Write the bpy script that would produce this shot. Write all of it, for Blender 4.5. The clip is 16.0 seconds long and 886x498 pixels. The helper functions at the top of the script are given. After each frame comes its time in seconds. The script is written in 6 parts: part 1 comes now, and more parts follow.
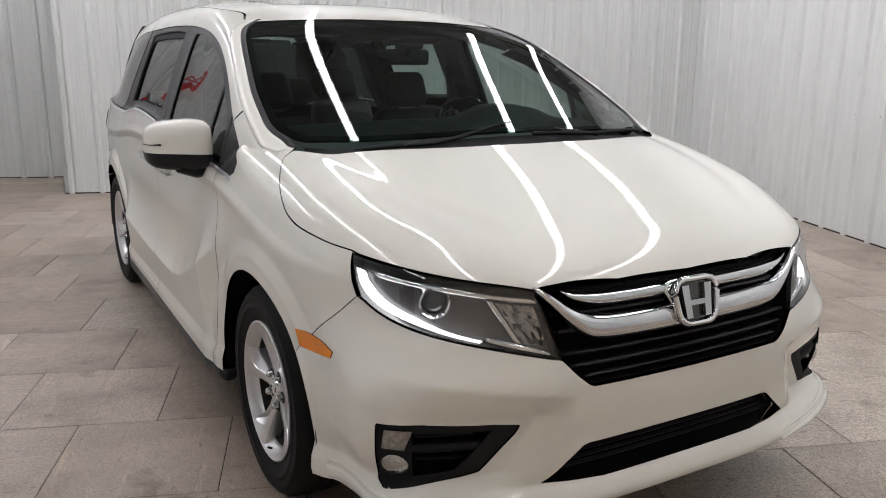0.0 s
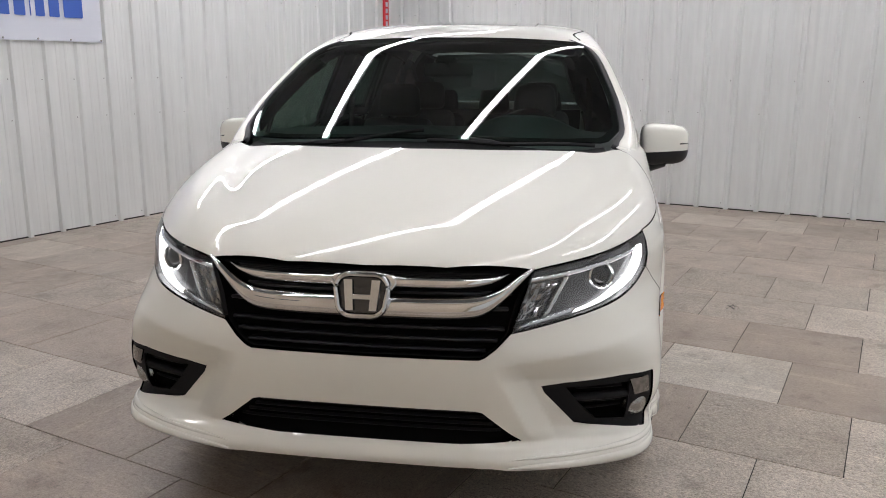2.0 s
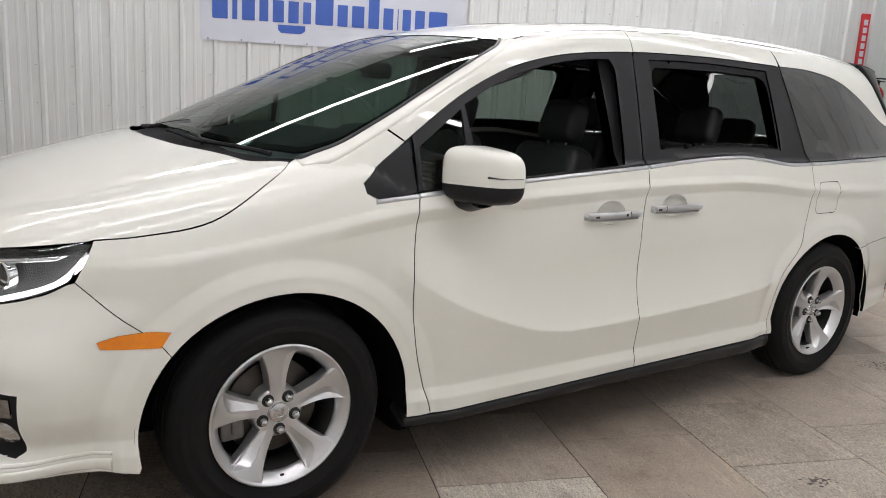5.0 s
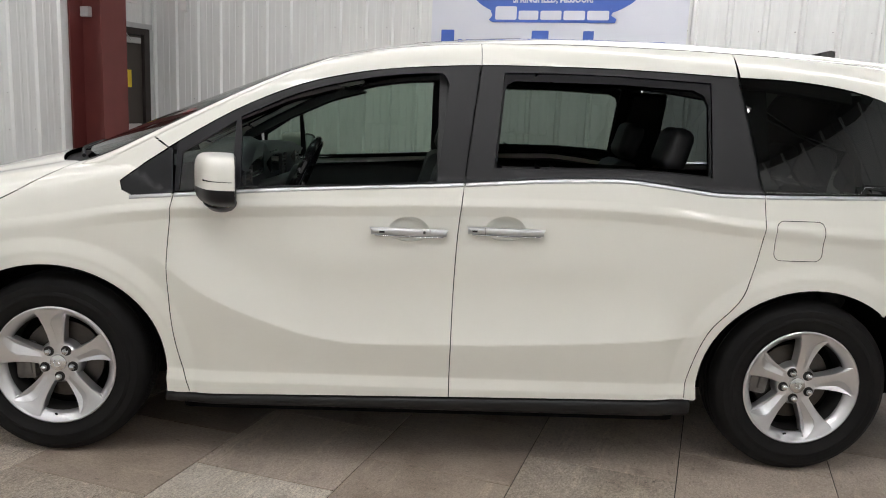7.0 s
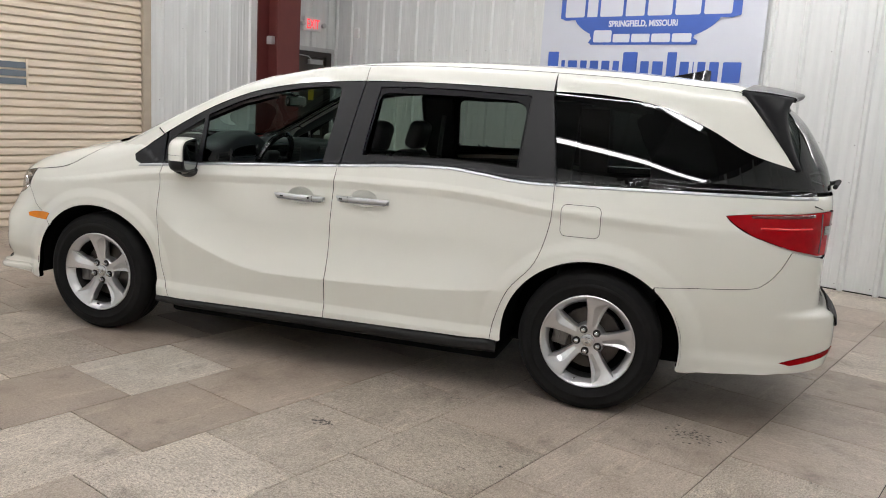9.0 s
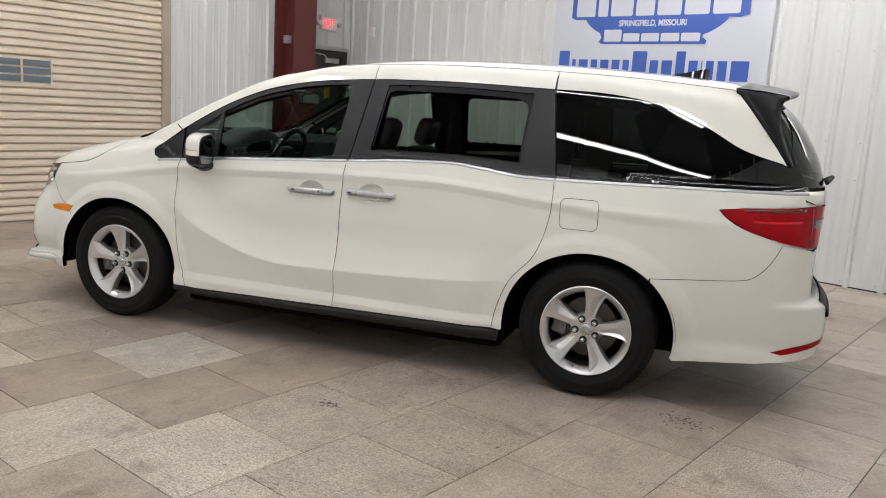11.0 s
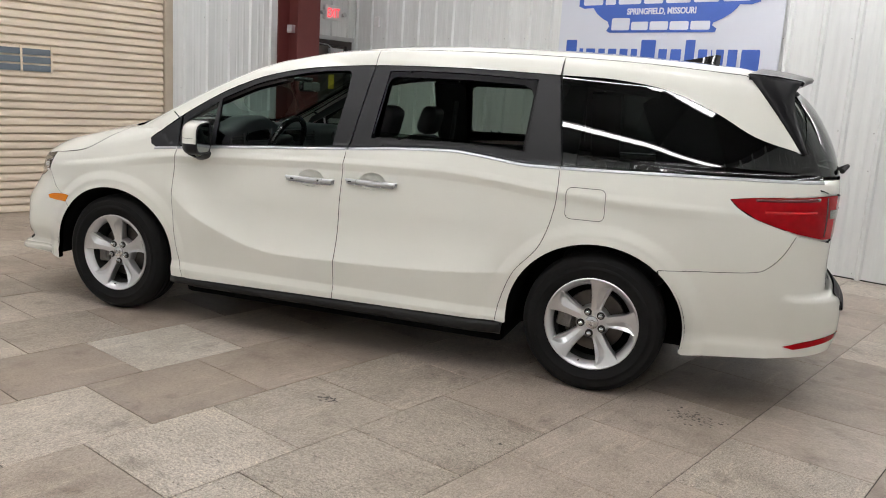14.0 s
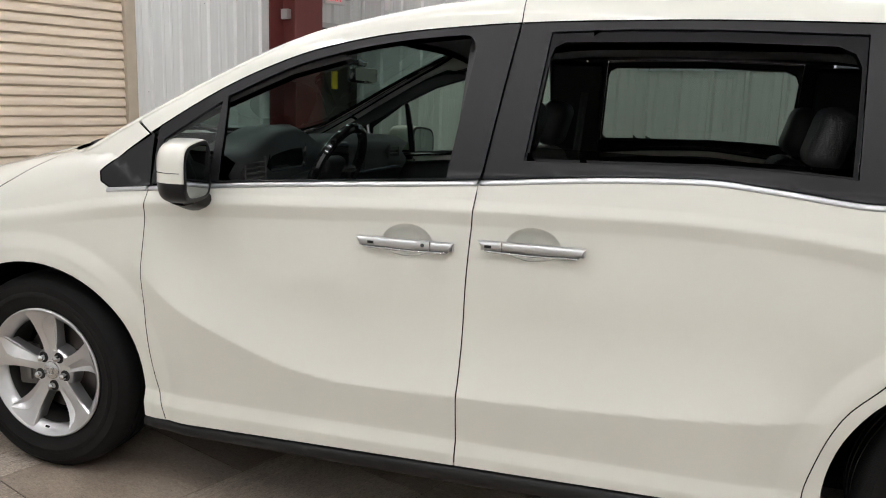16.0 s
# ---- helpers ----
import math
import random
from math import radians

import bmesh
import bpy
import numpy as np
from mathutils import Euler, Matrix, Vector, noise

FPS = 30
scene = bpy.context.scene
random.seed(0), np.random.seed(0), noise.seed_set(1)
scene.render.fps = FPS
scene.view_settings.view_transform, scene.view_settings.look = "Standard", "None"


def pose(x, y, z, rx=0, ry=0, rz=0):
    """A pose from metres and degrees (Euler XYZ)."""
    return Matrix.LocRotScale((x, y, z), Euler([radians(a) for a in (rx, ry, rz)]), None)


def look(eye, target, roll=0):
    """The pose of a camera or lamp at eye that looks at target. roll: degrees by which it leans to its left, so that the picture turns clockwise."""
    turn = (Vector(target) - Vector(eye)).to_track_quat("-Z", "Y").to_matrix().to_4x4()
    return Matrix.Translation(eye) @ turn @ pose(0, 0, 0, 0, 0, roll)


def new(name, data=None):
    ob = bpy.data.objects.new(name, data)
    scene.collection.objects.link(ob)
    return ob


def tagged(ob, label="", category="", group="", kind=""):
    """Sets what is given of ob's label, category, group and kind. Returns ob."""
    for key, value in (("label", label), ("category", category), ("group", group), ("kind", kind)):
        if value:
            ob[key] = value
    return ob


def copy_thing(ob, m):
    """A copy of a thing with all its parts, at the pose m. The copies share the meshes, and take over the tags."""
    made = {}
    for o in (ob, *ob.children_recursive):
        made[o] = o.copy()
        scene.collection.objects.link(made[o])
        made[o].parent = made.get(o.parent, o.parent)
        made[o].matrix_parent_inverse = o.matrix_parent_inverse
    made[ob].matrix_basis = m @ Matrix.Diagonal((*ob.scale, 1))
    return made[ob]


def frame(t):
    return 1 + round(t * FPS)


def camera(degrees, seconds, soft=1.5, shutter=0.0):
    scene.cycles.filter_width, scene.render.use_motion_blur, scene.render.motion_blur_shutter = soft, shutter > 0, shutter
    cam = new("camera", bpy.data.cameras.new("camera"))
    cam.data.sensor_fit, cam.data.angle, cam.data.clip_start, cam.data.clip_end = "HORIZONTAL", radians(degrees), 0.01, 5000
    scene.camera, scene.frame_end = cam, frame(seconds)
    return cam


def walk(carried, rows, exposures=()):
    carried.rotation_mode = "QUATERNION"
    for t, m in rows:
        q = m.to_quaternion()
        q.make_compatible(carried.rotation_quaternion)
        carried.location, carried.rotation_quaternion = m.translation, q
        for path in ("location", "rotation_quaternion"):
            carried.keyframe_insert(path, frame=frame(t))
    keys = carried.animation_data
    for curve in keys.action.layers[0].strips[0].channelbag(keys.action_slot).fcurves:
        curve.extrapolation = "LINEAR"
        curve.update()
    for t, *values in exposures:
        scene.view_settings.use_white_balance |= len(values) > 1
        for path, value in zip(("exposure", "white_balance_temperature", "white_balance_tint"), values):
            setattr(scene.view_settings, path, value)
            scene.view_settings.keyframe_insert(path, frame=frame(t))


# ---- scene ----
cam = camera(57.6, 16.0, soft=1.0)
PATH = [
    (0, (3.992, -1.699, 1.463), (2.307, -0.727, 0.999), 0.5),
    (0.5, (4.255, -1.176, 1.476), (2.449, -0.464, 0.993), 0.6),
    (1, (4.452, -0.643, 1.461), (2.536, -0.320, 0.985), -1.0),
    (1.5, (4.649, -0.039, 1.476), (2.701, -0.043, 1.020), -1.0),
    (2, (4.735, 0.587, 1.471), (2.806, 0.296, 1.033), 0.3),
    (2.5, (4.701, 1.214, 1.471), (2.834, 0.643, 1.041), 2.0),
    (3, (4.501, 1.822, 1.458), (2.740, 0.974, 1.032), 2.1),
    (3.2, (4.369, 2.045, 1.456), (2.659, 1.098, 1.037), 1.9),
    (5.3, (2.113, 3.304, 1.441), (1.137, 1.606, 1.035), 3.0),
    (5.5, (1.877, 3.376, 1.446), (0.999, 1.624, 1.046), 2.7),
    (6, (1.266, 3.588, 1.473), (0.636, 1.733, 1.071), 3.0),
    (6.5, (0.694, 3.756, 1.443), (0.33, 1.824, 1.077), 2.8),
    (7, (0.105, 4.035, 1.448), (0.03, 2.069, 1.089), 2.5),
    (7.5, (-0.44, 4.23, 1.458), (-0.294, 2.267, 1.105), 2.8),
    (8, (-1.031, 4.492, 1.464), (-0.7, 2.549, 1.128), 3.1),
    (8.5, (-1.547, 4.669, 1.46), (-1.055, 2.758, 1.136), 3.4),
    (9, (-1.96, 4.923, 1.486), (-1.37, 3.044, 1.138), 3.5),
    (9.2, (-2.02, 4.956, 1.47), (-1.407, 3.085, 1.118), 3.3),
    (11.5, (-2.088, 5.068, 1.484), (-1.456, 3.204, 1.131), 3.6),
    (12, (-2.094, 5.064, 1.484), (-1.469, 3.197, 1.132), 3.7),
    (12.5, (-2.108, 5.052, 1.475), (-1.485, 3.184, 1.124), 3.4),
    (13, (-2.127, 5.036, 1.471), (-1.499, 3.17, 1.117), 3.2),
    (13.5, (-2.122, 5.035, 1.461), (-1.491, 3.17, 1.107), 3.3),
    (14, (-2.073, 4.947, 1.45), (-1.427, 3.091, 1.079), 3.6),
    (14.5, (-1.851, 4.634, 1.451), (-1.188, 2.789, 1.052), 3.5),
    (15, (-1.526, 4.17, 1.409), (-0.861, 2.328, 1.004), 2.5),
    (15.5, (-1.118, 3.67, 1.413), (-0.471, 1.82, 1.014), 1.6),
    (16, (-0.679, 3.154, 1.366), (-0.09, 1.277, 1.003), 1.7),
]
EXPOSURES = [(0, 0.0, 6335, 12), (1.5, -0.03, 6335, 12), (3.0, 0.0, 6335, 12), (5.5, 0.08, 6430, 10), (8.0, 0.12, 6485, 9), (12.5, 0.10, 6485, 9), (14.5, 0.14, 6485, 9), (16, 0.22, 6485, 9)]
walk(cam, [(t, look(eye, target, roll)) for t, eye, target, roll in PATH], EXPOSURES)

# ---- world and lamps ----
world = bpy.data.worlds.new("world")
scene.world = world
world.use_nodes = True
world.node_tree.nodes["Background"].inputs[0].default_value = (0.02, 0.02, 0.022, 1)
world.node_tree.nodes["Background"].inputs[1].default_value = 0.3
scene.view_settings.exposure = 0.0
LAMP = 26.0


# ---- materials ----
def mat(name, color, rough=0.5, metal=0.0, coat=0.0, var=0.0, scale=8.0, bump=0.0, bscale=60.0, emit=None, strength=0.0,
        alpha=1.0, trans=0.0, ior=1.45, rvar=0.0, spec=0.5, coatrough=0.03):
    m = bpy.data.materials.new(name)
    m.use_nodes = True
    nt = m.node_tree
    b = nt.nodes["Principled BSDF"]
    b.inputs["Base Color"].default_value = (*color, 1)
    b.inputs["Roughness"].default_value = rough
    b.inputs["Metallic"].default_value = metal
    b.inputs["Coat Weight"].default_value = coat
    b.inputs["Coat Roughness"].default_value = coatrough
    b.inputs["Specular IOR Level"].default_value = spec
    b.inputs["Transmission Weight"].default_value = trans
    b.inputs["IOR"].default_value = ior
    if emit:
        b.inputs["Emission Color"].default_value = (*emit, 1)
        b.inputs["Emission Strength"].default_value = strength
    tc = nt.nodes.new("ShaderNodeTexCoord")
    if var or rvar:
        n = nt.nodes.new("ShaderNodeTexNoise")
        n.inputs["Scale"].default_value = scale
        n.inputs["Detail"].default_value = 6
        nt.links.new(tc.outputs["Object"], n.inputs["Vector"])
        if var:
            r = nt.nodes.new("ShaderNodeMapRange")
            r.inputs["To Min"].default_value = 1 - var
            r.inputs["To Max"].default_value = 1 + var
            nt.links.new(n.outputs["Fac"], r.inputs["Value"])
            x = nt.nodes.new("ShaderNodeVectorMath")
            x.operation = "SCALE"
            x.inputs[0].default_value = color
            nt.links.new(r.outputs[0], x.inputs["Scale"])
            nt.links.new(x.outputs[0], b.inputs["Base Color"])
        if rvar:
            r = nt.nodes.new("ShaderNodeMapRange")
            r.inputs["To Min"].default_value = max(rough - rvar, 0)
            r.inputs["To Max"].default_value = min(rough + rvar, 1)
            nt.links.new(n.outputs["Fac"], r.inputs["Value"])
            nt.links.new(r.outputs[0], b.inputs["Roughness"])
    if bump:
        n = nt.nodes.new("ShaderNodeTexNoise")
        n.inputs["Scale"].default_value = bscale
        n.inputs["Detail"].default_value = 4
        nt.links.new(tc.outputs["Object"], n.inputs["Vector"])
        u = nt.nodes.new("ShaderNodeBump")
        u.inputs["Strength"].default_value = bump
        u.inputs["Distance"].default_value = 0.004
        nt.links.new(n.outputs["Fac"], u.inputs["Height"])
        nt.links.new(u.outputs[0], b.inputs["Normal"])
    return m


def clear_glass(name, tint, rough=0.0, base=0.055, steep=4.5):
    """Thin automotive glass: tinted see-through with a mirror-like Fresnel gloss."""
    m = bpy.data.materials.new(name)
    m.use_nodes = True
    nt = m.node_tree
    nt.nodes.remove(nt.nodes["Principled BSDF"])
    out = nt.nodes["Material Output"]
    tr = nt.nodes.new("ShaderNodeBsdfTransparent")
    tr.inputs[0].default_value = (*tint, 1)
    gl = nt.nodes.new("ShaderNodeBsdfGlossy")
    gl.inputs["Roughness"].default_value = rough
    lw = nt.nodes.new("ShaderNodeLayerWeight")
    lw.inputs["Blend"].default_value = 0.5
    pw = nt.nodes.new("ShaderNodeMath")
    pw.operation = "POWER"
    pw.inputs[1].default_value = steep
    fr = nt.nodes.new("ShaderNodeMath")
    fr.operation = "MULTIPLY_ADD"
    fr.inputs[1].default_value, fr.inputs[2].default_value = 0.92, base
    nt.links.new(lw.outputs["Facing"], pw.inputs[0])
    nt.links.new(pw.outputs[0], fr.inputs[0])
    mx = nt.nodes.new("ShaderNodeMixShader")
    nt.links.new(fr.outputs[0], mx.inputs[0])
    nt.links.new(tr.outputs[0], mx.inputs[1])
    nt.links.new(gl.outputs[0], mx.inputs[2])
    nt.links.new(mx.outputs[0], out.inputs[0])
    return m


PAINT = mat("pearl_white_paint", (0.775, 0.770, 0.705), 0.36, spec=0.15, coat=1.0, var=0.015, scale=900, rvar=0.03)
BLACK_TRIM = mat("satin_black_trim", (0.0080, 0.0082, 0.0098), 0.42, var=0.15, scale=40, spec=0.38)
GLOSS_BLACK = mat("gloss_black", (0.008, 0.008, 0.009), 0.08, coat=1.0)
PLASTIC = mat("black_plastic", (0.008, 0.008, 0.009), 0.65, var=0.2, scale=60, bump=0.15, bscale=900, spec=0.25)
SILL_BLACK = mat("sill_plastic", (0.008, 0.0085, 0.0095), 0.36, var=0.15, scale=20)
CHROME = mat("chrome", (0.70, 0.71, 0.72), 0.04, metal=1.0)
SATIN = mat("satin_chrome", (0.62, 0.63, 0.64), 0.20, metal=1.0)
SPOILER_BLACK = mat("spoiler_black", (0.007, 0.007, 0.008), 0.30, var=0.15, scale=30, spec=0.25)
RUBBER = mat("tyre_rubber", (0.0090, 0.0089, 0.0090), 0.70, var=0.3, scale=14, bump=0.15, bscale=220, spec=0.22)
HANDLE = mat("satin_handle_metal", (0.60, 0.61, 0.62), 0.30, metal=0.95)
BELT_CHROME = mat("belt_chrome", (0.55, 0.56, 0.57), 0.34, metal=1.0)
ALLOY = mat("silver_alloy_paint", (0.64, 0.64, 0.65), 0.28, metal=0.85, coat=0.1, var=0.04, scale=30)
STEEL = mat("brake_steel", (0.085, 0.078, 0.072), 0.38, metal=0.9, var=0.3, scale=25)
DARK_METAL = mat("dark_cast_metal", (0.035, 0.034, 0.033), 0.6, metal=0.4, var=0.4, scale=20)
VOID = mat("wheel_well_felt", (0.004, 0.004, 0.004), 1.0, var=0.3, scale=30, spec=0.1)
LEATHER = mat("dark_grey_leather", (0.028, 0.028, 0.030), 0.46, var=0.2, scale=18, bump=0.25, bscale=260)
CABIN = mat("dark_cabin_plastic", (0.026, 0.027, 0.028), 0.5, var=0.2, scale=15, bump=0.1, bscale=500)
CABIN_GREY = mat("grey_cabin_trim", (0.085, 0.085, 0.083), 0.6, var=0.1, scale=12)
DASH = mat("dash_plastic", (0.040, 0.042, 0.044), 0.42, var=0.15, scale=15, bump=0.1, bscale=500)
HEADLINER = mat("grey_headliner_cloth", (0.20, 0.20, 0.195), 0.9, var=0.1, scale=60)
CARPET = mat("black_carpet", (0.012, 0.012, 0.012), 0.95, var=0.3, scale=90)
AMBER = mat("amber_lens", (0.80, 0.235, 0.008), 0.15, coat=0.35, var=0.15, scale=120)
RED_LENS = mat("red_lens", (0.33, 0.002, 0.006), 0.08, spec=0.18, var=0.35, scale=30)
BRIGHT_RED = mat("bright_red_lens", (0.62, 0.015, 0.02), 0.15, coat=0.5)
FOG_GLASS = mat("fog_lamp_glass", (0.46, 0.46, 0.45), 0.10, metal=0.9, bump=0.8, bscale=70)
DARK_RED = mat("dark_red_lens", (0.10, 0.004, 0.006), 0.1, coat=1.0)
WHITE_LENS = mat("clear_lamp_lens", (0.25, 0.235, 0.215), 0.15, metal=0.6, coat=0.7, var=0.6, scale=70, bump=0.6, bscale=120)
LAMP_CASE = mat("headlamp_housing", (0.13, 0.131, 0.134), 0.22, metal=0.6, var=0.2, scale=25)
REFLECTOR = mat("lamp_reflector", (0.75, 0.75, 0.76), 0.09, metal=1.0)
FACETS = mat("faceted_reflector", (0.36, 0.36, 0.36), 0.16, metal=1.0, var=0.5, scale=60)
DRL = mat("daylight_strip", (0.9, 0.9, 0.9), 0.3, emit=(1.0, 0.98, 0.95), strength=3.0)
SCREEN = mat("dark_display", (0.008, 0.01, 0.012), 0.1, coat=1.0)
CALIPER = mat("cast_caliper", (0.22, 0.215, 0.21), 0.45, metal=0.6, var=0.25, scale=30)
MIRROR = mat("mirror_glass", (0.30, 0.32, 0.32), 0.01, metal=1.0)
GLASS_WS = clear_glass("windscreen_glass", (0.25, 0.345, 0.31), base=0.085, steep=5.5)
GLASS_SIDE = clear_glass("side_glass", (0.25, 0.325, 0.275))
GLASS_TINT = clear_glass("privacy_glass", (0.075, 0.09, 0.085), base=0.05, steep=3.2)
GLASS_LOWERED = clear_glass("lowered_rear_door_glass", (0.165, 0.205, 0.18), base=0.004)
GLASS_REAR_DOOR = clear_glass("rear_door_glass", (0.165, 0.205, 0.18))
GLASS_LAMP = clear_glass("lamp_glass", (0.93, 0.94, 0.95))


# ---- shape helpers ----
def smooth_curve(pts, n=6):
    """A smooth open line through a few points (Catmull-Rom)."""
    p = [np.array(q, float) for q in pts]
    if len(p) < 3:
        return [tuple(q) for q in p]
    out = []
    for i in range(len(p) - 1):
        a = p[i - 1] if i else 2 * p[0] - p[1]
        d = p[i + 2] if i + 2 < len(p) else 2 * p[-1] - p[-2]
        b, c = p[i], p[i + 1]
        for k in range(n):
            t = k / n
            out.append(tuple(0.5 * (2 * b + (c - a) * t + (2 * a - 5 * b + 4 * c - d) * t * t + (3 * b - a - 3 * c + d) * t ** 3)))
    out.append(tuple(p[-1]))
    return out


def law(*pts):
    """A smooth function of one number through a few points, vectorised."""
    xs, ys = np.array([p[0] for p in pts], float), np.array([p[1] for p in pts], float)
    order = np.argsort(xs)
    xs, ys = xs[order], ys[order]
    h, d = np.diff(xs), np.diff(ys) / np.diff(xs)
    m = np.empty_like(ys)
    m[0], m[-1] = d[0], d[-1]
    for i in range(1, len(xs) - 1):
        m[i] = 0 if d[i - 1] * d[i] <= 0 else (h[i - 1] + h[i]) / (h[i] / d[i - 1] + h[i - 1] / d[i])

    def f(x):
        x = np.clip(np.asarray(x, float), xs[0], xs[-1])
        i = np.clip(np.searchsorted(xs, x) - 1, 0, len(h) - 1)
        t = (x - xs[i]) / h[i]
        t2, t3 = t * t, t * t * t
        return ((2 * t3 - 3 * t2 + 1) * ys[i] + (t3 - 2 * t2 + t) * h[i] * m[i] + (3 * t2 - 2 * t3) * ys[i + 1] + (t3 - t2) * h[i] * m[i + 1])
    return f


def step(a, b, x):
    t = np.clip((x - a) / (b - a), 0, 1)
    return t * t * (3 - 2 * t)


def smin(a, b, k):
    h = np.clip(0.5 + 0.5 * (b - a) / k, 0, 1)
    return b * (1 - h) + a * h - k * h * (1 - h)


# ---- the van's solid: x ahead, y to its left, z up, origin on the floor midway between the axles ----
Z_CREASE = law((1.1, 0.815), (0.95, 0.715), (0.7, 0.600), (0.45, 0.525), (0.3, 0.508), (-0.05, 0.513), (-0.6, 0.536), (-1.05, 0.574))
BELT = law((1.25, 1.040), (1.173, 1.048), (1.044, 1.059), (0.722, 1.088), (-0.086, 1.142), (-0.5, 1.172), (-0.695, 1.178), (-0.874, 1.163), (-1.123, 1.138), (-1.271, 1.139), (-1.75, 1.149), (-2.6, 1.165))
SECTION = law((0.15, 0.905), (0.24, 0.938), (0.35, 0.9405), (0.50, 0.9455), (0.65, 0.9560), (0.80, 0.9632), (0.95, 0.9665), (1.3, 0.972))
INSET = law((-2.8, 0.30), (-2.6, 0.18), (-2.4, 0.108), (-2.1, 0.052), (-1.7, 0.012), (-1.2, 0.0), (1.5, 0.0), (1.9, 0.022), (2.1, 0.048), (2.3, 0.078), (2.55, 0.13))
DROP = law((-3, 0), (0.95, 0), (1.2, 0.015), (1.54, 0.06), (1.9, 0.125), (2.15, 0.16), (2.6, 0.22))
SHOULDER = law((2.4, 0.97), (1.5, 0.985), (1.04, 1.008), (0.5, 1.035), (-0.08, 1.058), (-0.6, 1.065), (-0.9, 1.050), (-1.2, 1.018), (-1.6, 0.995), (-2.6, 0.985))
ARCH_A, ARCH_B, HUB_Z = 0.445, 0.412, 0.362


def ramp(t, r=0.06):
    """Nought to one along t, straight, with only slightly rounded kinks."""
    def up(q):
        return 0.5 * (q + np.sqrt(q * q + r * r))
    return up(t) - up(t - 1)


def side_y(x, z):
    zz = z + DROP(x) * step(0.72, 0.98, z)
    y = SECTION(zz) - INSET(x) * (1 - 0.78 * step(0.75, 0.50, z) * (x > 0))
    k = zz - SHOULDER(x)
    r = 0.006 + 0.014 * step(0.9, 1.5, x) + 0.03 * step(-1.6, -2.3, x)
    y = y - 0.44 * 0.5 * (k + np.sqrt(k * k + r * r)) + 0.16 * np.maximum(k - 0.03, 0)
    y = y - 0.011 * ramp(-k / 0.042, 0.04) * step(-0.26, -0.06, k) * step(1.6, 1.0, x) * step(-2.2, -1.6, x)
    c = Z_CREASE(x)
    fade = step(1.14, 0.86, x) * step(-1.14, -0.85, x)
    # over the sweeping crease the sheet swells out in a scoop, under it it falls straight
    t = np.maximum((c + 0.26 - z) / 0.26, 0)
    q = t * t
    q = 0.5 * (q + 1 - np.sqrt((q - 1) ** 2 + 0.012 ** 2))
    y = y + 0.060 * fade * q - 0.0115 * ramp((c - z) / (c - 0.372), 0.02)
    y = y + 0.014 * ramp((0.376 - z) / 0.045, 0.04) - 0.05 * np.maximum(0.28 - z, 0)
    y = y - step(1.90, 2.16, x) * 0.030 * step(0.47, 0.36, z)
    y = y - 0.010 * ramp((0.46 - z) / 0.12, 0.1) * step(-1.95, -2.10, x)
    for hx in (1.5, -1.5):
        r = np.sqrt(((x - hx) / ARCH_A) ** 2 + ((z - HUB_Z) / ARCH_B) ** 2)
        y = y + 0.017 * ramp((1.25 - r) / 0.13, 0.10) + 0.004 * step(1.10, 1.0, r)
    return y


F_PROFILE = law((0.18, 2.43), (0.255, 2.475), (0.29, 2.487), (0.325, 2.475), (0.35, 2.455), (0.45, 2.462), (0.55, 2.478), (0.63, 2.482), (0.70, 2.470), (0.80, 2.452), (0.90, 2.430), (0.98, 2.37), (1.1, 2.22))
F_SWEEP = law((0.2, 0.24), (0.45, 0.21), (0.58, 0.27), (0.72, 0.45), (0.8, 0.55), (0.93, 0.56), (1.1, 0.58))


def front_x(y, z):
    a = np.abs(y)
    x = F_PROFILE(z) - F_SWEEP(z) * y ** 4 - 0.03 * y * y
    # under a ridge from the grille's lower corner the sheet folds back round the fog-lamp pockets
    edge = 0.385 + 0.50 * np.maximum(0.62 - z, 0)
    zr = 0.605 + 0.15 * (a - 0.45)
    fold = ramp((zr - z) / (zr - 0.548), 0.05) * (1 - ramp((0.385 - z) / 0.05, 0.2))
    x = x - 0.044 * fold * ramp((a - edge) / 0.075, 0.06)
    # outside the centre the sheet dishes in over the lower lip
    zt = 0.300 + 0.050 * step(0.42, 0.90, a)
    x = x - step(0.38, 0.52, a) * 0.016 * np.exp(-((z - zt - 0.028) / 0.034) ** 2)
    return x


R_PROFILE = law((0.2, -2.63), (0.30, -2.685), (0.45, -2.715), (0.58, -2.70), (0.62, -2.63), (0.9, -2.625), (1.1, -2.63), (1.25, -2.60), (1.45, -2.50), (1.62, -2.37), (1.75, -2.2))


def rear_x(y, z):
    return R_PROFILE(z) + 0.12 * y * y


def HOOD(x):
    """The bonnet's middle line, one smooth curve."""
    t = np.clip(np.asarray(x, float), 0.9, 2.6) - 1.9
    return (((-0.04437 * t - 0.06129) * t - 0.11156) * t - 0.26629) * t + 1.11329



HOOD_LINE = law((1.3, 0.845), (1.6, 0.828), (1.9, 0.775), (2.04, 0.725), (2.15, 0.660), (2.28, 0.595), (2.36, 0.540), (2.46, 0.455))


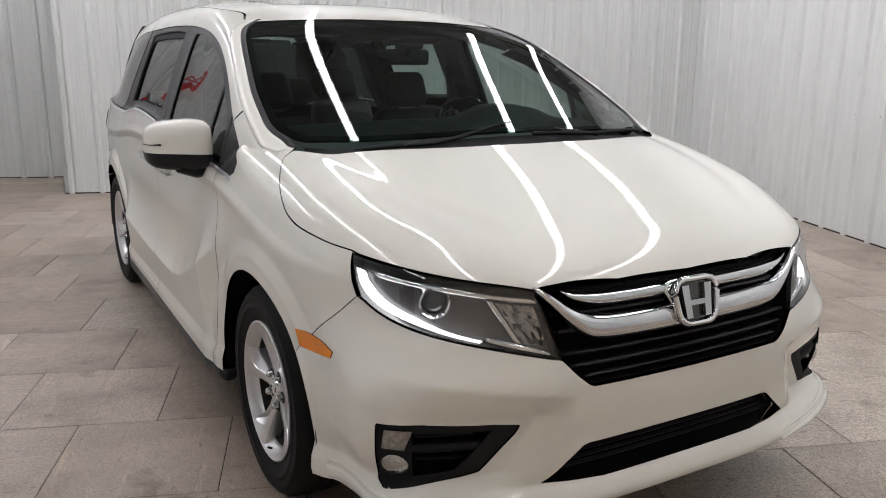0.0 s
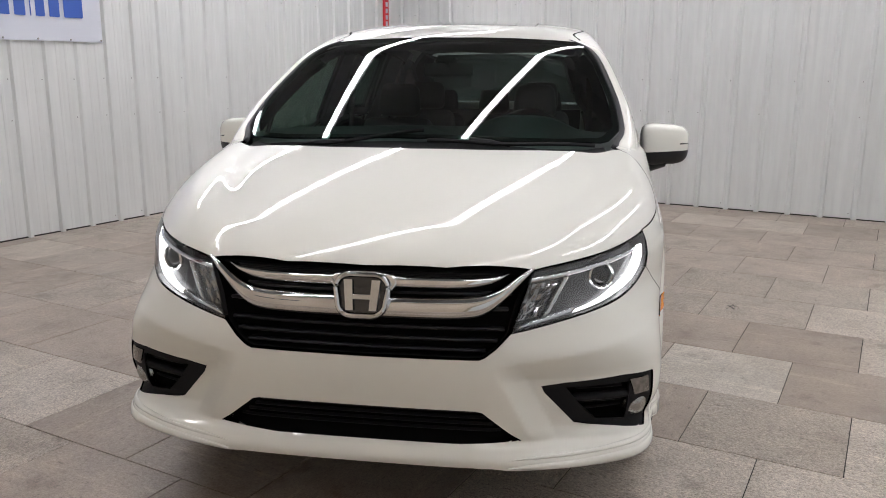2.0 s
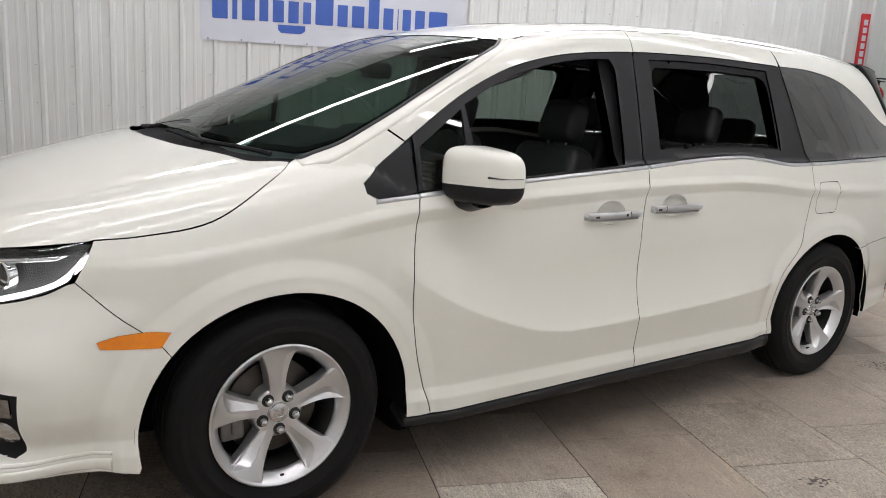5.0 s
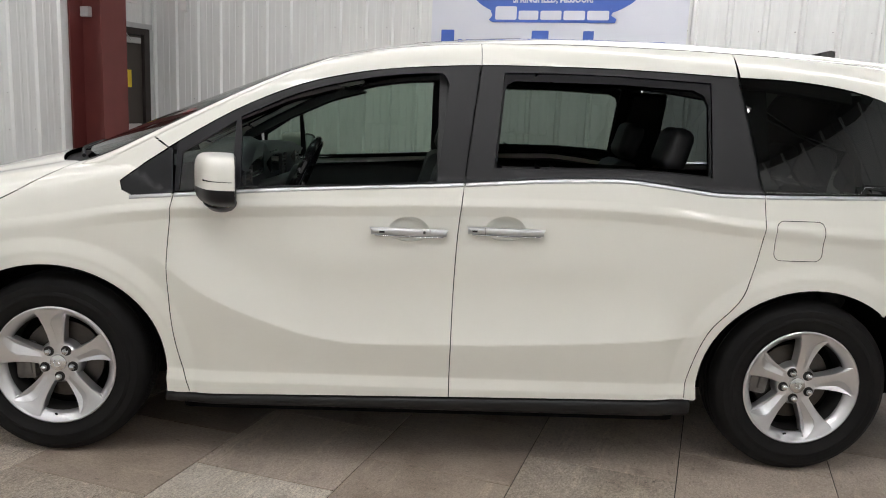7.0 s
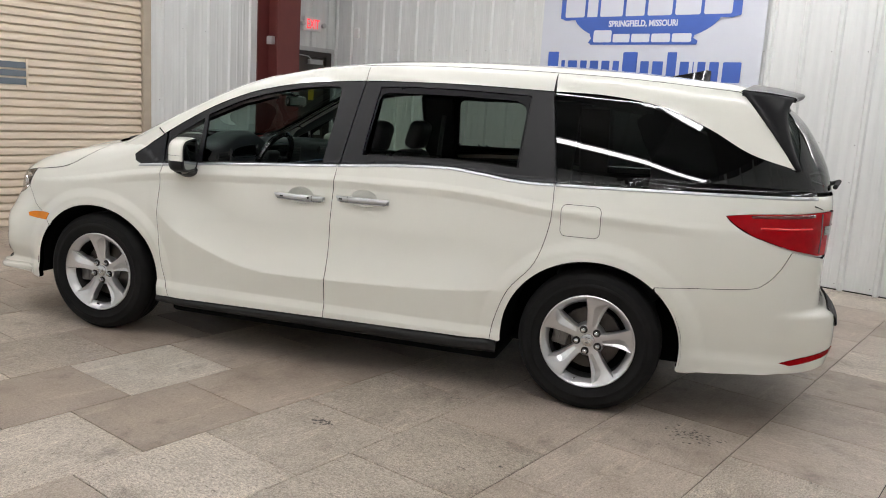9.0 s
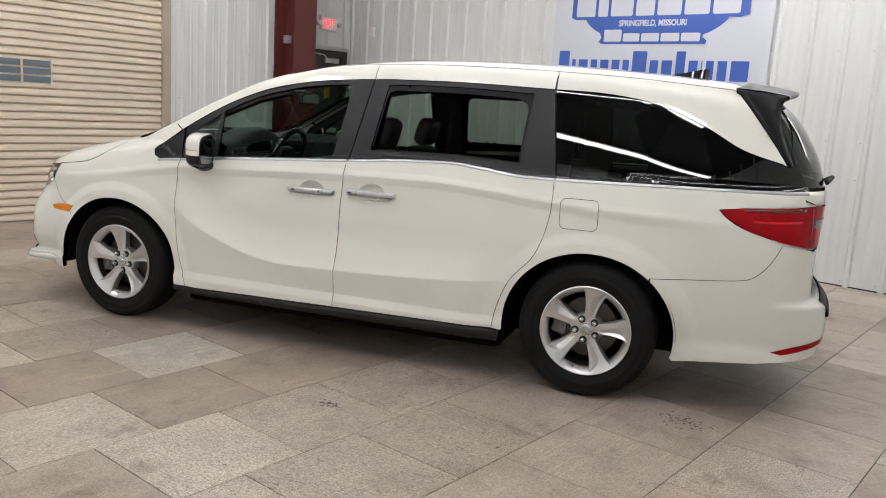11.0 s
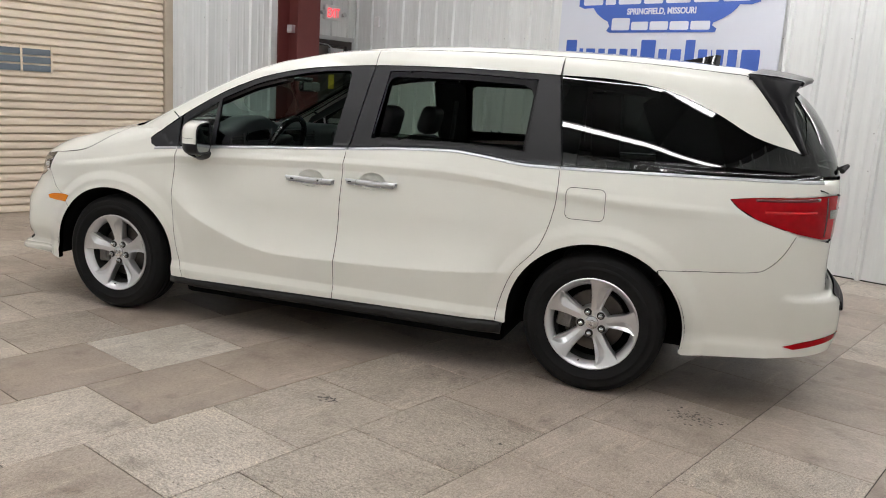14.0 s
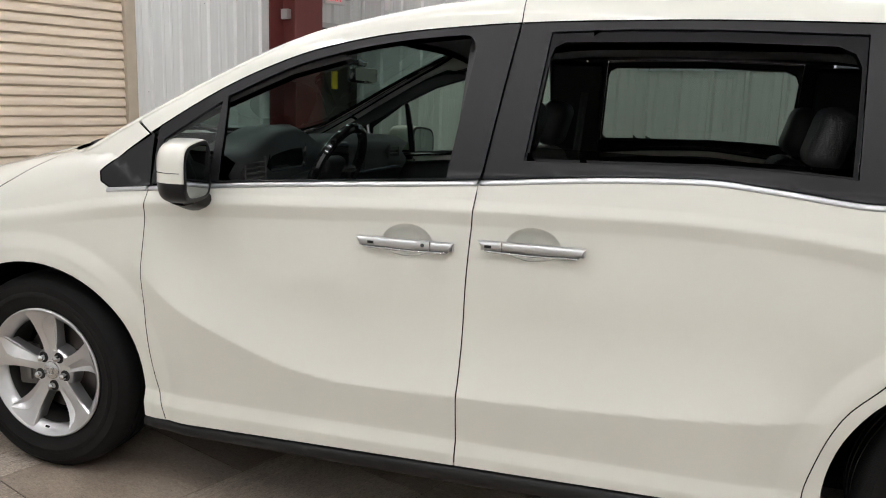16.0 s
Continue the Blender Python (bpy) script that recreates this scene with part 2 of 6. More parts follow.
def hood_z(x, y):
    """The bonnet: a low crown, a shallow channel inside each edge line, and a fold down outside it."""
    a = np.abs(y)
    k = a - HOOD_LINE(x)
    fold = 0.5 * (k + np.sqrt(k * k + 0.007 ** 2))
    channel = np.exp(-((k + 0.125) / 0.055) ** 2) * step(1.40, 1.60, x) * step(2.36, 2.05, x)
    z = HOOD(x) - 0.045 * (a / 0.85) ** 2 - 0.033 * (a / 0.88) ** 4 - 0.15 * fold - 0.0065 * channel
    deck = BELT(x) + 0.012
    k = step(1.02, 1.22, x)
    return deck * (1 - k) + z * k


ROOF = law((1.7, 1.19), (0.9, 1.52), (0.62, 1.605), (0.45, 1.648), (0.1, 1.711), (-0.4, 1.751), (-0.8, 1.759), (-1.3, 1.750), (-1.9, 1.716), (-2.15, 1.695), (-2.4, 1.665), (-2.7, 1.58))
G_INSET = law((-2.7, 0.20), (-2.4, 0.125), (-2.1, 0.07), (-1.7, 0.02), (-1.2, 0.0), (0.2, -0.014), (0.6, -0.020), (1.0, -0.018), (1.2, 0.0), (1.4, 0.035), (1.8, 0.12))


def glass_y(x, z):
    t = np.maximum((z - 1.13) / 0.46, -0.12)
    return 0.905 - 0.178 * np.sign(t) * np.abs(t) ** 1.12 - G_INSET(x)


def screen_x(y, z):
    t = np.maximum((z - 1.168) / 0.457, -0.12)
    w = np.clip(0.83 - 0.14 * t, 0.4, 1.0)
    return 1.655 - 1.10 * t + 0.035 * (1 - (2 * t - 1) ** 2) - (0.30 - 0.19 * t) * (y / w) ** 2


def roof_z(x, y):
    return ROOF(x) - 0.034 * (y / 0.7) ** 2 - 0.018 * (y / 0.7) ** 4


def solid(x, y, z):
    """Above zero inside the van's body, zero on its skin."""
    a = np.abs(y)
    low = smin(side_y(x, z) - a, (front_x(y, z) - x) * 0.95, 0.09 + 0.07 * step(0.58, 0.78, z))
    low = smin(low, x - rear_x(y, z), 0.22)
    low = smin(low, hood_z(x, y) - z, 0.03 + 0.05 * step(1.1, 1.5, x))
    up = smin((glass_y(x, z) - a) * 0.93, roof_z(x, y) - z, 0.035 + 0.085 * step(0.3, -1.0, x))
    up = smin(up, (screen_x(y, z) - x) * 0.38, 0.02)
    up = smin(up, (x - rear_x(y, z)) * 0.9, 0.20)
    return np.maximum(low, up)


AX, AY, AR = 1.75, 0.45, 0.6


def wrap_s(x, y):
    """Arc coordinate of a place on the nose, bent round the front corner."""
    return y if y < AY else AY + AR * math.atan2(y - AY, x - AX)


def origin_way(kind, u, v):
    """Where the ray for skin coordinates (u, v) starts inside the body, and its way out."""
    o = np.zeros((len(u), 3))
    w = np.zeros((len(u), 3))
    if kind == "side":
        o[:, 0], o[:, 2], w[:, 1] = u, v, 1
    elif kind == "top":
        o[:, 0], o[:, 1], o[:, 2], w[:, 2] = u, v, 0.62, 1
    else:
        sg = 1.0 if kind == "nose" else -1.0
        s = np.abs(u)
        ph = np.maximum(s - AY, 0) / AR
        base = AX if kind == "nose" else 1.85
        o[:, 0], o[:, 1], o[:, 2] = sg * base, np.sign(u) * np.minimum(s, AY), v
        w[:, 0], w[:, 1] = sg * np.cos(ph), np.sign(u) * np.sin(ph)
    return o, w


def skin(kind, uv, off=0.0):
    """Places and normals on the skin for coordinates uv; off: metres out from the skin."""
    uv = np.asarray(uv, float)
    o, w = origin_way(kind, uv[:, 0], uv[:, 1])
    lo, hi = np.zeros(len(uv)), np.full(len(uv), 1.35)
    for _ in range(26):
        mid = (lo + hi) / 2
        p = o + w * mid[:, None]
        inside = solid(p[:, 0], p[:, 1], p[:, 2]) > 0
        lo, hi = np.where(inside, mid, lo), np.where(inside, hi, mid)
    p = o + w * ((lo + hi) / 2)[:, None]
    e = 0.0025
    nrm = np.stack([solid(*(p - d).T) - solid(*(p + d).T) for d in np.eye(3) * e], 1)
    nrm /= np.linalg.norm(nrm, axis=1)[:, None] + 1e-12
    return p + nrm * np.asarray(off).reshape(-1, 1), nrm


def area(poly):
    return 0.5 * sum(a[0] * b[1] - b[0] * a[1] for a, b in zip(poly, poly[1:] + poly[:1]))


def shrink(poly, d):
    """Move a closed outline inwards by d."""
    if d == 0:
        return list(poly)
    clean = [p for i, p in enumerate(poly) if math.dist(p, poly[i - 1]) > 1e-5]
    s = 1 if area(clean) > 0 else -1
    out = []
    for i, p in enumerate(clean):
        a, b = clean[i - 1], clean[(i + 1) % len(clean)]
        e1, e2 = np.subtract(p, a), np.subtract(b, p)
        n1 = np.array((-e1[1], e1[0])) / np.hypot(*e1) * s
        n2 = np.array((-e2[1], e2[0])) / np.hypot(*e2) * s
        m = n1 + n2
        m = m / max(np.dot(m, m) / 2, 0.35)
        out.append((p[0] + m[0] * d, p[1] + m[1] * d))
    return out


def cut(poly, axis, value, keep_low):
    out = []
    for i, b in enumerate(poly):
        a = poly[i - 1]
        ia, ib = (a[axis] <= value) == keep_low or a[axis] == value, (b[axis] <= value) == keep_low or b[axis] == value
        if ia != ib:
            t = (value - a[axis]) / (b[axis] - a[axis])
            q = [a[0] + t * (b[0] - a[0]), a[1] + t * (b[1] - a[1])]
            q[axis] = value
            out.append(tuple(q))
        if ib:
            out.append(b)
    return out


def tile_up(poly, cell):
    """Cut an outline into small grid cells."""
    xs, ys = [p[0] for p in poly], [p[1] for p in poly]
    i0, i1 = math.floor(min(xs) / cell), math.ceil(max(xs) / cell)
    j0, j1 = math.floor(min(ys) / cell), math.ceil(max(ys) / cell)
    out = []

    def go(q, i0, i1, j0, j1):
        if len(q) < 3:
            return
        if i1 - i0 <= 1 and j1 - j0 <= 1:
            if abs(area(q)) > 1e-9:
                out.append(q)
        elif i1 - i0 >= j1 - j0:
            m = (i0 + i1) // 2
            go(cut(q, 0, m * cell, True), i0, m, j0, j1)
            go(cut(q, 0, m * cell, False), m, i1, j0, j1)
        else:
            m = (j0 + j1) // 2
            go(cut(q, 1, m * cell, True), i0, i1, j0, m)
            go(cut(q, 1, m * cell, False), i0, i1, m, j1)
    go(list(poly), i0, i1, j0, j1)
    return out


def split_holes(outer, holes):
    """Outlines that together cover an outline less its holes: each hole is split at its middle and its halves join the two sides."""
    def turned(poly, positive):
        return list(poly) if (area(poly) > 0) == positive else list(poly)[::-1]

    def inside(p, poly):
        odd = False
        for a, b in zip(poly, poly[1:] + poly[:1]):
            if (a[1] > p[1]) != (b[1] > p[1]) and p[0] < a[0] + (p[1] - a[1]) / (b[1] - a[1]) * (b[0] - a[0]):
                odd = not odd
        return odd

    regions = [turned(outer, True)]
    for h in holes:
        c = 0.5 * (min(p[0] for p in h) + max(p[0] for p in h)) + 0.00137
        k = next(i for i, r in enumerate(regions) if inside(h[0], r))
        whole = regions.pop(k)
        for low in (True, False):
            side, bite = cut(whole, 0, c, low), turned(cut(turned(h, True), 0, c, low), False)
            on = [i for i, p in enumerate(bite) if p[0] == c]
            start = next(i for i in on if bite[i - 1][0] == c)
            bite = bite[start:] + bite[:start]
            mid = 0.5 * (bite[0][1] + bite[-1][1])
            e = next(i for i in range(len(side)) if side[i][0] == c and side[(i + 1) % len(side)][0] == c and (side[i][1] - mid) * (side[(i + 1) % len(side)][1] - mid) < 0)
            regions.append(side[:e + 1] + bite + side[e + 1:])
    return regions


def mesh_object(name, verts, faces, material, parent, label="", normals=None, smooth=True, mirror=False):
    verts = [tuple(v) for v in verts]
    if mirror:
        verts = [(x, -y, z) for x, y, z in verts]
        faces = [tuple(reversed(f)) for f in faces]
        if normals is not None:
            normals = [(x, -y, z) for x, y, z in normals]
    me = bpy.data.meshes.new(name)
    me.from_pydata(verts, [], faces)
    me.validate()
    if smooth:
        me.shade_smooth()
    if normals is not None:
        me.normals_split_custom_set_from_vertices([tuple(n) for n in normals])
    me.materials.append(material)
    ob = new(name, me)
    if parent:
        ob.parent = parent
    if label:
        tagged(ob, label)
    return ob


def panel(name, kind, outline, material, parent, label="", holes=(), off=0.0, flange=0.014, gap=0.0014, cell=0.02, mirror=False):
    """A sheet of the body's skin inside an outline, with turned-in edges."""
    outer = shrink([tuple(p) for p in outline], gap)
    holes = [shrink([tuple(p) for p in h], -gap) for h in holes]
    cells = [q for region in (split_holes(outer, holes) if holes else [outer]) for q in tile_up(region, cell)]
    index, uv, faces = {}, [], []
    for q in cells:
        f = []
        for p in q:
            k = (round(p[0], 5), round(p[1], 5))
            if k not in index:
                index[k] = len(uv)
                uv.append(p)
            if not f or f[-1] != index[k]:
                f.append(index[k])
        if len(f) > 1 and f[0] == f[-1]:
            f.pop()
        f = list(dict.fromkeys(f))
        if len(f) > 2:
            faces.append(f)
    pos, nrm = skin(kind, uv, off)
    a, b, c = pos[faces[len(faces) // 2][0]], pos[faces[len(faces) // 2][1]], pos[faces[len(faces) // 2][2]]
    f0 = faces[len(faces) // 2]
    turn = np.dot(np.cross(b - a, c - a), nrm[f0[0]]) * (1 if area([uv[i] for i in f0]) > 0 else -1) < 0
    fixed = []
    for f in faces:
        pos_area = area([uv[i] for i in f]) > 0
        fixed.append(tuple(f) if pos_area != turn else tuple(reversed(f)))
    verts, normals, out = list(pos), list(nrm), fixed
    for loop in [outer, *holes]:
        dense = []
        for p, q in zip(loop, loop[1:] + loop[:1]):
            n = max(1, int(math.dist(p, q) / cell))
            dense += [(p[0] + (q[0] - p[0]) * i / n, p[1] + (q[1] - p[1]) * i / n) for i in range(n)]
        dense = [p for i, p in enumerate(dense) if math.dist(p, dense[i - 1]) > 1e-5]
        lp, ln = skin(kind, dense, off)
        n = len(dense)
        along = np.roll(lp, -1, 0) - np.roll(lp, 1, 0)
        side = np.cross(along, ln)
        side /= np.linalg.norm(side, axis=1)[:, None] + 1e-12
        i0 = len(verts)
        inwards = -1 if (area(loop) > 0) == (loop is outer) else 1
        verts += list(lp) + list(lp - ln * flange)
        normals += list(side) + list(side)
        out += [(i0 + i, i0 + (i + 1) % n, i0 + n + (i + 1) % n, i0 + n + i) for i in range(n)]
    return mesh_object(name, verts, out, material, parent, label, normals, True, mirror)


def ribbon(name, kind, line_a, line_b, material, parent, label="", off=0.004, bulge=0.004, thick=0.012, n=60, m=6, mirror=False):
    """A rounded strip on the skin between two lines."""
    def resample(line):
        p = np.array(line, float)
        d = np.concatenate([[0], np.cumsum(np.hypot(*np.diff(p, axis=0).T))])
        t = np.linspace(0, d[-1], n)
        return np.stack([np.interp(t, d, p[:, 0]), np.interp(t, d, p[:, 1])], 1)
    a, b = resample(line_a), resample(line_b)
    ks = np.linspace(0, 1, m + 1)
    uv = np.concatenate([a + (b - a) * k for k in ks])
    offs = np.concatenate([np.full(n, off + bulge * math.sqrt(max(0, 1 - (2 * k - 1) ** 2))) for k in ks])
    top, nr = skin(kind, uv, offs)
    low_a, _ = skin(kind, a, off - thick)
    low_b, _ = skin(kind, b, off - thick)
    verts = list(low_a) + list(top) + list(low_b)
    rows = m + 3
    faces = [(r * n + i, r * n + i + 1, (r + 1) * n + i + 1, (r + 1) * n + i) for r in range(rows - 1) for i in range(n - 1)]
    c = np.cross(top[1] - top[0], top[n] - top[0])
    if np.dot(c, nr[0]) < 0:
        faces = [tuple(reversed(f)) for f in faces]
    for i in (0, n - 1):
        faces.append(tuple(r * n + i for r in range(rows)))
    return mesh_object(name, verts, faces, material, parent, label, None, True, mirror)


def part(name, bm, material, parent, label="", smooth=False):
    me = bpy.data.meshes.new(name)
    bm.normal_update()
    bm.to_mesh(me)
    bm.free()
    if smooth:
        me.shade_smooth()
        me.set_sharp_from_angle(angle=radians(35))
    me.materials.append(material)
    ob = new(name, me)
    if parent:
        ob.parent = parent
    if label:
        tagged(ob, label)
    return ob


def box(bm, x0, x1, y0, y1, z0, z1, bevel=0.0, seg=2, m=None):
    made = bmesh.ops.create_cube(bm, size=1)["verts"]
    for v in made:
        v.co = Vector((x0 + (v.co.x + 0.5) * (x1 - x0), y0 + (v.co.y + 0.5) * (y1 - y0), z0 + (v.co.z + 0.5) * (z1 - z0)))
    if bevel:
        es = list({e for v in made for e in v.link_edges})
        made = bmesh.ops.bevel(bm, geom=es, offset=bevel, segments=seg, profile=0.5, affect="EDGES")["verts"]
    if m is not None:
        bmesh.ops.transform(bm, matrix=m, verts=list({v for v in made}))
    return made


def lathe(profile, n=64, caps=False):
    """A bmesh turned about the y axis from a profile of (radius, y)."""
    bm = bmesh.new()
    rings = [[bm.verts.new((r * math.cos(2 * math.pi * i / n), y, r * math.sin(2 * math.pi * i / n))) for i in range(n)] for r, y in profile]
    for a, b in zip(rings, rings[1:]):
        for i in range(n):
            bm.faces.new((a[i], a[(i + 1) % n], b[(i + 1) % n], b[i]))
    if caps:
        bm.faces.new(rings[0][::-1])
        bm.faces.new(rings[-1])
    bmesh.ops.recalc_face_normals(bm, faces=bm.faces)
    return bm


def tube(bm, pts, r, n=8, closed=False):
    """A round bar along a line of places."""
    pts = [Vector(p) for p in pts]
    rings = []
    for i, p in enumerate(pts):
        a = pts[i - 1] if (i or closed) else p
        b = pts[(i + 1) % len(pts)] if (i + 1 < len(pts) or closed) else p
        t = (b - a).normalized()
        q = t.to_track_quat("Z", "Y")
        rr = r[i] if isinstance(r, (list, tuple)) else r
        rings.append([bm.verts.new(p + q @ Vector((rr * math.cos(2 * math.pi * k / n), rr * math.sin(2 * math.pi * k / n), 0))) for k in range(n)])
    pairs = list(zip(rings, rings[1:])) + ([(rings[-1], rings[0])] if closed else [])
    for a, b in pairs:
        for k in range(n):
            bm.faces.new((a[k], a[(k + 1) % n], b[(k + 1) % n], b[k]))
    if not closed:
        bm.faces.new(rings[0][::-1])
        bm.faces.new(rings[-1])
    return bm


# ---- the van ----
van = new("minivan")
tagged(van, "pearl white minivan with silver alloy wheels and lowered side windows", "minivan")


def side_xyz(line, off=0.0):
    return skin("side", line, off)[0]


def nose_line(*xyz):
    return [(wrap_s(x, y), z) for x, y, z in xyz]


def tail_line(line):
    return [(AY + AR * math.atan2(p[1] - AY, -p[0] - 1.85) if p[1] > AY else p[1], p[2]) for p in side_xyz(line)]


def belt_line(x0, x1, dz=0.0, n=14):
    return [(x, float(BELT(x)) + dz) for x in np.linspace(x0, x1, n)]


def arch(hx, a0, a1, grow=1.0, n=28):
    """Part of a wheel opening, by angle in degrees from straight ahead."""
    return [(hx + ARCH_A * grow * math.cos(radians(a)), HUB_Z + ARCH_B * grow * math.sin(radians(a))) for a in np.linspace(a0, a1, n)]


def pillar_z(x):
    """Height of the windscreen's edge at x."""
    lo, hi = 1.05, 1.7
    for _ in range(40):
        z = (lo + hi) / 2
        lo, hi = (z, hi) if screen_x(glass_y(x, z), z) > x else (lo, z)
    return lo


SEAM_A = smooth_curve([(1.024, 1.060), (1.036, 0.980), (1.048, 0.759), (1.024, 0.511), (0.960, 0.281)])
SEAM_B = smooth_curve([(-0.085, 1.142), (-0.064, 0.890), (-0.056, 0.525), (-0.057, 0.298)])
SEAM_C = smooth_curve([(-1.269, 1.139), (-1.267, 0.959), (-1.206, 0.740), (-1.080, 0.584), (-1.017, 0.416), (-1.003, 0.311)])
GLASS_TOP = smooth_curve([(1.229, 1.101), (1.063, 1.227), (0.815, 1.382), (0.600, 1.480), (0.424, 1.532), (0.202, 1.571), (-0.138, 1.598), (-0.482, 1.606), (-0.781, 1.606), (-1.19, 1.596)], 4)
GLASS_REAR = smooth_curve([(-1.20, 1.596), (-1.47, 1.588), (-1.735, 1.547), (-1.969, 1.455), (-2.17, 1.348), (-2.381, 1.287)], 5)
RAIL = smooth_curve([(0.43, 1.612), (0.28, 1.648), (0.1, 1.669), (-0.13, 1.686), (-0.5, 1.699), (-0.9, 1.700), (-1.19, 1.695), (-1.6, 1.680), (-2.09, 1.645)], 5)
EDGE_WS = [(x, pillar_z(x) - 0.004) for x in np.linspace(1.115, 0.44, 16)]
SILL_TOP = [(-1.003, 0.311), (-0.057, 0.298), (0.960, 0.281), (1.052, 0.279)]


def split(line, x0, x1):
    """The stretch of a line between two x, ends cut true."""
    p = sorted(line)
    xs, zs = [q[0] for q in p], [q[1] for q in p]
    mid = [q for q in p if min(x0, x1) < q[0] < max(x0, x1)]
    out = [(min(x0, x1), float(np.interp(min(x0, x1), xs, zs)))] + mid + [(max(x0, x1), float(np.interp(max(x0, x1), xs, zs)))]
    return out if x0 < x1 else out[::-1]


HL_TOP = nose_line((2.038, 0.868, 0.947), (2.13, 0.795, 0.932), (2.25, 0.68, 0.911), (2.34, 0.57, 0.894), (2.385, 0.505, 0.882))
HL_IN = nose_line((2.385, 0.505, 0.882), (2.42, 0.470, 0.78), (2.442, 0.447, 0.700))
HL_LOW = nose_line((2.442, 0.447, 0.700), (2.36, 0.60, 0.735), (2.22, 0.755, 0.772), (2.15, 0.82, 0.80), (2.095, 0.858, 0.835))
HL_OUT = nose_line((2.095, 0.858, 0.835), (2.038, 0.868, 0.947))
HEADLAMP = smooth_curve(HL_TOP)[:-1] + HL_IN[:-1] + smooth_curve(HL_LOW)[:-1] + HL_OUT[:-1]
FOG = [(wrap_s(2.25, 0.893), 0.540)] + [(wrap_s(2.33, 0.80), 0.543), (0.60, 0.532), (0.535, 0.522), (0.545, 0.50), (0.635, 0.396), (0.68, 0.385), (wrap_s(2.27, 0.885), 0.356), (wrap_s(2.255, 0.898), 0.372)]
INTAKE = [(-0.345, 0.447), (-0.365, 0.443), (-0.482, 0.350), (-0.29, 0.339), (0.30, 0.340), (0.482, 0.350), (0.365, 0.443), (0.345, 0.447)]


def mirrored(line):
    return [(-s, z) for s, z in line]


HANDLES = ((0.273, -0.029, 0.950), (-0.101, -0.405, 0.965))


def cup_line(x0, x1, z0):
    """Outline of a door handle's cup: a high dome over a shallow bowl."""
    return [((x0 + x1) / 2 + 0.078 * math.cos(radians(a)), z0 + (0.056 if a < 180 else 0.036) * math.sin(radians(a))) for a in range(0, 360, 10)]


for left in (True, False):
    flip = not left
    fender = (split(SILL_TOP, 0.960, 1.052) + arch(1.5, 184, 38)
              + smooth_curve([(1.885, 0.662), (1.99, 0.745), (2.085, 0.837)]) + smooth_curve([(2.03, 0.949), (1.90, 0.963), (1.72, 0.998), (1.54, 1.098), (1.43, 1.156), (1.36, 1.173)])
              + [(x, pillar_z(x) - 0.006) for x in (1.33, 1.26, 1.20, 1.12)] + [(1.057, 1.230)] + [(1.145, 1.169), (1.229, 1.101), (1.22, 1.068), (1.173, 1.045)] + SEAM_A)
    panel("front_fender", "side", fender, PAINT, van, cell=0.007, mirror=flip)
    f_door = panel("front_door", "side", belt_line(1.024, -0.085, -0.006) + SEAM_B + split(SILL_TOP, -0.057, 0.960) + SEAM_A[::-1], PAINT, van, holes=[cup_line(*HANDLES[0])], gap=0.0019, cell=0.007, mirror=flip)
    s_door = panel("sliding_door", "side", belt_line(-0.085, -1.269, -0.006, 24) + SEAM_C + split(SILL_TOP, -1.003, -0.057) + SEAM_B[::-1], PAINT, van, holes=[cup_line(*HANDLES[1])], gap=0.0019, cell=0.007, mirror=flip)
    fuel = [(-1.415 + sx * (0.068 + 0.030 * math.cos(radians(a))), 0.967 + sz * (0.049 + 0.030 * math.sin(radians(a))))
            for sx, sz, way in ((1, 1, 1), (-1, 1, -1), (-1, -1, 1), (1, -1, -1)) for a in (range(0, 91, 18) if way > 0 else range(90, -1, -18))]
    lamp_in = smooth_curve([(-2.09, 1.056), (-2.13, 1.018), (-2.22, 0.97), (-2.40, 0.915)])
    quarter = (belt_line(-1.269, -2.47, -0.006) + [(-2.50, 1.10), (-2.36, 1.082), (-2.197, 1.070)] + lamp_in
               + smooth_curve([(-2.405, 0.905), (-2.36, 0.815), (-2.30, 0.745), (-2.23, 0.715), (-2.0, 0.695), (-1.80, 0.682)])
               + arch(-1.5, 131.5, -7) + [(-1.05, 0.304)] + SEAM_C[::-1])
    panel("quarter_panel", "side", quarter, PAINT, van, cell=0.014, holes=[fuel] if left else [], mirror=flip)
    if left:
        panel("fuel_door", "side", fuel, PAINT, van, "white fuel filler door")
    upper_a = split(GLASS_TOP, -0.145, 1.055) + [(1.115, pillar_z(1.115) - 0.006)] + EDGE_WS + split(RAIL, 0.43, -0.145)
    panel("front_pillar", "side", upper_a, PAINT, van, mirror=flip, cell=0.01)
    panel("door_rail", "side", split(GLASS_TOP, -1.19, -0.145) + split(RAIL, -0.145, -1.19), PAINT, van, mirror=flip, cell=0.01)
    upper_d = GLASS_REAR + [(-2.30, 1.405), (-2.20, 1.53), (-2.12, 1.630)] + split(RAIL, -2.09, -1.19)
    panel("rear_pillar", "side", upper_d, PAINT, van, mirror=flip)
    # black window surrounds, with the openings through them
    front_open = smooth_curve([(0.772, 1.097), (0.777, 1.255), (0.787, 1.360)], 3)[:-1] + smooth_curve([(0.787, 1.360), (0.592, 1.451), (0.422, 1.503), (0.24, 1.540), (0.04, 1.560), (0.0, 1.550), (-0.016, 1.515)], 4)[:-1] + [(-0.016, 1.515), (0.022, 1.148)]
    quarter_open = [(1.005, 1.074), (1.0, 1.215), (0.807, 1.342), (0.807, 1.092)]
    surround = (belt_line(1.024, -0.083, 0.006) + split(GLASS_TOP, -0.141, 1.024))
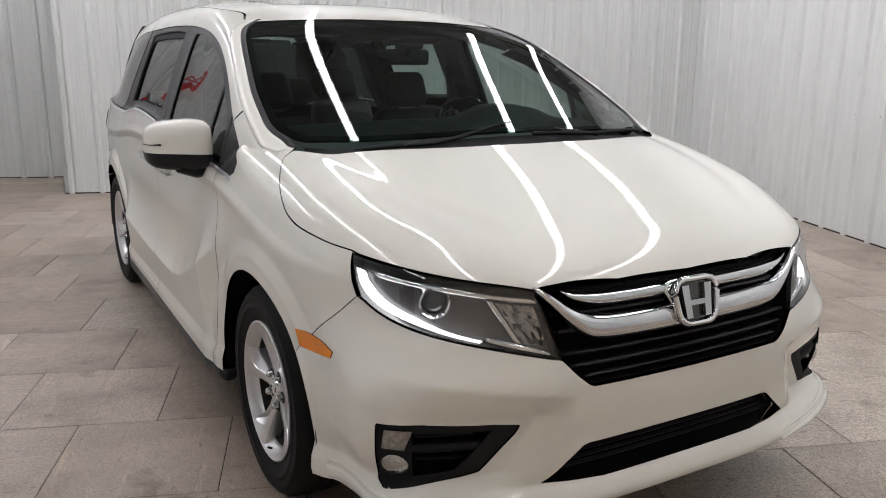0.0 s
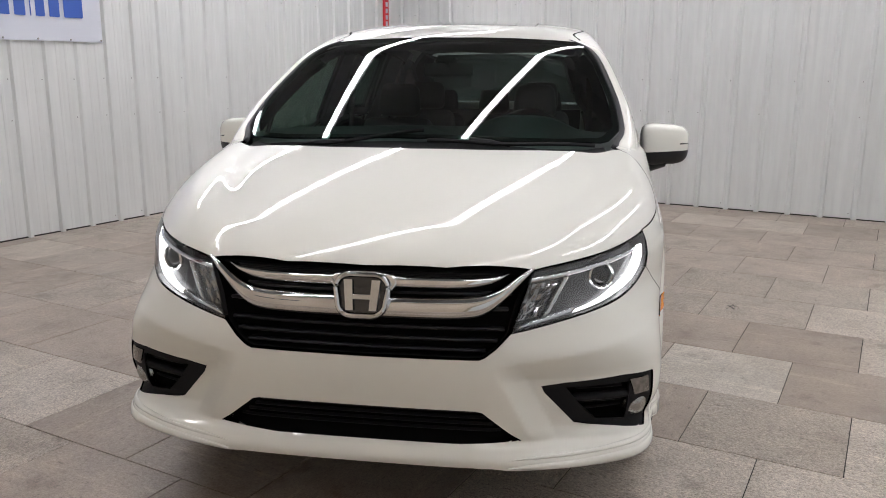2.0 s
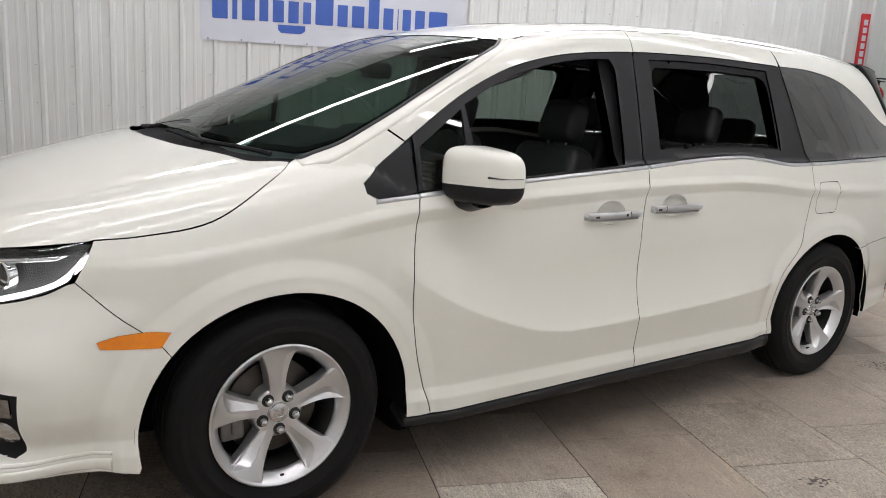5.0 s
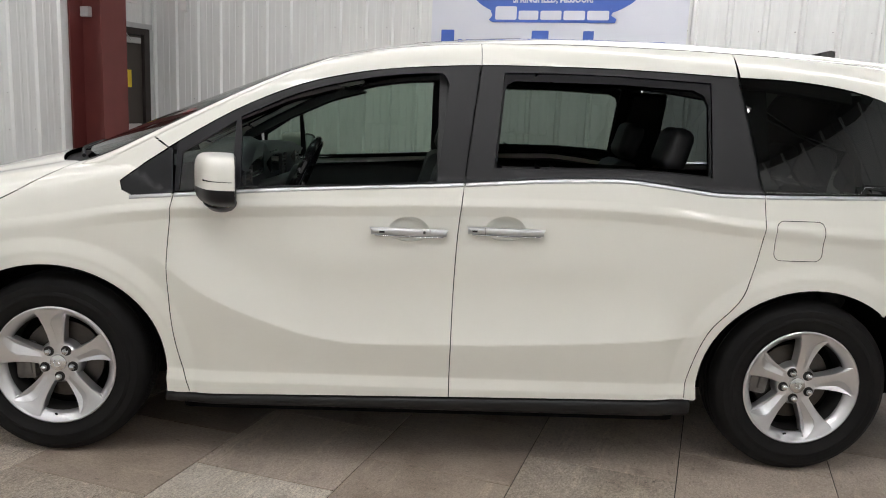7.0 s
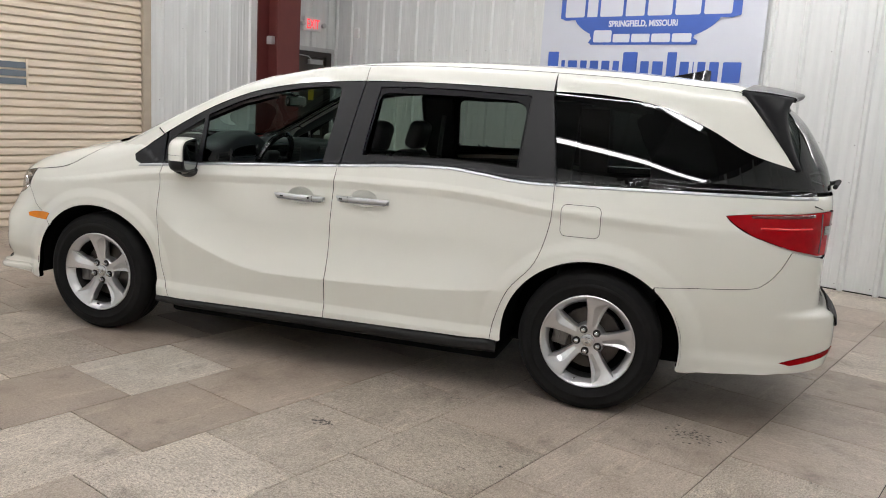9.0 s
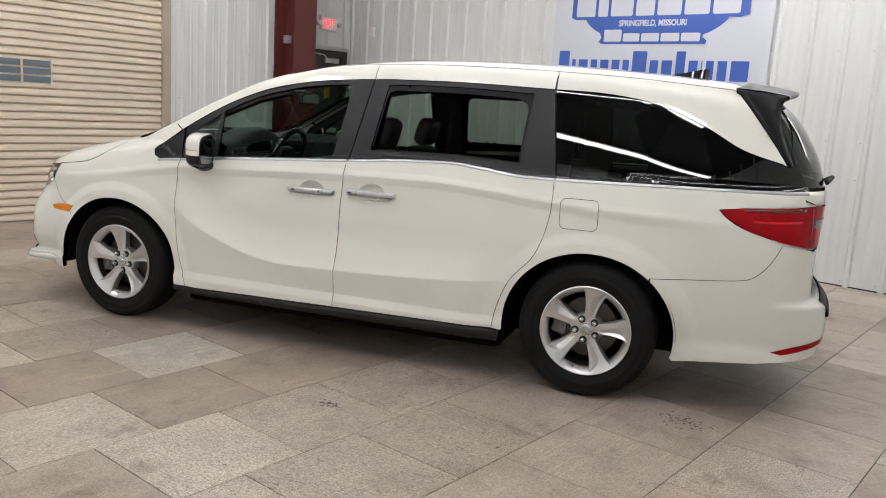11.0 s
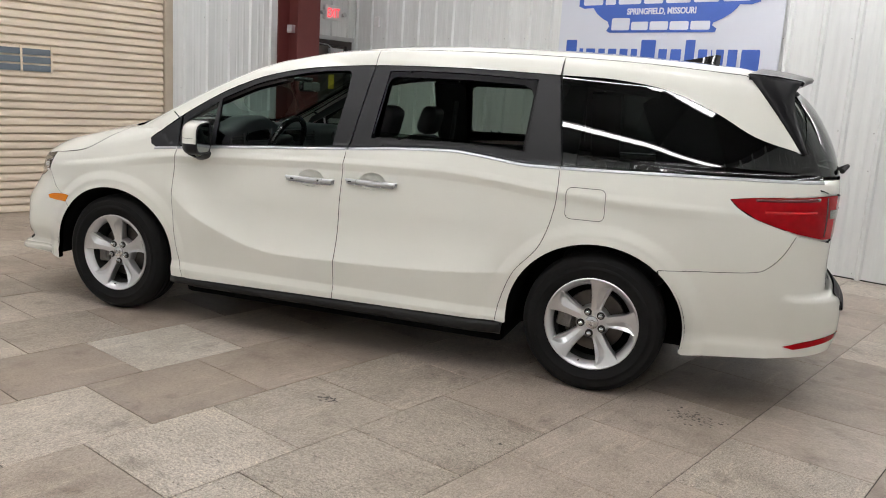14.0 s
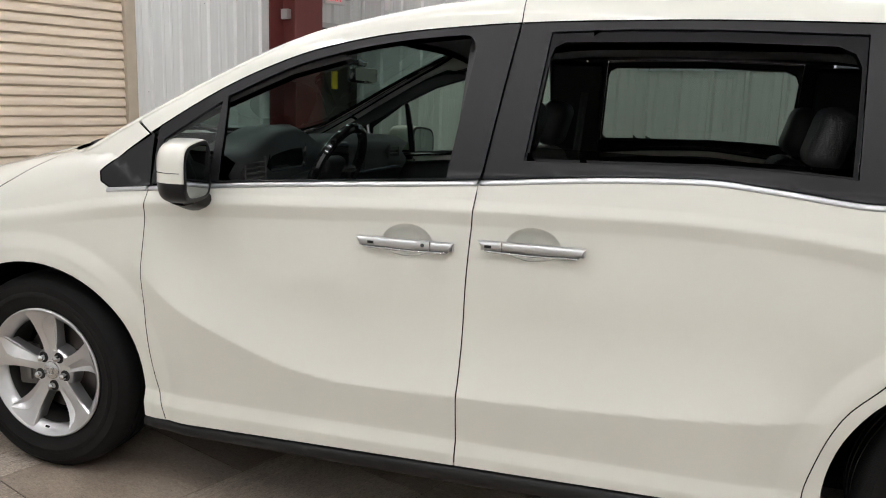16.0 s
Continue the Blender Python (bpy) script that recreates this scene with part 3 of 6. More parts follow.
    frame_f = panel("window_surround", "side", surround, BLACK_TRIM, f_door, "satin black window surround", holes=[front_open, quarter_open], off=-0.003, mirror=flip, cell=0.03)
    panel("corner_trim", "side", [(1.22, 1.068), (1.229, 1.101)] + [(1.145, 1.169), (1.040, 1.237)] + [(1.027, 1.066), (1.175, 1.048)], BLACK_TRIM, van, off=-0.003, mirror=flip)
    panel("quarter_glass", "side", quarter_open, GLASS_SIDE, f_door, off=-0.008, flange=0.004, gap=-0.004, mirror=flip, cell=0.04)
    slide_out = [(-0.203, 1.205), (-0.238, 1.572), (-0.45, 1.580), (-0.71, 1.580), (-1.078, 1.568), (-1.068, 1.198), (-0.91, 1.208), (-0.71, 1.214)]
    slide_open = [(-0.214, 1.214), (-0.242, 1.502), (-0.252, 1.530), (-0.280, 1.545), (-0.71, 1.549), (-1.005, 1.539), (-1.047, 1.520), (-1.063, 1.485), (-1.054, 1.207), (-0.91, 1.217), (-0.71, 1.223)]
    slide_sur = belt_line(-0.088, -1.269, 0.006, 24) + split(GLASS_TOP, -1.190, -0.146)
    panel("window_surround", "side", slide_sur, BLACK_TRIM, s_door, "satin black window surround", holes=[slide_out], off=-0.003, mirror=flip, cell=0.03)
    panel("inner_window_frame", "side", slide_out, PLASTIC, s_door, "black recessed window frame", holes=[slide_open], off=-0.010, flange=0.02, mirror=flip, cell=0.03)
    if left:
        panel("lowered_glass", "side", [(-0.202, 1.16), (-0.217, 1.250), (-1.066, 1.229), (-1.066, 1.16)], GLASS_LOWERED, s_door, off=-0.022, flange=0.004, cell=0.04)
    else:
        panel("window_glass", "side", front_open, GLASS_SIDE, f_door, off=-0.01, flange=0.004, gap=-0.006, mirror=flip, cell=0.04)
        panel("window_glass", "side", slide_open, GLASS_REAR_DOOR, s_door, off=-0.016, flange=0.004, gap=-0.006, mirror=flip, cell=0.04)
    rear_glass = belt_line(-1.274, -2.50, 0.006) + [(-2.44, 1.285)] + GLASS_REAR[::-1] + [(-1.197, 1.596)]
    panel("rear_quarter_glass", "side", rear_glass, GLASS_TINT, van, "dark privacy quarter glass", off=-0.001, flange=0.004, mirror=flip, cell=0.04)
    # the black edge printed on the glass at the tail pillar
    frit = belt_line(-2.06, -2.47, 0.012) + [(-2.43, 1.28)] + split(GLASS_REAR, -2.38, -1.95) + [(-2.02, 1.30)]
    panel("glass_edge_band", "side", frit, GLOSS_BLACK, van, off=-0.007, flange=0.002, gap=0, mirror=flip, cell=0.04)
    # bright belt moulding
    for x0, x1 in ((1.19, 1.030), (1.022, -0.082), (-0.090, -1.266), (-1.274, -2.50)):
        ribbon("belt_moulding", "side", belt_line(x0, x1, -0.013, 40), belt_line(x0, x1, 0.002, 40), BELT_CHROME, van, "satin chrome belt moulding", off=0.001, bulge=0.003, n=48, mirror=flip)
    # side sill
    ribbon("side_sill", "side", [(-1.035, 0.236), (1.06, 0.234)], [(-1.035, 0.309), (1.058, 0.277)], SILL_BLACK, van, "black plastic side sill", off=-0.012, bulge=0.014, thick=0.12, n=40, mirror=flip)
    # amber marker, set in the bumper joint ahead of the wheel
    panel("side_marker", "side", [(1.850, 0.690), (1.90, 0.694), (1.99, 0.689), (2.045, 0.675), (2.035, 0.654), (1.97, 0.647), (1.878, 0.647)], AMBER, van, "amber side marker lens", off=0.003, flange=0.02, gap=0, mirror=flip)
    # tail lamp
    lamp = tail_line([(-2.197, 1.070), (-2.36, 1.082), (-2.50, 1.095)]) + [(0.62, 1.098), (0.40, 1.085), (0.40, 0.93), (0.60, 0.885)] + tail_line([(-2.52, 0.888), (-2.40, 0.915), (-2.22, 0.97), (-2.13, 1.018), (-2.09, 1.056)])
    panel("tail_lamp", "tail", lamp, RED_LENS, van, "red wraparound tail lamp", off=0.004, flange=0.02, mirror=flip)
    panel("lamp_seat", "tail", [(0.42, 1.118), (0.70, 1.118), (0.86, 1.090), (0.86, 0.90), (0.60, 0.87), (0.42, 0.90)], PAINT, van, off=-0.010, flange=0.004, gap=0, mirror=flip)
    panel("tail_lamp_split", "tail", [(0.672, 1.088), (0.680, 1.088), (0.690, 0.902), (0.682, 0.900)], DARK_RED, van, "dark joint in the tail lamp", off=0.0055, flange=0.006, gap=0, mirror=flip)
    upper = tail_line([(-2.20, 1.064), (-2.36, 1.075), (-2.49, 1.086)])
    lower = tail_line([(-2.21, 1.052), (-2.36, 1.060), (-2.49, 1.070)])
    ribbon("tail_lamp_brow", "tail", upper, lower, DARK_RED, van, "dark red upper band", off=0.005, bulge=0.002, thick=0.006, n=20, m=3, mirror=flip)
    guide_a = tail_line([(-2.25, 1.012), (-2.35, 1.016), (-2.48, 1.022)])
    guide_b = tail_line([(-2.25, 1.002), (-2.35, 1.005), (-2.48, 1.010)])
    ribbon("tail_lamp_guide", "tail", guide_a, guide_b, BRIGHT_RED, van, "bright red light guide", off=0.005, bulge=0.003, thick=0.006, n=20, m=3, mirror=flip)
    panel("tail_lamp_inlay", "tail", [(0.46, 1.03), (0.66, 1.03), (0.66, 0.985), (0.46, 0.985)], WHITE_LENS, van, "pale reversing lamp", off=0.006, flange=0.01, mirror=flip)
    panel("bumper_reflector", "tail", [(0.800, 0.355), (0.72, 0.385), (0.60, 0.408), (0.52, 0.412), (0.53, 0.390), (0.66, 0.362), (0.76, 0.342)], RED_LENS, van, "red bumper reflector", off=0.003, flange=0.01, mirror=flip)
    # headlamp
    lamp = panel("headlight", "nose", HEADLAMP, GLASS_LAMP, van, "clear headlight with lit daytime strip", flange=0.01, mirror=flip)
    panel("housing", "nose", shrink(HEADLAMP, 0.004), LAMP_CASE, lamp, "dark headlight housing", off=-0.045, flange=-0.044, mirror=flip)
    drl_out = smooth_curve(nose_line((2.045, 0.868, 0.915), (2.10, 0.855, 0.845), (2.16, 0.815, 0.806), (2.24, 0.735, 0.780), (2.33, 0.635, 0.755)))
    drl_in = smooth_curve(nose_line((2.064, 0.854, 0.912), (2.113, 0.843, 0.850), (2.169, 0.804, 0.815), (2.243, 0.732, 0.788), (2.332, 0.632, 0.760)))
    ribbon("daylight_strip", "nose", drl_out, drl_in, DRL, lamp, "lit white daytime running strip", off=-0.022, bulge=0.008, thick=0.02, mirror=flip)
    brow_a = smooth_curve(nose_line((2.09, 0.835, 0.917), (2.25, 0.68, 0.893), (2.385, 0.50, 0.866)))
    brow_b = smooth_curve(nose_line((2.12, 0.815, 0.896), (2.26, 0.665, 0.872), (2.392, 0.492, 0.842)))
    ribbon("brow", "nose", brow_a, brow_b, REFLECTOR, lamp, "bright upper trim strip", off=-0.02, bulge=0.008, thick=0.02, mirror=flip)
    fin_a = nose_line((2.315, 0.612, 0.858), (2.37, 0.557, 0.752))
    fin_b = nose_line((2.325, 0.600, 0.858), (2.385, 0.540, 0.748))
    ribbon("divider", "nose", fin_a, fin_b, SATIN, lamp, off=-0.018, bulge=0.003, thick=0.02, n=12, mirror=flip)
    rim_a = smooth_curve(nose_line((2.333, 0.630, 0.757), (2.39, 0.545, 0.729), (2.43, 0.466, 0.708)))
    rim_b = smooth_curve(nose_line((2.337, 0.622, 0.769), (2.395, 0.535, 0.745), (2.43, 0.468, 0.722)))
    ribbon("lower_rim", "nose", rim_a, rim_b, SATIN, lamp, off=-0.016, bulge=0.004, thick=0.02, n=14, mirror=flip)
    corners = nose_line((2.33, 0.595, 0.852), (2.395, 0.50, 0.838), (2.428, 0.470, 0.735), (2.39, 0.535, 0.748))
    rng = random.Random(3)
    verts, faces = [], []
    for ci in range(7):
        for cj in range(6):
            spots = []
            for u, v in ((ci, cj), (ci + 1, cj), (ci + 1, cj + 1), (ci, cj + 1)):
                u, v = u / 7, v / 6
                spots.append(tuple(corners[0][q] * (1 - u) * (1 - v) + corners[1][q] * u * (1 - v) + corners[2][q] * u * v + corners[3][q] * (1 - u) * v for q in (0, 1)))
            faces.append(tuple(range(len(verts), len(verts) + 4)))
            verts += list(skin("nose", spots, np.array([rng.uniform(-0.041, -0.031) for _ in range(4)]))[0])
    mesh_object("reflector_bowl", verts, faces, FACETS, lamp, "faceted grey reflector", None, False, flip)
    sgn = 1 if left else -1
    ahead = Vector((0.93, 0.37 * sgn, -0.02)).to_track_quat("Y", "Z").to_matrix().to_4x4()
    seat_at = skin("nose", nose_line((2.225, 0.715, 0.846)), -0.040)[0][0]
    for nm, prof, mt in (("projector_ring", [(0.034, 0.012), (0.038, 0.016), (0.043, 0.012), (0.045, -0.01)], CHROME), ("projector_lens", [(0.0, 0.020), (0.012, 0.0185), (0.024, 0.012), (0.034, 0.0)], GLOSS_BLACK)):
        bm = lathe(prof, 32)
        bmesh.ops.transform(bm, matrix=Matrix.Translation((seat_at[0], sgn * seat_at[1], seat_at[2])) @ ahead, verts=bm.verts)
        part(nm, bm, mt, lamp, smooth=True)
    # fog-lamp pocket
    fog = panel("fog_lamp_bezel", "nose", FOG, PLASTIC, van, "black fog lamp pocket", off=-0.006, flange=0.01, gap=-0.002, mirror=flip,
                holes=[[(0.60, 0.515), (0.80, 0.520), (0.80, 0.385), (0.70, 0.398), (0.645, 0.455)]])
    ribbon("divider_bar", "nose", [(0.615, 0.458), (0.81, 0.460)], [(0.605, 0.476), (0.81, 0.482)], PLASTIC, fog, off=-0.016, bulge=0.006, thick=0.02, n=12, m=4, mirror=flip)
    panel("mesh_back", "nose", shrink(FOG, 0.004), VOID, fog, off=-0.045, flange=-0.03, mirror=flip)
    for r in range(4):
        z = 0.420 + 0.024 * r
        ribbon("mesh_bar", "nose", [(0.645, z), (0.79, z)], [(0.645, z + 0.006), (0.79, z + 0.006)], PLASTIC, fog, off=-0.034, bulge=0.002, thick=0.008, n=12, m=2, mirror=flip)
    panel("turn_lamp", "nose", [(0.795, 0.528), (0.865, 0.529), (0.872, 0.475), (0.815, 0.472)], WHITE_LENS, fog, "pale ribbed turn lamp", off=-0.001, flange=0.02, mirror=flip)
    c, nr = skin("nose", [(0.842, 0.418)], -0.007)
    bm = lathe([(0.0, 0.012), (0.020, 0.009), (0.034, 0.0), (0.038, -0.004), (0.040, -0.03)], 32)
    bmesh.ops.transform(bm, matrix=Matrix.Translation(c[0]) @ Vector(nr[0]).to_track_quat("Y", "Z").to_matrix().to_4x4(), verts=bm.verts)
    if flip:
        bmesh.ops.transform(bm, matrix=Matrix.Diagonal((1, -1, 1, 1)), verts=bm.verts)
        bmesh.ops.reverse_faces(bm, faces=bm.faces)
    part("fog_lamp", bm, FOG_GLASS, fog, "round fog lamp with clear lens", smooth=True)

# front bumper cover, one sheet round the nose
bump_half = ([(0.0, 0.268), (0.40, 0.268), (0.46, 0.262), (0.58, 0.272), (0.75, 0.284), (wrap_s(2.25, 0.90), 0.294), (wrap_s(2.05, 0.955), 0.286), (wrap_s(1.945, 0.955), 0.270)]
             + [(wrap_s(p[0], p[1]), p[2]) for p in side_xyz(arch(1.5, -10, 38, 1.0, 16) + smooth_curve([(1.885, 0.662), (1.99, 0.745), (2.085, 0.837)]))]
             + smooth_curve(HL_LOW)[::-1][1:] + [(0.405, 0.655), (0.372, 0.628), (0.355, 0.621), (0.0, 0.618)])
bump = bump_half[:-1] + [(0.0, 0.618)] + mirrored(bump_half[1:-1])[::-1]
panel("front_bumper", "nose", bump, PAINT, van, "white front bumper cover", holes=[INTAKE, FOG, mirrored(FOG)], flange=0.03, cell=0.0095)
for flip in (False, True):
    end = wrap_s(2.02, 0.945)
    along = (0.45, 0.52, 0.65, 0.80, 1.0, end)
    for nm, low, top, b in (("bumper_ledge", (0.298, 0.303, 0.315, 0.329, 0.339, 0.338), (0.2985, 0.311, 0.325, 0.340, 0.350, 0.348), 0.004),
                            ("bumper_lip", (0.2745, 0.272, 0.279, 0.290, 0.298, 0.290), (0.2755, 0.290, 0.304, 0.319, 0.330, 0.329), 0.006)):
        ribbon(nm, "nose", smooth_curve(list(zip(along, low)), 5), smooth_curve(list(zip(along, top)), 5), PAINT, van, "white moulded lip under the bumper", off=0.0, bulge=b, thick=0.02, n=90, m=8, mirror=flip)
panel("lower_intake", "nose", [(s, z) for s, z in INTAKE], VOID, van, "black lower air intake", off=-0.045, flange=-0.012, gap=-0.002)
for r in range(4):
    z = 0.366 + 0.020 * r
    w = 0.445 - 0.11 * (z - 0.35) / 0.09
    ribbon("intake_bar", "nose", [(-w, z), (w, z)], [(-w, z + 0.006), (w, z + 0.006)], PLASTIC, van, off=-0.032, bulge=0.002, thick=0.01, n=24, m=2)

# grille
grille_half = [(0.0, 0.883), (0.25, 0.884), (0.44, 0.888), (0.50, 0.880), (0.462, 0.78), (0.442, 0.70), (0.405, 0.657), (0.372, 0.630), (0.355, 0.624), (0.0, 0.621)]
grille = panel("grille", "nose", grille_half + mirrored(grille_half[1:-1])[::-1], VOID, van, "black grille with chrome wings", off=-0.05, flange=-0.04)
for z, w in ((0.642, 0.375), (0.674, 0.41), (0.706, 0.43), (0.765, 0.44), (0.81, 0.45)):
    ribbon("slat", "nose", [(-w, z), (0, z - 0.003), (w, z)], [(-w, z + 0.011), (0, z + 0.008), (w, z + 0.011)], BLACK_TRIM, grille, off=-0.022, bulge=0.006, thick=0.03, n=50, m=4)
for r in range(4):
    z = 0.862 + 0.0055 * r
    w = 0.42
    ribbon("top_slat", "nose", [(-w, z), (w, z)], [(-w, z + 0.0025), (w, z + 0.0025)], PLASTIC, grille, off=-0.02, bulge=0.002, thick=0.02, n=40, m=2)
for flip in (False, True):
    low = smooth_curve([(0.0, 0.736), (0.20, 0.737), (0.32, 0.742), (0.375, 0.757), (0.43, 0.80), (0.475, 0.850), (0.505, 0.882)])
    mid = smooth_curve([(0.0, 0.770), (0.20, 0.771), (0.32, 0.776), (0.375, 0.790), (0.425, 0.822), (0.47, 0.862), (0.503, 0.886)])
    top = smooth_curve([(0.0, 0.800), (0.20, 0.801), (0.32, 0.806), (0.375, 0.816), (0.42, 0.838), (0.465, 0.872), (0.50, 0.890)])
    ribbon("lower_wing", "nose", low, top, CHROME, grille, "polished chrome wing", off=-0.006, bulge=0.020, thick=0.03, n=60, m=12, mirror=flip)
    ribbon("upper_wing", "nose", smooth_curve([(0.0, 0.828), (0.25, 0.830), (0.34, 0.836), (0.40, 0.852), (0.435, 0.874)]), smooth_curve([(0.0, 0.858), (0.25, 0.860), (0.34, 0.863), (0.40, 0.868), (0.437, 0.876)]), CHROME, grille, "polished chrome upper wing", off=-0.004, bulge=0.008, thick=0.03, n=50, m=8, mirror=flip)

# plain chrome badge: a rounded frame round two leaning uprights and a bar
badge = new("badge")
badge.parent = van
tagged(badge, "chrome badge in a rounded frame")
bx = float(skin("nose", [(0.0, 0.805)])[0][0][0]) + 0.018
LEAN = Matrix.Translation((bx, 0, 0.805)) @ Matrix.Rotation(radians(-14), 4, "Y") @ Matrix.Diagonal((1, 0.94, 0.92, 1))


def rounded(w_top, w_low, h, r, n=6):
    out = []
    for cy, cz, a0, ww in ((w_top / 2 - r, h / 2 - r, 0, 1), (-w_top / 2 + r, h / 2 - r, 90, 1), (-w_low / 2 + r, -h / 2 + r, 180, 1), (w_low / 2 - r, -h / 2 + r, 270, 1)):
        out += [(cy + r * math.cos(radians(a0 + 90 * i / n)), cz + r * math.sin(radians(a0 + 90 * i / n))) for i in range(n + 1)]
    return out


cradle = rounded(0.222, 0.150, 0.112, 0.030)
bm = bmesh.new()
vs = [bm.verts.new((-0.010, y, z + 0.016)) for y, z in cradle]
bm.faces.new(vs)
ex = bmesh.ops.extrude_face_region(bm, geom=list(bm.faces))
bmesh.ops.translate(bm, vec=(-0.03, 0, 0), verts=[v for v in ex["geom"] if isinstance(v, bmesh.types.BMVert)])
bmesh.ops.recalc_face_normals(bm, faces=bm.faces)
bmesh.ops.bevel(bm, geom=[e for e in bm.edges if e.calc_face_angle(0) > 0.8], offset=0.006, segments=3, profile=0.5, affect="EDGES")
bmesh.ops.transform(bm, matrix=LEAN, verts=bm.verts)
part("cradle", bm, CHROME, badge, "chrome cradle behind the badge", smooth=True)
ring = rounded(0.172, 0.156, 0.136, 0.046)
bm = bmesh.new()
tube(bm, [(0.002, y, z) for y, z in ring], 0.0105, 10, True)
bmesh.ops.transform(bm, matrix=LEAN, verts=bm.verts)
part("frame_ring", bm, CHROME, badge, smooth=True)
bm = bmesh.new()
ring2 = rounded(0.166, 0.150, 0.130, 0.043)
f = bm.faces.new([bm.verts.new((-0.003, y, z)) for y, z in ring2])
bmesh.ops.transform(bm, matrix=LEAN, verts=bm.verts)
part("field", bm, GLOSS_BLACK, badge)
for sg in (1, -1):
    bm = bmesh.new()
    vs = [bm.verts.new((0.0, sg * y, z)) for y, z in ((0.032, 0.050), (0.060, 0.050), (0.050, -0.050), (0.026, -0.050))]
    bm.faces.new(vs)
    ex = bmesh.ops.extrude_face_region(bm, geom=list(bm.faces))
    bmesh.ops.translate(bm, vec=(0.009, 0, 0), verts=[v for v in ex["geom"] if isinstance(v, bmesh.types.BMVert)])
    bmesh.ops.recalc_face_normals(bm, faces=bm.faces)
    bmesh.ops.transform(bm, matrix=LEAN, verts=bm.verts)
    part("upright", bm, SATIN, badge)
bm = bmesh.new()
box(bm, 0.0, 0.008, -0.034, 0.034, -0.014, 0.004, 0.002)
bmesh.ops.transform(bm, matrix=LEAN, verts=bm.verts)
part("crossbar", bm, SATIN, badge)

# bonnet, cowl, windscreen, roof
hood_edge = [(p[0], p[1]) for p in side_xyz(smooth_curve([(1.43, 1.156), (1.54, 1.098), (1.72, 0.998), (1.90, 0.963), (2.03, 0.949)]))]
lead = [(float(p[0]), float(p[1])) for p in skin("nose", smooth_curve(HL_TOP)[1:] + [(0.44, 0.891), (0.25, 0.887), (0.0, 0.886)])[0]]
back = smooth_curve([(1.43, hood_edge[0][1] - 0.004), (1.53, 0.70), (1.60, 0.52), (1.655, 0.30), (1.675, 0.0)])
hood_half = hood_edge + lead
hood_out = hood_half + [(x, -y) for x, y in hood_half[::-1][1:]] + [(x, -y) for x, y in back[1:]] + back[::-1][1:-1]
panel("hood", "top", hood_out, PAINT, van, "smooth white hood", flange=0.02, cell=0.016)
ws_half = smooth_curve([(1.582, 0.0), (1.557, 0.30), (1.488, 0.55), (1.395, 0.735)]) + [(1.365, 0.765), (1.33, 0.782)]
ws_edge = [(float(p[0]) + 0.0, float(p[1]) - 0.062) for p in side_xyz([(x, pillar_z(x) - 0.02) for x in np.linspace(1.25, 0.495, 12)])]
ws_top = smooth_curve([(0.485, ws_edge[-1][1] - 0.015), (0.525, 0.40), (0.548, 0.0)])
ws = ws_half + ws_edge + ws_top
panel("windshield", "top", ws + [(x, -y) for x, y in ws[::-1][1:-1]], GLASS_WS, van, "dark-edged laminated windshield", off=-0.002, flange=0.006, gap=0.003, cell=0.02)
# the black edge band baked on the glass
inner = shrink(ws + [(x, -y) for x, y in ws[::-1][1:-1]], 0.035)
panel("edge_band", "top", shrink(ws + [(x, -y) for x, y in ws[::-1][1:-1]], 0.004), GLOSS_BLACK, van, holes=[inner], off=-0.008, flange=0.002, gap=0, cell=0.05)
for flip in (False, True):
    edge = [(float(p[0]), float(p[1])) for p in side_xyz([(x, pillar_z(x) - 0.008) for x in np.linspace(1.405, 0.46, 40)])]
    # the glass edge runs down the pillar and turns in to the corner of the bonnet
    rim = [(x, y - 0.042 - 0.055 * max(0.0, (x - 1.22) / 0.18) ** 2.2) for x, y in edge]
    ribbon("pillar_face", "top", [(x, y + 0.002 - 0.050 * float(step(1.32, 1.40, x))) for x, y in edge], rim, PAINT, van, off=0.0015, bulge=0.0008, thick=0.01, n=60, mirror=flip)
    ribbon("screen_moulding", "top", rim, [(x - 0.010 * float(step(1.25, 1.38, x)), y - 0.021) for x, y in rim], BLACK_TRIM, van, off=0.0, bulge=0.003, n=60, mirror=flip)
rail_y = [(p[0], p[1]) for p in side_xyz(split(RAIL, 0.43, -2.09))]
roof_front = [(x - 0.006, y) for x, y in ws_top]
roof_half = roof_front[::-1] + rail_y + smooth_curve([(-2.12, 0.60), (-2.17, 0.35), (-2.19, 0.0)])
sun = smooth_curve([(0.14, 0.0), (0.135, 0.30), (0.10, 0.40)], 4) + smooth_curve([(-0.30, 0.40), (-0.34, 0.36), (-0.35, 0.0)], 4)
sunroof = sun + [(x, -y) for x, y in sun[::-1][1:-1]]
panel("roof", "top", roof_half + [(x, -y) for x, y in roof_half[::-1][1:-1]], PAINT, van, "white roof skin", holes=[sunroof], flange=0.012, cell=0.025)
panel("sunroof", "top", sunroof, GLOSS_BLACK, van, "dark glass sunroof panel", off=0.001, flange=0.008, cell=0.04)
bm = bmesh.new()
vs = []
for x, hgt, w in ((-1.70, 0.002, 0.010), (-1.78, 0.022, 0.022), (-1.86, 0.046, 0.024), (-1.92, 0.066, 0.016), (-1.945, 0.064, 0.010)):
    z0 = float(roof_z(np.array([x]), np.array([0.0]))[0]) - 0.006
    vs.append([bm.verts.new((x, y, z)) for y, z in ((-w, z0), (-0.35 * w, z0 + hgt + 0.004), (0.35 * w, z0 + hgt + 0.004), (w, z0))])
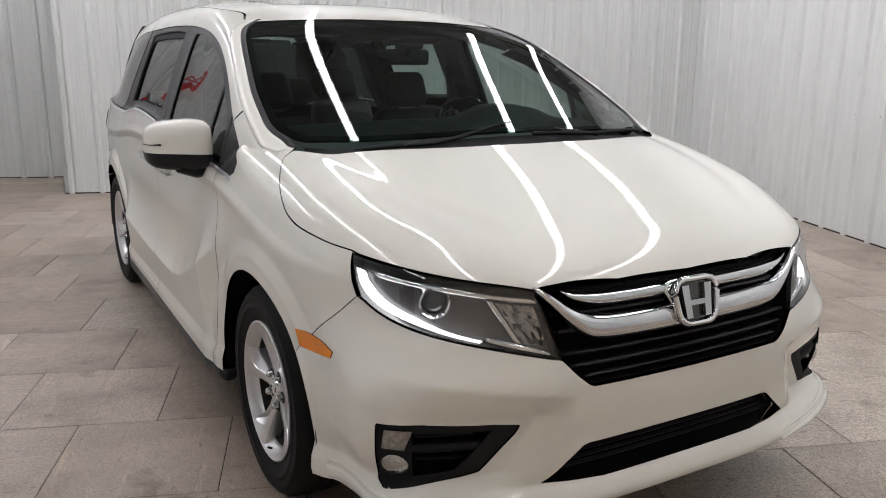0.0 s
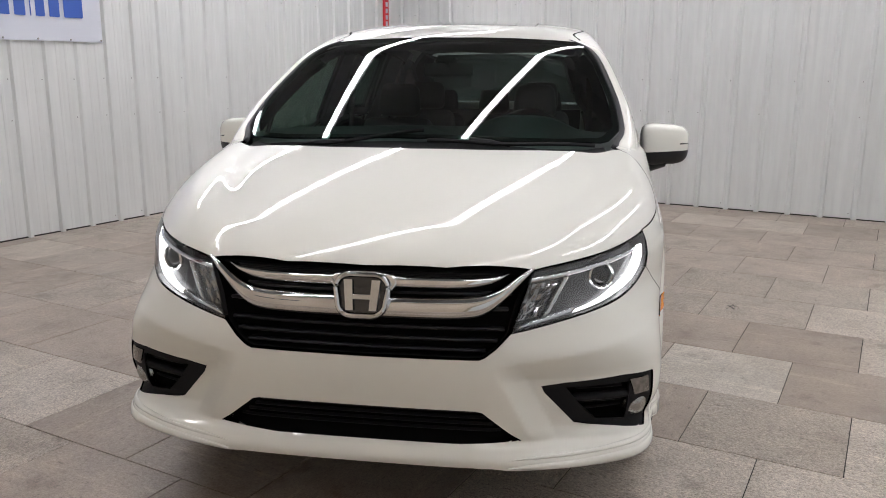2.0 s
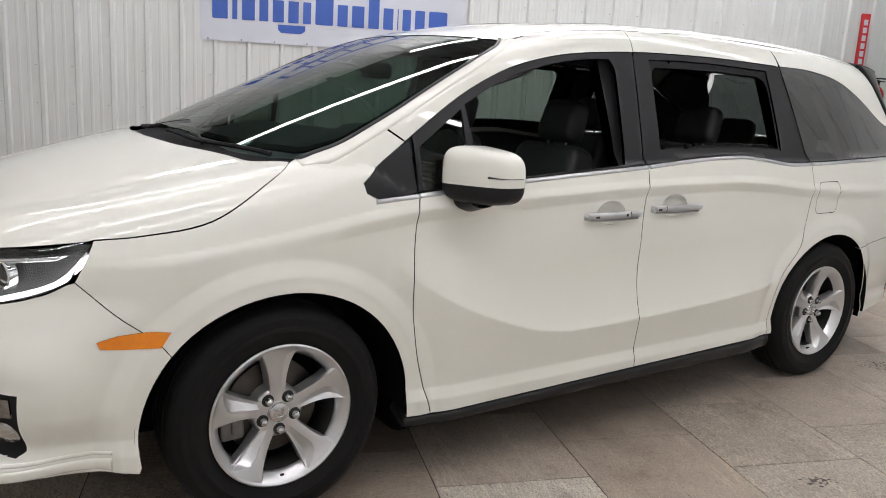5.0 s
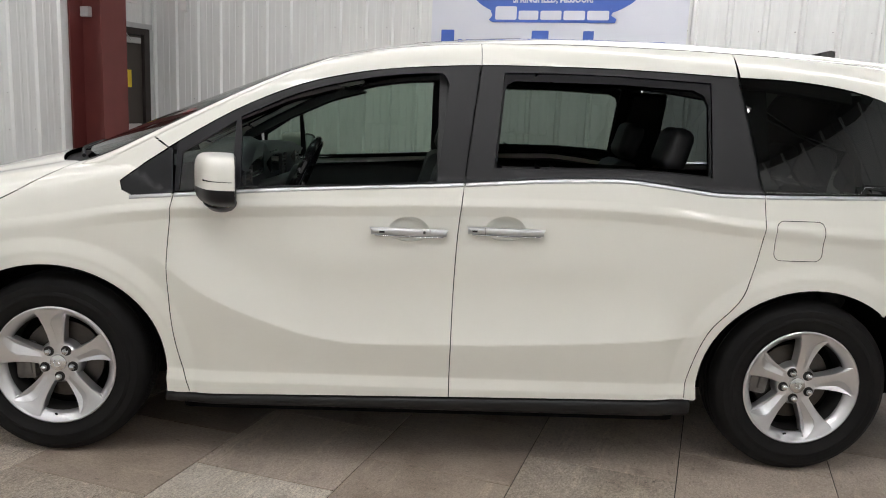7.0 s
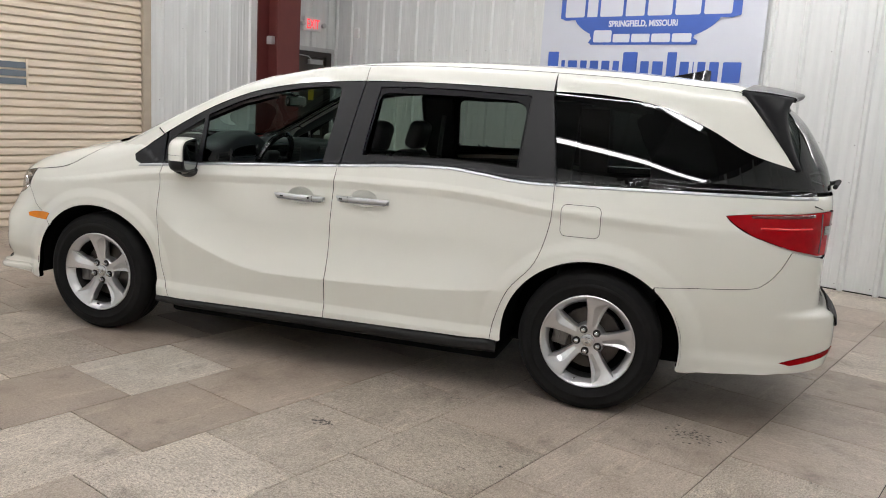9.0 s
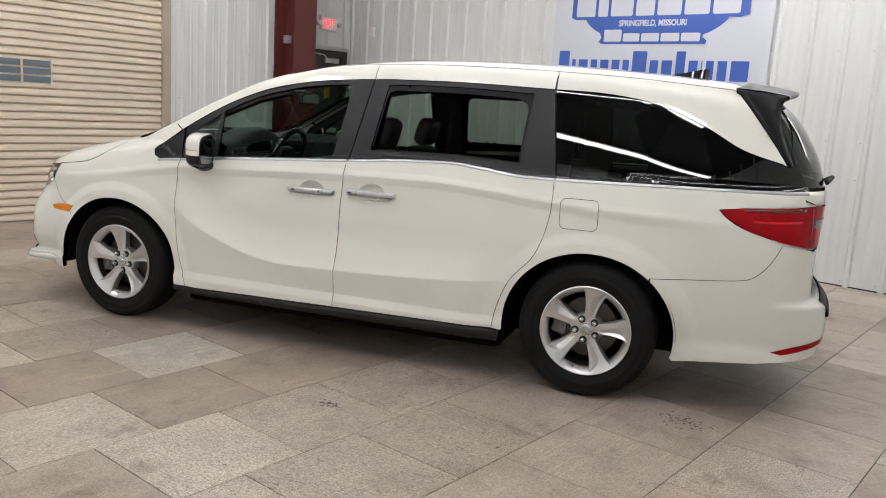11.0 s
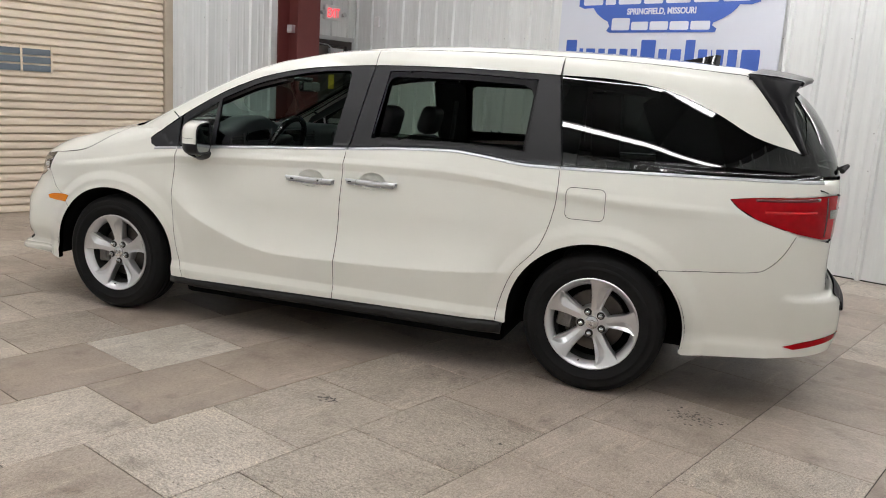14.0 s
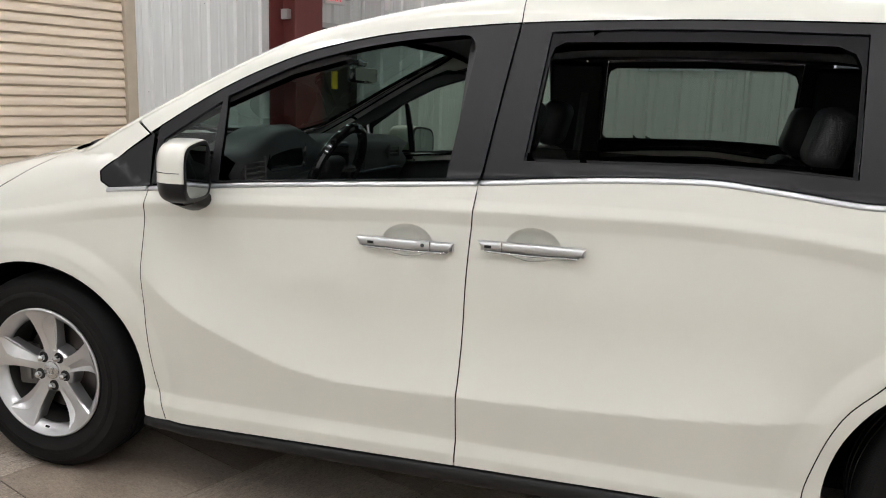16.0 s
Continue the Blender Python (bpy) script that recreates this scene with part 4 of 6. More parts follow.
for a, b in zip(vs, vs[1:]):
    for i in range(3):
        bm.faces.new((a[i], b[i], b[i + 1], a[i + 1]))
bm.faces.new(vs[-1])
bm.faces.new(vs[0][::-1])
bmesh.ops.recalc_face_normals(bm, faces=bm.faces)
part("antenna_fin", bm, GLOSS_BLACK, van, "dark shark-fin antenna", smooth=True)

# cowl tray under the screen's foot
cowl = smooth_curve([(1.68, 0.0), (1.66, 0.30), (1.605, 0.52), (1.535, 0.68), (1.46, 0.76)]) + smooth_curve([(1.39, 0.75), (1.45, 0.66), (1.52, 0.50), (1.56, 0.25), (1.575, 0.0)])
panel("cowl_tray", "top", cowl + [(x, -y) for x, y in cowl[::-1][1:-1]], PLASTIC, van, "black cowl tray", off=-0.022, flange=0.05, cell=0.04)
for y0, y1, x1 in ((-0.62, 0.02, 1.525), (0.05, 0.70, 1.465)):
    line = smooth_curve([(1.585 if abs(y0) < 0.3 else 1.515, y0), (1.555, (y0 + y1) / 2), (x1 - 0.03, y1)])
    pts = [Vector(p) for p in skin("top", [(x + 0.018, y) for x, y in line], -0.008 if y0 < 0 else 0.003)[0]]
    wiper = new("wiper")
    wiper.parent = van
    bm = bmesh.new()
    tube(bm, pts, 0.008, 6)
    part("wiper_blade", bm, PLASTIC, wiper)
    arm = [Vector(p) for p in skin("top", [(1.565, y0 + 0.16), (1.560, y0 + 0.24), (1.575, (y0 + y1) / 2)], -0.004)[0]]
    bm = bmesh.new()
    tube(bm, arm, 0.007, 6)
    part("wiper_arm", bm, BLACK_TRIM, wiper)

# tail: spoiler fins, rear glass, tailgate, bumper
for flip in (False, True):
    front = smooth_curve([(-2.10, 0.615, 1.652), (-2.17, 0.655, 1.565), (-2.27, 0.695, 1.44), (-2.385, 0.722, 1.284)], 5)
    rear = smooth_curve([(-2.352, 0.575, 1.628), (-2.325, 0.625, 1.555), (-2.352, 0.668, 1.43), (-2.412, 0.712, 1.284)], 5)
    cols, n = 5, len(front)
    sheet = [np.array(a) + (np.array(b) - np.array(a)) * k / cols + np.array((0, 0.012 * math.sin(math.pi * k / cols), 0)) for k in range(cols + 1) for a, b in zip(front, rear)]
    back = [q - np.array((0.0, 0.03, 0.006)) for q in sheet]
    verts, m = sheet + back, len(sheet)
    faces = [(k * n + i, k * n + i + 1, (k + 1) * n + i + 1, (k + 1) * n + i) for k in range(cols) for i in range(n - 1)]
    faces += [tuple(m + q for q in f[::-1]) for f in faces]
    ring = [i for i in range(n)] + [k * n + n - 1 for k in range(1, cols + 1)] + [cols * n + i for i in range(n - 2, -1, -1)] + [k * n for k in range(cols - 1, 0, -1)]
    faces += [(a, m + a, m + b, b) for a, b in zip(ring, ring[1:] + ring[:1])]
    mesh_object("spoiler_fin", verts, faces, SPOILER_BLACK, van, "black spoiler fin beside the rear window", None, True, flip)
spo = [(-2.185, 0.0, 1.705), (-2.165, 0.35, 1.692), (-2.105, 0.615, 1.655)]
end = [(-2.43, 0.0, 1.668), (-2.41, 0.35, 1.655), (-2.355, 0.575, 1.630)]
line_a = smooth_curve([(x, -y, z) for x, y, z in spo[::-1]] + spo[1:], 6)
line_b = smooth_curve([(x, -y, z) for x, y, z in end[::-1]] + end[1:], 6)
n = len(line_a)
mid = [tuple(0.5 * (a[q] + b[q]) + (0.006 if q == 2 else 0) for q in range(3)) for a, b in zip(line_a, line_b)]
verts = line_a + mid + line_b + [(x - 0.008, y, z - 0.010) for x, y, z in line_b] + [(x, y, z - 0.024) for x, y, z in line_b] + [(x, y, z - 0.032) for x, y, z in mid] + [(x, y, z - 0.03) for x, y, z in line_a]
faces = [(r * n + i, r * n + i + 1, (r + 1) * n + i + 1, (r + 1) * n + i) for r in range(6) for i in range(n - 1)] + [tuple(r * n + i for r in range(7)) for i in (0, n - 1)]
mesh_object("spoiler", verts, faces, SPOILER_BLACK, van, "black roof spoiler over the rear window", None, True)
rg = [(0.0, 1.60), (0.55, 1.58), (0.72, 1.30), (0.80, 1.185), (0.0, 1.185)]
panel("rear_glass", "tail", rg + mirrored(rg[1:-1])[::-1], GLASS_TINT, van, "dark rear window", off=-0.002, flange=0.006, cell=0.05)
tg = [(0.0, 1.18), (0.82, 1.165), (0.66, 1.105), (0.39, 1.09), (0.39, 0.92), (0.62, 0.87), (0.55, 0.64), (0.0, 0.64)]
panel("tailgate", "tail", tg + mirrored(tg[1:-1])[::-1], PAINT, van, "white tailgate", cell=0.03)
rb = [(0.0, 0.635), (0.55, 0.635), (0.615, 0.865)] + tail_line([(-2.52, 0.882), (-2.405, 0.905)]) + tail_line(smooth_curve([(-2.405, 0.905), (-2.36, 0.815), (-2.30, 0.745), (-2.23, 0.715), (-2.0, 0.695), (-1.80, 0.682)]))[1:] + tail_line(arch(-1.5, 133, 192, 1.0, 16) + [(-1.95, 0.266), (-2.10, 0.272), (-2.35, 0.29)]) + [(0.80, 0.30), (0.45, 0.33), (0.0, 0.33)]
panel("rear_bumper", "tail", rb + mirrored(rb[1:-1])[::-1], PAINT, van, "white rear bumper cover", flange=0.03, cell=0.025)
panel("bumper_step", "tail", [(-0.52, 0.60), (0.52, 0.60), (0.54, 0.52), (-0.54, 0.52)], PLASTIC, van, "black rear step pad", off=0.012, flange=0.02, cell=0.05)
bm = bmesh.new()
tube(bm, [(-2.635, 0.05, 1.195), (-2.64, 0.30, 1.225), (-2.59, 0.55, 1.21)], 0.012, 8)
part("rear_wiper", bm, PLASTIC, van)

# wheel wells and underbody
for hx in (1.5, -1.5):
    for sg in (1, -1):
        bm = bmesh.new()
        prof = [(hx + (ARCH_A + 0.012) * math.cos(radians(a)), HUB_Z + (ARCH_B + 0.012) * math.sin(radians(a))) for a in range(-8, 189, 7)]
        a = [bm.verts.new((x, sg * 0.945, z)) for x, z in prof]
        b = [bm.verts.new((x, sg * 0.55, z)) for x, z in prof]
        for i in range(len(prof) - 1):
            bm.faces.new((a[i], a[i + 1], b[i + 1], b[i]))
        bm.faces.new(b)
        part("wheel_well", bm, VOID, van, "black wheel well liner", smooth=True)
bm = bmesh.new()
box(bm, -2.30, 2.20, -0.55, 0.55, 0.20, 0.34, 0.03)
box(bm, -1.02, 1.03, -0.86, 0.86, 0.16, 0.34, 0.03)
part("floor_pan", bm, VOID, van, "black underbody")

# door handles: a satin bar over a scooped cup
for (x0, x1, z0) in HANDLES:
    for flip in (False, True):
        holder = new("door_handle")
        holder.parent = van
        tagged(holder, "satin chrome pull handle over a scooped cup")
        xc = (x0 + x1) / 2
        low = [(x1 + 0.016, z0 - 0.012), (xc, z0 - 0.014), (x0 - 0.016, z0 - 0.010)]
        top = [(x1, z0 + 0.013), (xc, z0 + 0.014), (x0, z0 + 0.014)]
        foot = [(x1 + 0.026, z0 - 0.022), (xc, z0 - 0.024), (x0 - 0.026, z0 - 0.020)]
        ribbon("bar", "side", low, top, HANDLE, holder, "satin metal pull bar", off=0.026, bulge=0.007, thick=0.014, n=40, m=8, mirror=flip)
        ribbon("bar_underside", "side", foot, [(p[0], p[1] - 0.0015) for p in low], SATIN, holder, "polished lower edge", off=0.018, bulge=0.008, thick=0.012, n=40, m=4, mirror=flip)
        for k in (x0 - 0.03, x1 + 0.03):
            ribbon("foot", "side", [(k - 0.024, z0 - 0.014), (k + 0.024, z0 - 0.014)], [(k - 0.024, z0 + 0.010), (k + 0.024, z0 + 0.010)], HANDLE, holder, off=0.018, bulge=0.002, thick=0.024, n=6, m=3, mirror=flip)
        ends = (x0 - 0.048, x1 + 0.070) if x0 > 0 else (x0 - 0.030, x0 - 0.070)
        ribbon("sensor", "side", [(ends[0] - 0.010, z0 - 0.005), (ends[0] + 0.010, z0 - 0.005)], [(ends[0] - 0.010, z0 + 0.005), (ends[0] + 0.010, z0 + 0.005)], BLACK_TRIM, holder, "dark touch sensor", off=0.0325, bulge=0.001, thick=0.004, n=6, m=2, mirror=flip)
        ribbon("seam", "side", [(ends[1] - 0.0010, z0 - 0.013), (ends[1] + 0.0010, z0 - 0.013)], [(ends[1] - 0.0010, z0 + 0.0135), (ends[1] + 0.0010, z0 + 0.0135)], GLOSS_BLACK, holder, off=0.0325, bulge=0.001, thick=0.008, n=3, m=6, mirror=flip)
        if x0 > 0:
            hole = [(x1 + 0.092 + 0.006 * math.cos(a), z0 + 0.001 + 0.006 * math.sin(a)) for a in np.linspace(0, 2 * math.pi, 14, endpoint=False)]
            panel("key_hole", "side", hole, GLOSS_BLACK, holder, "dark key hole", off=0.0345, flange=0.003, gap=0, mirror=flip)
        cup = cup_line(x0, x1, z0)
        n = len(cup)
        verts, faces = [], []
        for k, d in ((1.035, -0.001), (0.98, -0.003), (0.90, -0.010), (0.74, -0.017), (0.48, -0.021), (0.2, -0.022)):
            verts += list(skin("side", [(xc + (x - xc) * k, z0 + (z - z0) * k) for x, z in cup], d)[0])
        for r in range(5):
            faces += [(r * n + i, r * n + (i + 1) % n, (r + 1) * n + (i + 1) % n, (r + 1) * n + i) for i in range(n)]
        faces.append(tuple(5 * n + i for i in range(n)))
        mesh_object("cup", verts, faces, PAINT, holder, "scooped white finger cup", None, True, flip)


# door mirrors
def door_mirror(flip):
    m = new("door_mirror")
    m.parent = van
    tagged(m, "white-capped door mirror with a black base")
    c, rad = np.array((0.822, 1.045, 1.130)), np.array((0.083, 0.114, 0.094))

    def ball(u, v, grow=1.0):
        p = np.array((math.cos(v) * math.cos(u), math.cos(v) * math.sin(u), math.sin(v)))
        p = np.sign(p) * np.abs(p) ** 0.52
        q = c + p * rad * grow
        if q[0] < 0.772:
            q[0] = 0.772
        q[0] -= (0.24 + 0.26 * min(1.0, max(0.0, (q[0] - 0.772) / 0.10))) * (q[1] - c[1])
        q[2] -= 0.10 * (q[1] - c[1]) * (1 if q[2] > c[2] else -0.2)
        return q
    n, k = 48, 30
    rows = [[ball(2 * math.pi * i / n, -math.pi / 2 + math.pi * j / k) for i in range(n)] for j in range(k + 1)]
    cutrow = 14
    for nm, j0, j1, mt in (("shell_base", 0, cutrow, BLACK_TRIM), ("cap", cutrow, k, PAINT)):
        verts = [p for r in rows[j0:j1 + 1] for p in r]
        faces = [(r * n + i, r * n + (i + 1) % n, (r + 1) * n + (i + 1) % n, (r + 1) * n + i) for r in range(j1 - j0) for i in range(n)]
        mesh_object(nm, verts, faces, mt, m, "white mirror cap" if mt is PAINT else "black lower shell", None, True, flip)
    def rim(w, h, back):
        pts = [(w * math.copysign(abs(math.cos(a)) ** 0.5, math.cos(a)), h * math.copysign(abs(math.sin(a)) ** 0.5, math.sin(a))) for a in np.linspace(0, 2 * math.pi, 48, endpoint=False)]
        return [(0.772 - back - 0.24 * y, c[1] + y, c[2] + z - (0.10 * y if z > 0 else -0.02 * y)) for y, z in pts]
    outer, lip, deep = rim(0.107, 0.088, 0.0012), rim(0.098, 0.079, 0.006), rim(0.096, 0.077, 0.0025)
    ring = [(k * 48 + i, k * 48 + (i + 1) % 48, (k + 1) * 48 + (i + 1) % 48, (k + 1) * 48 + i) for k in range(2) for i in range(48)]
    mesh_object("bezel", outer + lip + deep, ring, BLACK_TRIM, m, "black mirror bezel", None, True, flip)
    mesh_object("mirror_glass", rim(0.0965, 0.0775, 0.0027), [tuple(range(48))], MIRROR, m, "mirror glass", None, False, flip)
    verts, faces = [], []
    for t, x, y, z, w, h in ((0, 0.83, 1.05, 1.045, 0.055, 0.022), (1, 0.835, 0.985, 1.030, 0.055, 0.030), (2, 0.84, 0.920, 1.042, 0.060, 0.034)):
        verts += [(x + w * math.cos(2 * math.pi * i / 16), y, z + h * math.sin(2 * math.pi * i / 16)) for i in range(16)]
    for r in range(2):
        faces += [(r * 16 + i, r * 16 + (i + 1) % 16, (r + 1) * 16 + (i + 1) % 16, (r + 1) * 16 + i) for i in range(16)]
    mesh_object("arm", verts, faces, BLACK_TRIM, m, "black mirror arm", None, True, flip)
    verts = [tuple(ball(u, v, 1.012)) for v in (0.0, 0.03) for u in np.linspace(0.35, 1.75, 14)]
    mesh_object("turn_strip", verts, [(i, i + 1, 14 + i + 1, 14 + i) for i in range(13)], GLOSS_BLACK, m, "slim dark turn signal strip", None, True, flip)


door_mirror(False)
door_mirror(True)


# ---- wheels ----
def make_wheel():
    w = new("wheel")
    tyre_r, rim_r, hw = 0.362, 0.236, 0.112
    bm = lathe([(rim_r - 0.006, -hw + 0.02), (0.262, -hw), (0.315, -hw - 0.004), (0.345, -hw + 0.012), (0.357, -hw + 0.028), (tyre_r, -0.045), (tyre_r - 0.007, -0.044), (tyre_r - 0.007, -0.036), (tyre_r, -0.035),
                (tyre_r + 0.001, -0.006), (tyre_r - 0.007, -0.005), (tyre_r - 0.007, 0.005), (tyre_r + 0.001, 0.006), (tyre_r, 0.035), (tyre_r - 0.007, 0.036), (tyre_r - 0.007, 0.044), (tyre_r, 0.045),
                (0.357, hw - 0.028), (0.345, hw - 0.012), (0.330, hw - 0.001), (0.326, hw + 0.003), (0.318, hw + 0.004), (0.300, hw + 0.003), (0.297, hw + 0.005), (0.285, hw + 0.005), (0.282, hw + 0.002), (0.262, hw - 0.002), (0.246, hw - 0.010), (rim_r - 0.004, hw - 0.02)], 96)
    tyre = part("tyre", bm, RUBBER, w, "black rubber tyre", smooth=True)
    bm = lathe([(rim_r + 0.003, hw - 0.012), (rim_r + 0.004, hw - 0.006), (rim_r - 0.001, hw - 0.003), (rim_r - 0.008, hw - 0.007), (rim_r - 0.018, hw - 0.018), (rim_r - 0.032, hw - 0.034), (rim_r - 0.036, hw - 0.050)], 96)
    rim = part("rim", bm, ALLOY, w, "silver alloy rim", smooth=True)
    # five broad flat-faced spokes, each with a leaf-shaped hollow along one side
    for k in range(5):
        bm = bmesh.new()
        rows = []
        for r, half, y, leaf, deep in ((0.040, 34, 0.062, 10, 0.0), (0.072, 22, 0.067, 3, 0.003), (0.100, 17.5, 0.072, 0.0, 0.009), (0.130, 15.6, 0.078, -1.5, 0.016), (0.163, 15.2, 0.086, -3.0, 0.021), (0.184, 15.4, 0.091, -0.5, 0.020), (0.204, 15.8, 0.096, 6.0, 0.015), (0.222, 16.8, 0.102, 13.0, 0.006), (0.2335, 17, 0.1055, 15.8, 0.001)):
            cross = ((-half, y - 0.05), (-half, y - 0.009), (-half + 1.3, y - 0.001), (-half + 2.6, y), (leaf - 0.5, y), (leaf, y - 0.0006), (leaf + 0.6, y - 0.22 * deep), (leaf + 0.62 * (half - leaf), y - 1.15 * deep), (half - 0.9, y - 0.62 * deep), (half - 0.2, y - 0.70 * deep - 0.002), (half, y - deep - 0.010), (half, y - 0.05))
            rows.append([bm.verts.new((r * math.cos(radians(90 + a)), yy, r * math.sin(radians(90 + a)))) for a, yy in cross])
        for a, b in zip(rows, rows[1:]):
            for i in range(len(a) - 1):
                bm.faces.new((a[i], b[i], b[i + 1], a[i + 1]))
        bmesh.ops.recalc_face_normals(bm, faces=bm.faces)
        sp = part("spoke", bm, ALLOY, rim)
        sp.data.shade_smooth()
        sp.data.set_sharp_from_angle(angle=radians(24))
        sp.rotation_euler = (0, radians(72 * k), 0)
    bm = lathe([(0.0, 0.070), (0.036, 0.070), (0.038, 0.066), (0.076, 0.0655), (0.084, 0.058), (0.088, 0.045), (0.088, 0.0)], 40)
    part("hub", bm, ALLOY, rim, smooth=True)
    bm = lathe([(0.0, 0.0765), (0.028, 0.0755), (0.032, 0.0735), (0.034, 0.069)], 32)
    part("centre_cap", bm, SATIN, rim, "satin centre cap", smooth=True)
    bm = bmesh.new()
    ringp = rounded(0.030, 0.024, 0.026, 0.006, 3)
    tube(bm, [(y, 0.0768, z) for y, z in ringp], 0.0016, 6, True)
    for sg in (1, -1):
        tube(bm, [(sg * 0.009, 0.0768, 0.010), (sg * 0.006, 0.0768, -0.010)], 0.0018, 6)
    part("cap_mark", bm, CHROME, rim)
    for k in range(5):
        t = radians(90 + 36 + 72 * k)
        pocket = lathe([(0.0, 0.0672), (0.0165, 0.0672), (0.0195, 0.0676), (0.0205, 0.066)], 20)
        bmesh.ops.translate(pocket, vec=(0.058 * math.cos(t), 0, 0.058 * math.sin(t)), verts=pocket.verts)
        part("lug_pocket", pocket, DARK_METAL, rim, smooth=True)
        bm = lathe([(0.0, 0.090), (0.006, 0.0895), (0.0105, 0.086), (0.0125, 0.078), (0.0125, 0.060)], 18)
        bmesh.ops.translate(bm, vec=(0.058 * math.cos(t), 0, 0.058 * math.sin(t)), verts=bm.verts)
        part("lug_nut", bm, SATIN, rim, smooth=True)
    bm = lathe([(0.05, 0.020), (0.075, 0.020), (0.080, 0.008), (0.158, 0.008), (0.160, 0.002), (0.160, -0.016), (0.05, -0.016)], 64)
    part("brake_disc", bm, STEEL, w, "bare steel brake disc", smooth=True)
    bm = lathe([(0.199, 0.068), (0.201, 0.0), (0.205, -0.1)], 48)
    part("barrel", bm, DARK_METAL, w, smooth=True)
    bm = lathe([(0.0, -0.03), (0.205, -0.03)], 48)
    part("dust_shield", bm, VOID, w)
    bm = bmesh.new()
    box(bm, 0.105, 0.185, -0.02, 0.040, -0.075, 0.075, 0.012, 2)
    box(bm, 0.118, 0.15, 0.030, 0.050, -0.055, 0.055, 0.008, 2)
    box(bm, 0.165, 0.188, 0.00, 0.045, 0.03, 0.06, 0.006, 2)
    part("brake_caliper", bm, CALIPER, w, "cast brake caliper", smooth=True)
    bm = bmesh.new()
    tube(bm, [(0.012, 0.098, -0.206), (0.010, 0.112, -0.198)], 0.004, 8)
    part("valve", bm, RUBBER, rim)
    return w


wheel = make_wheel()
wheel.parent = van
wheel.matrix_basis = Matrix.Translation((1.5, 0.842, 0.3605)) @ Matrix.Rotation(radians(3), 4, "Y")
tagged(wheel, "silver five-spoke alloy wheel")
for x, sg, roll in ((-1.5, 1, -10), (1.5, -1, 8), (-1.5, -1, 30)):
    m = Matrix.Translation((x, sg * 0.842, 0.3605)) @ (Matrix.Rotation(math.pi, 4, "Z") if sg < 0 else Matrix.Identity(4)) @ Matrix.Rotation(radians(roll), 4, "Y")
    copy_thing(wheel, m)


# ---- the room: its axes stand 20.4 degrees off the van's ----
ROOM = Matrix.Rotation(radians(-20.4), 4, "Z")
U0, U1, V0, V1, CEIL = -4.76, 4.97, -4.51, 4.325, 4.0
ALC_U, ALC_V, NOOK_U, COL_V = -6.01, -2.78, 5.22, -2.92
SKEW = 0.0325


def wall_v(u):
    """The banner wall stands slightly out of square."""
    return V0 + SKEW * (NOOK_U - u)


ON_WALL = Matrix.Translation((0, wall_v(0), 0)) @ Matrix.Rotation(-math.atan(SKEW), 4, "Z")


def wall_material(name, color):
    """Painted ribbed steel with faint grime, scuffs low down and panel-to-panel tone."""
    m = mat(name, color, 0.36, var=0.035, scale=1.1, rvar=0.06)
    nt = m.node_tree
    b = nt.nodes["Principled BSDF"]
    src = b.inputs["Base Color"].links[0].from_socket
    tc = nt.nodes["Texture Coordinate"]
    mp = nt.nodes.new("ShaderNodeMapping")
    mp.inputs["Scale"].default_value = (9, 9, 0.7)
    nz = nt.nodes.new("ShaderNodeTexNoise")
    nz.inputs["Scale"].default_value = 2.0
    nz.inputs["Detail"].default_value = 8
    rp = nt.nodes.new("ShaderNodeMapRange")
    rp.inputs["From Min"].default_value, rp.inputs["From Max"].default_value = 0.35, 0.75
    rp.inputs["To Min"].default_value, rp.inputs["To Max"].default_value = 1.03, 0.93
    mx = nt.nodes.new("ShaderNodeVectorMath")
    mx.operation = "SCALE"
    nt.links.new(tc.outputs["Object"], mp.inputs["Vector"])
    nt.links.new(mp.outputs[0], nz.inputs["Vector"])
    nt.links.new(nz.outputs["Fac"], rp.inputs["Value"])
    nt.links.new(src, mx.inputs[0])
    nt.links.new(rp.outputs[0], mx.inputs["Scale"])
    nt.links.new(mx.outputs[0], b.inputs["Base Color"])
    return m


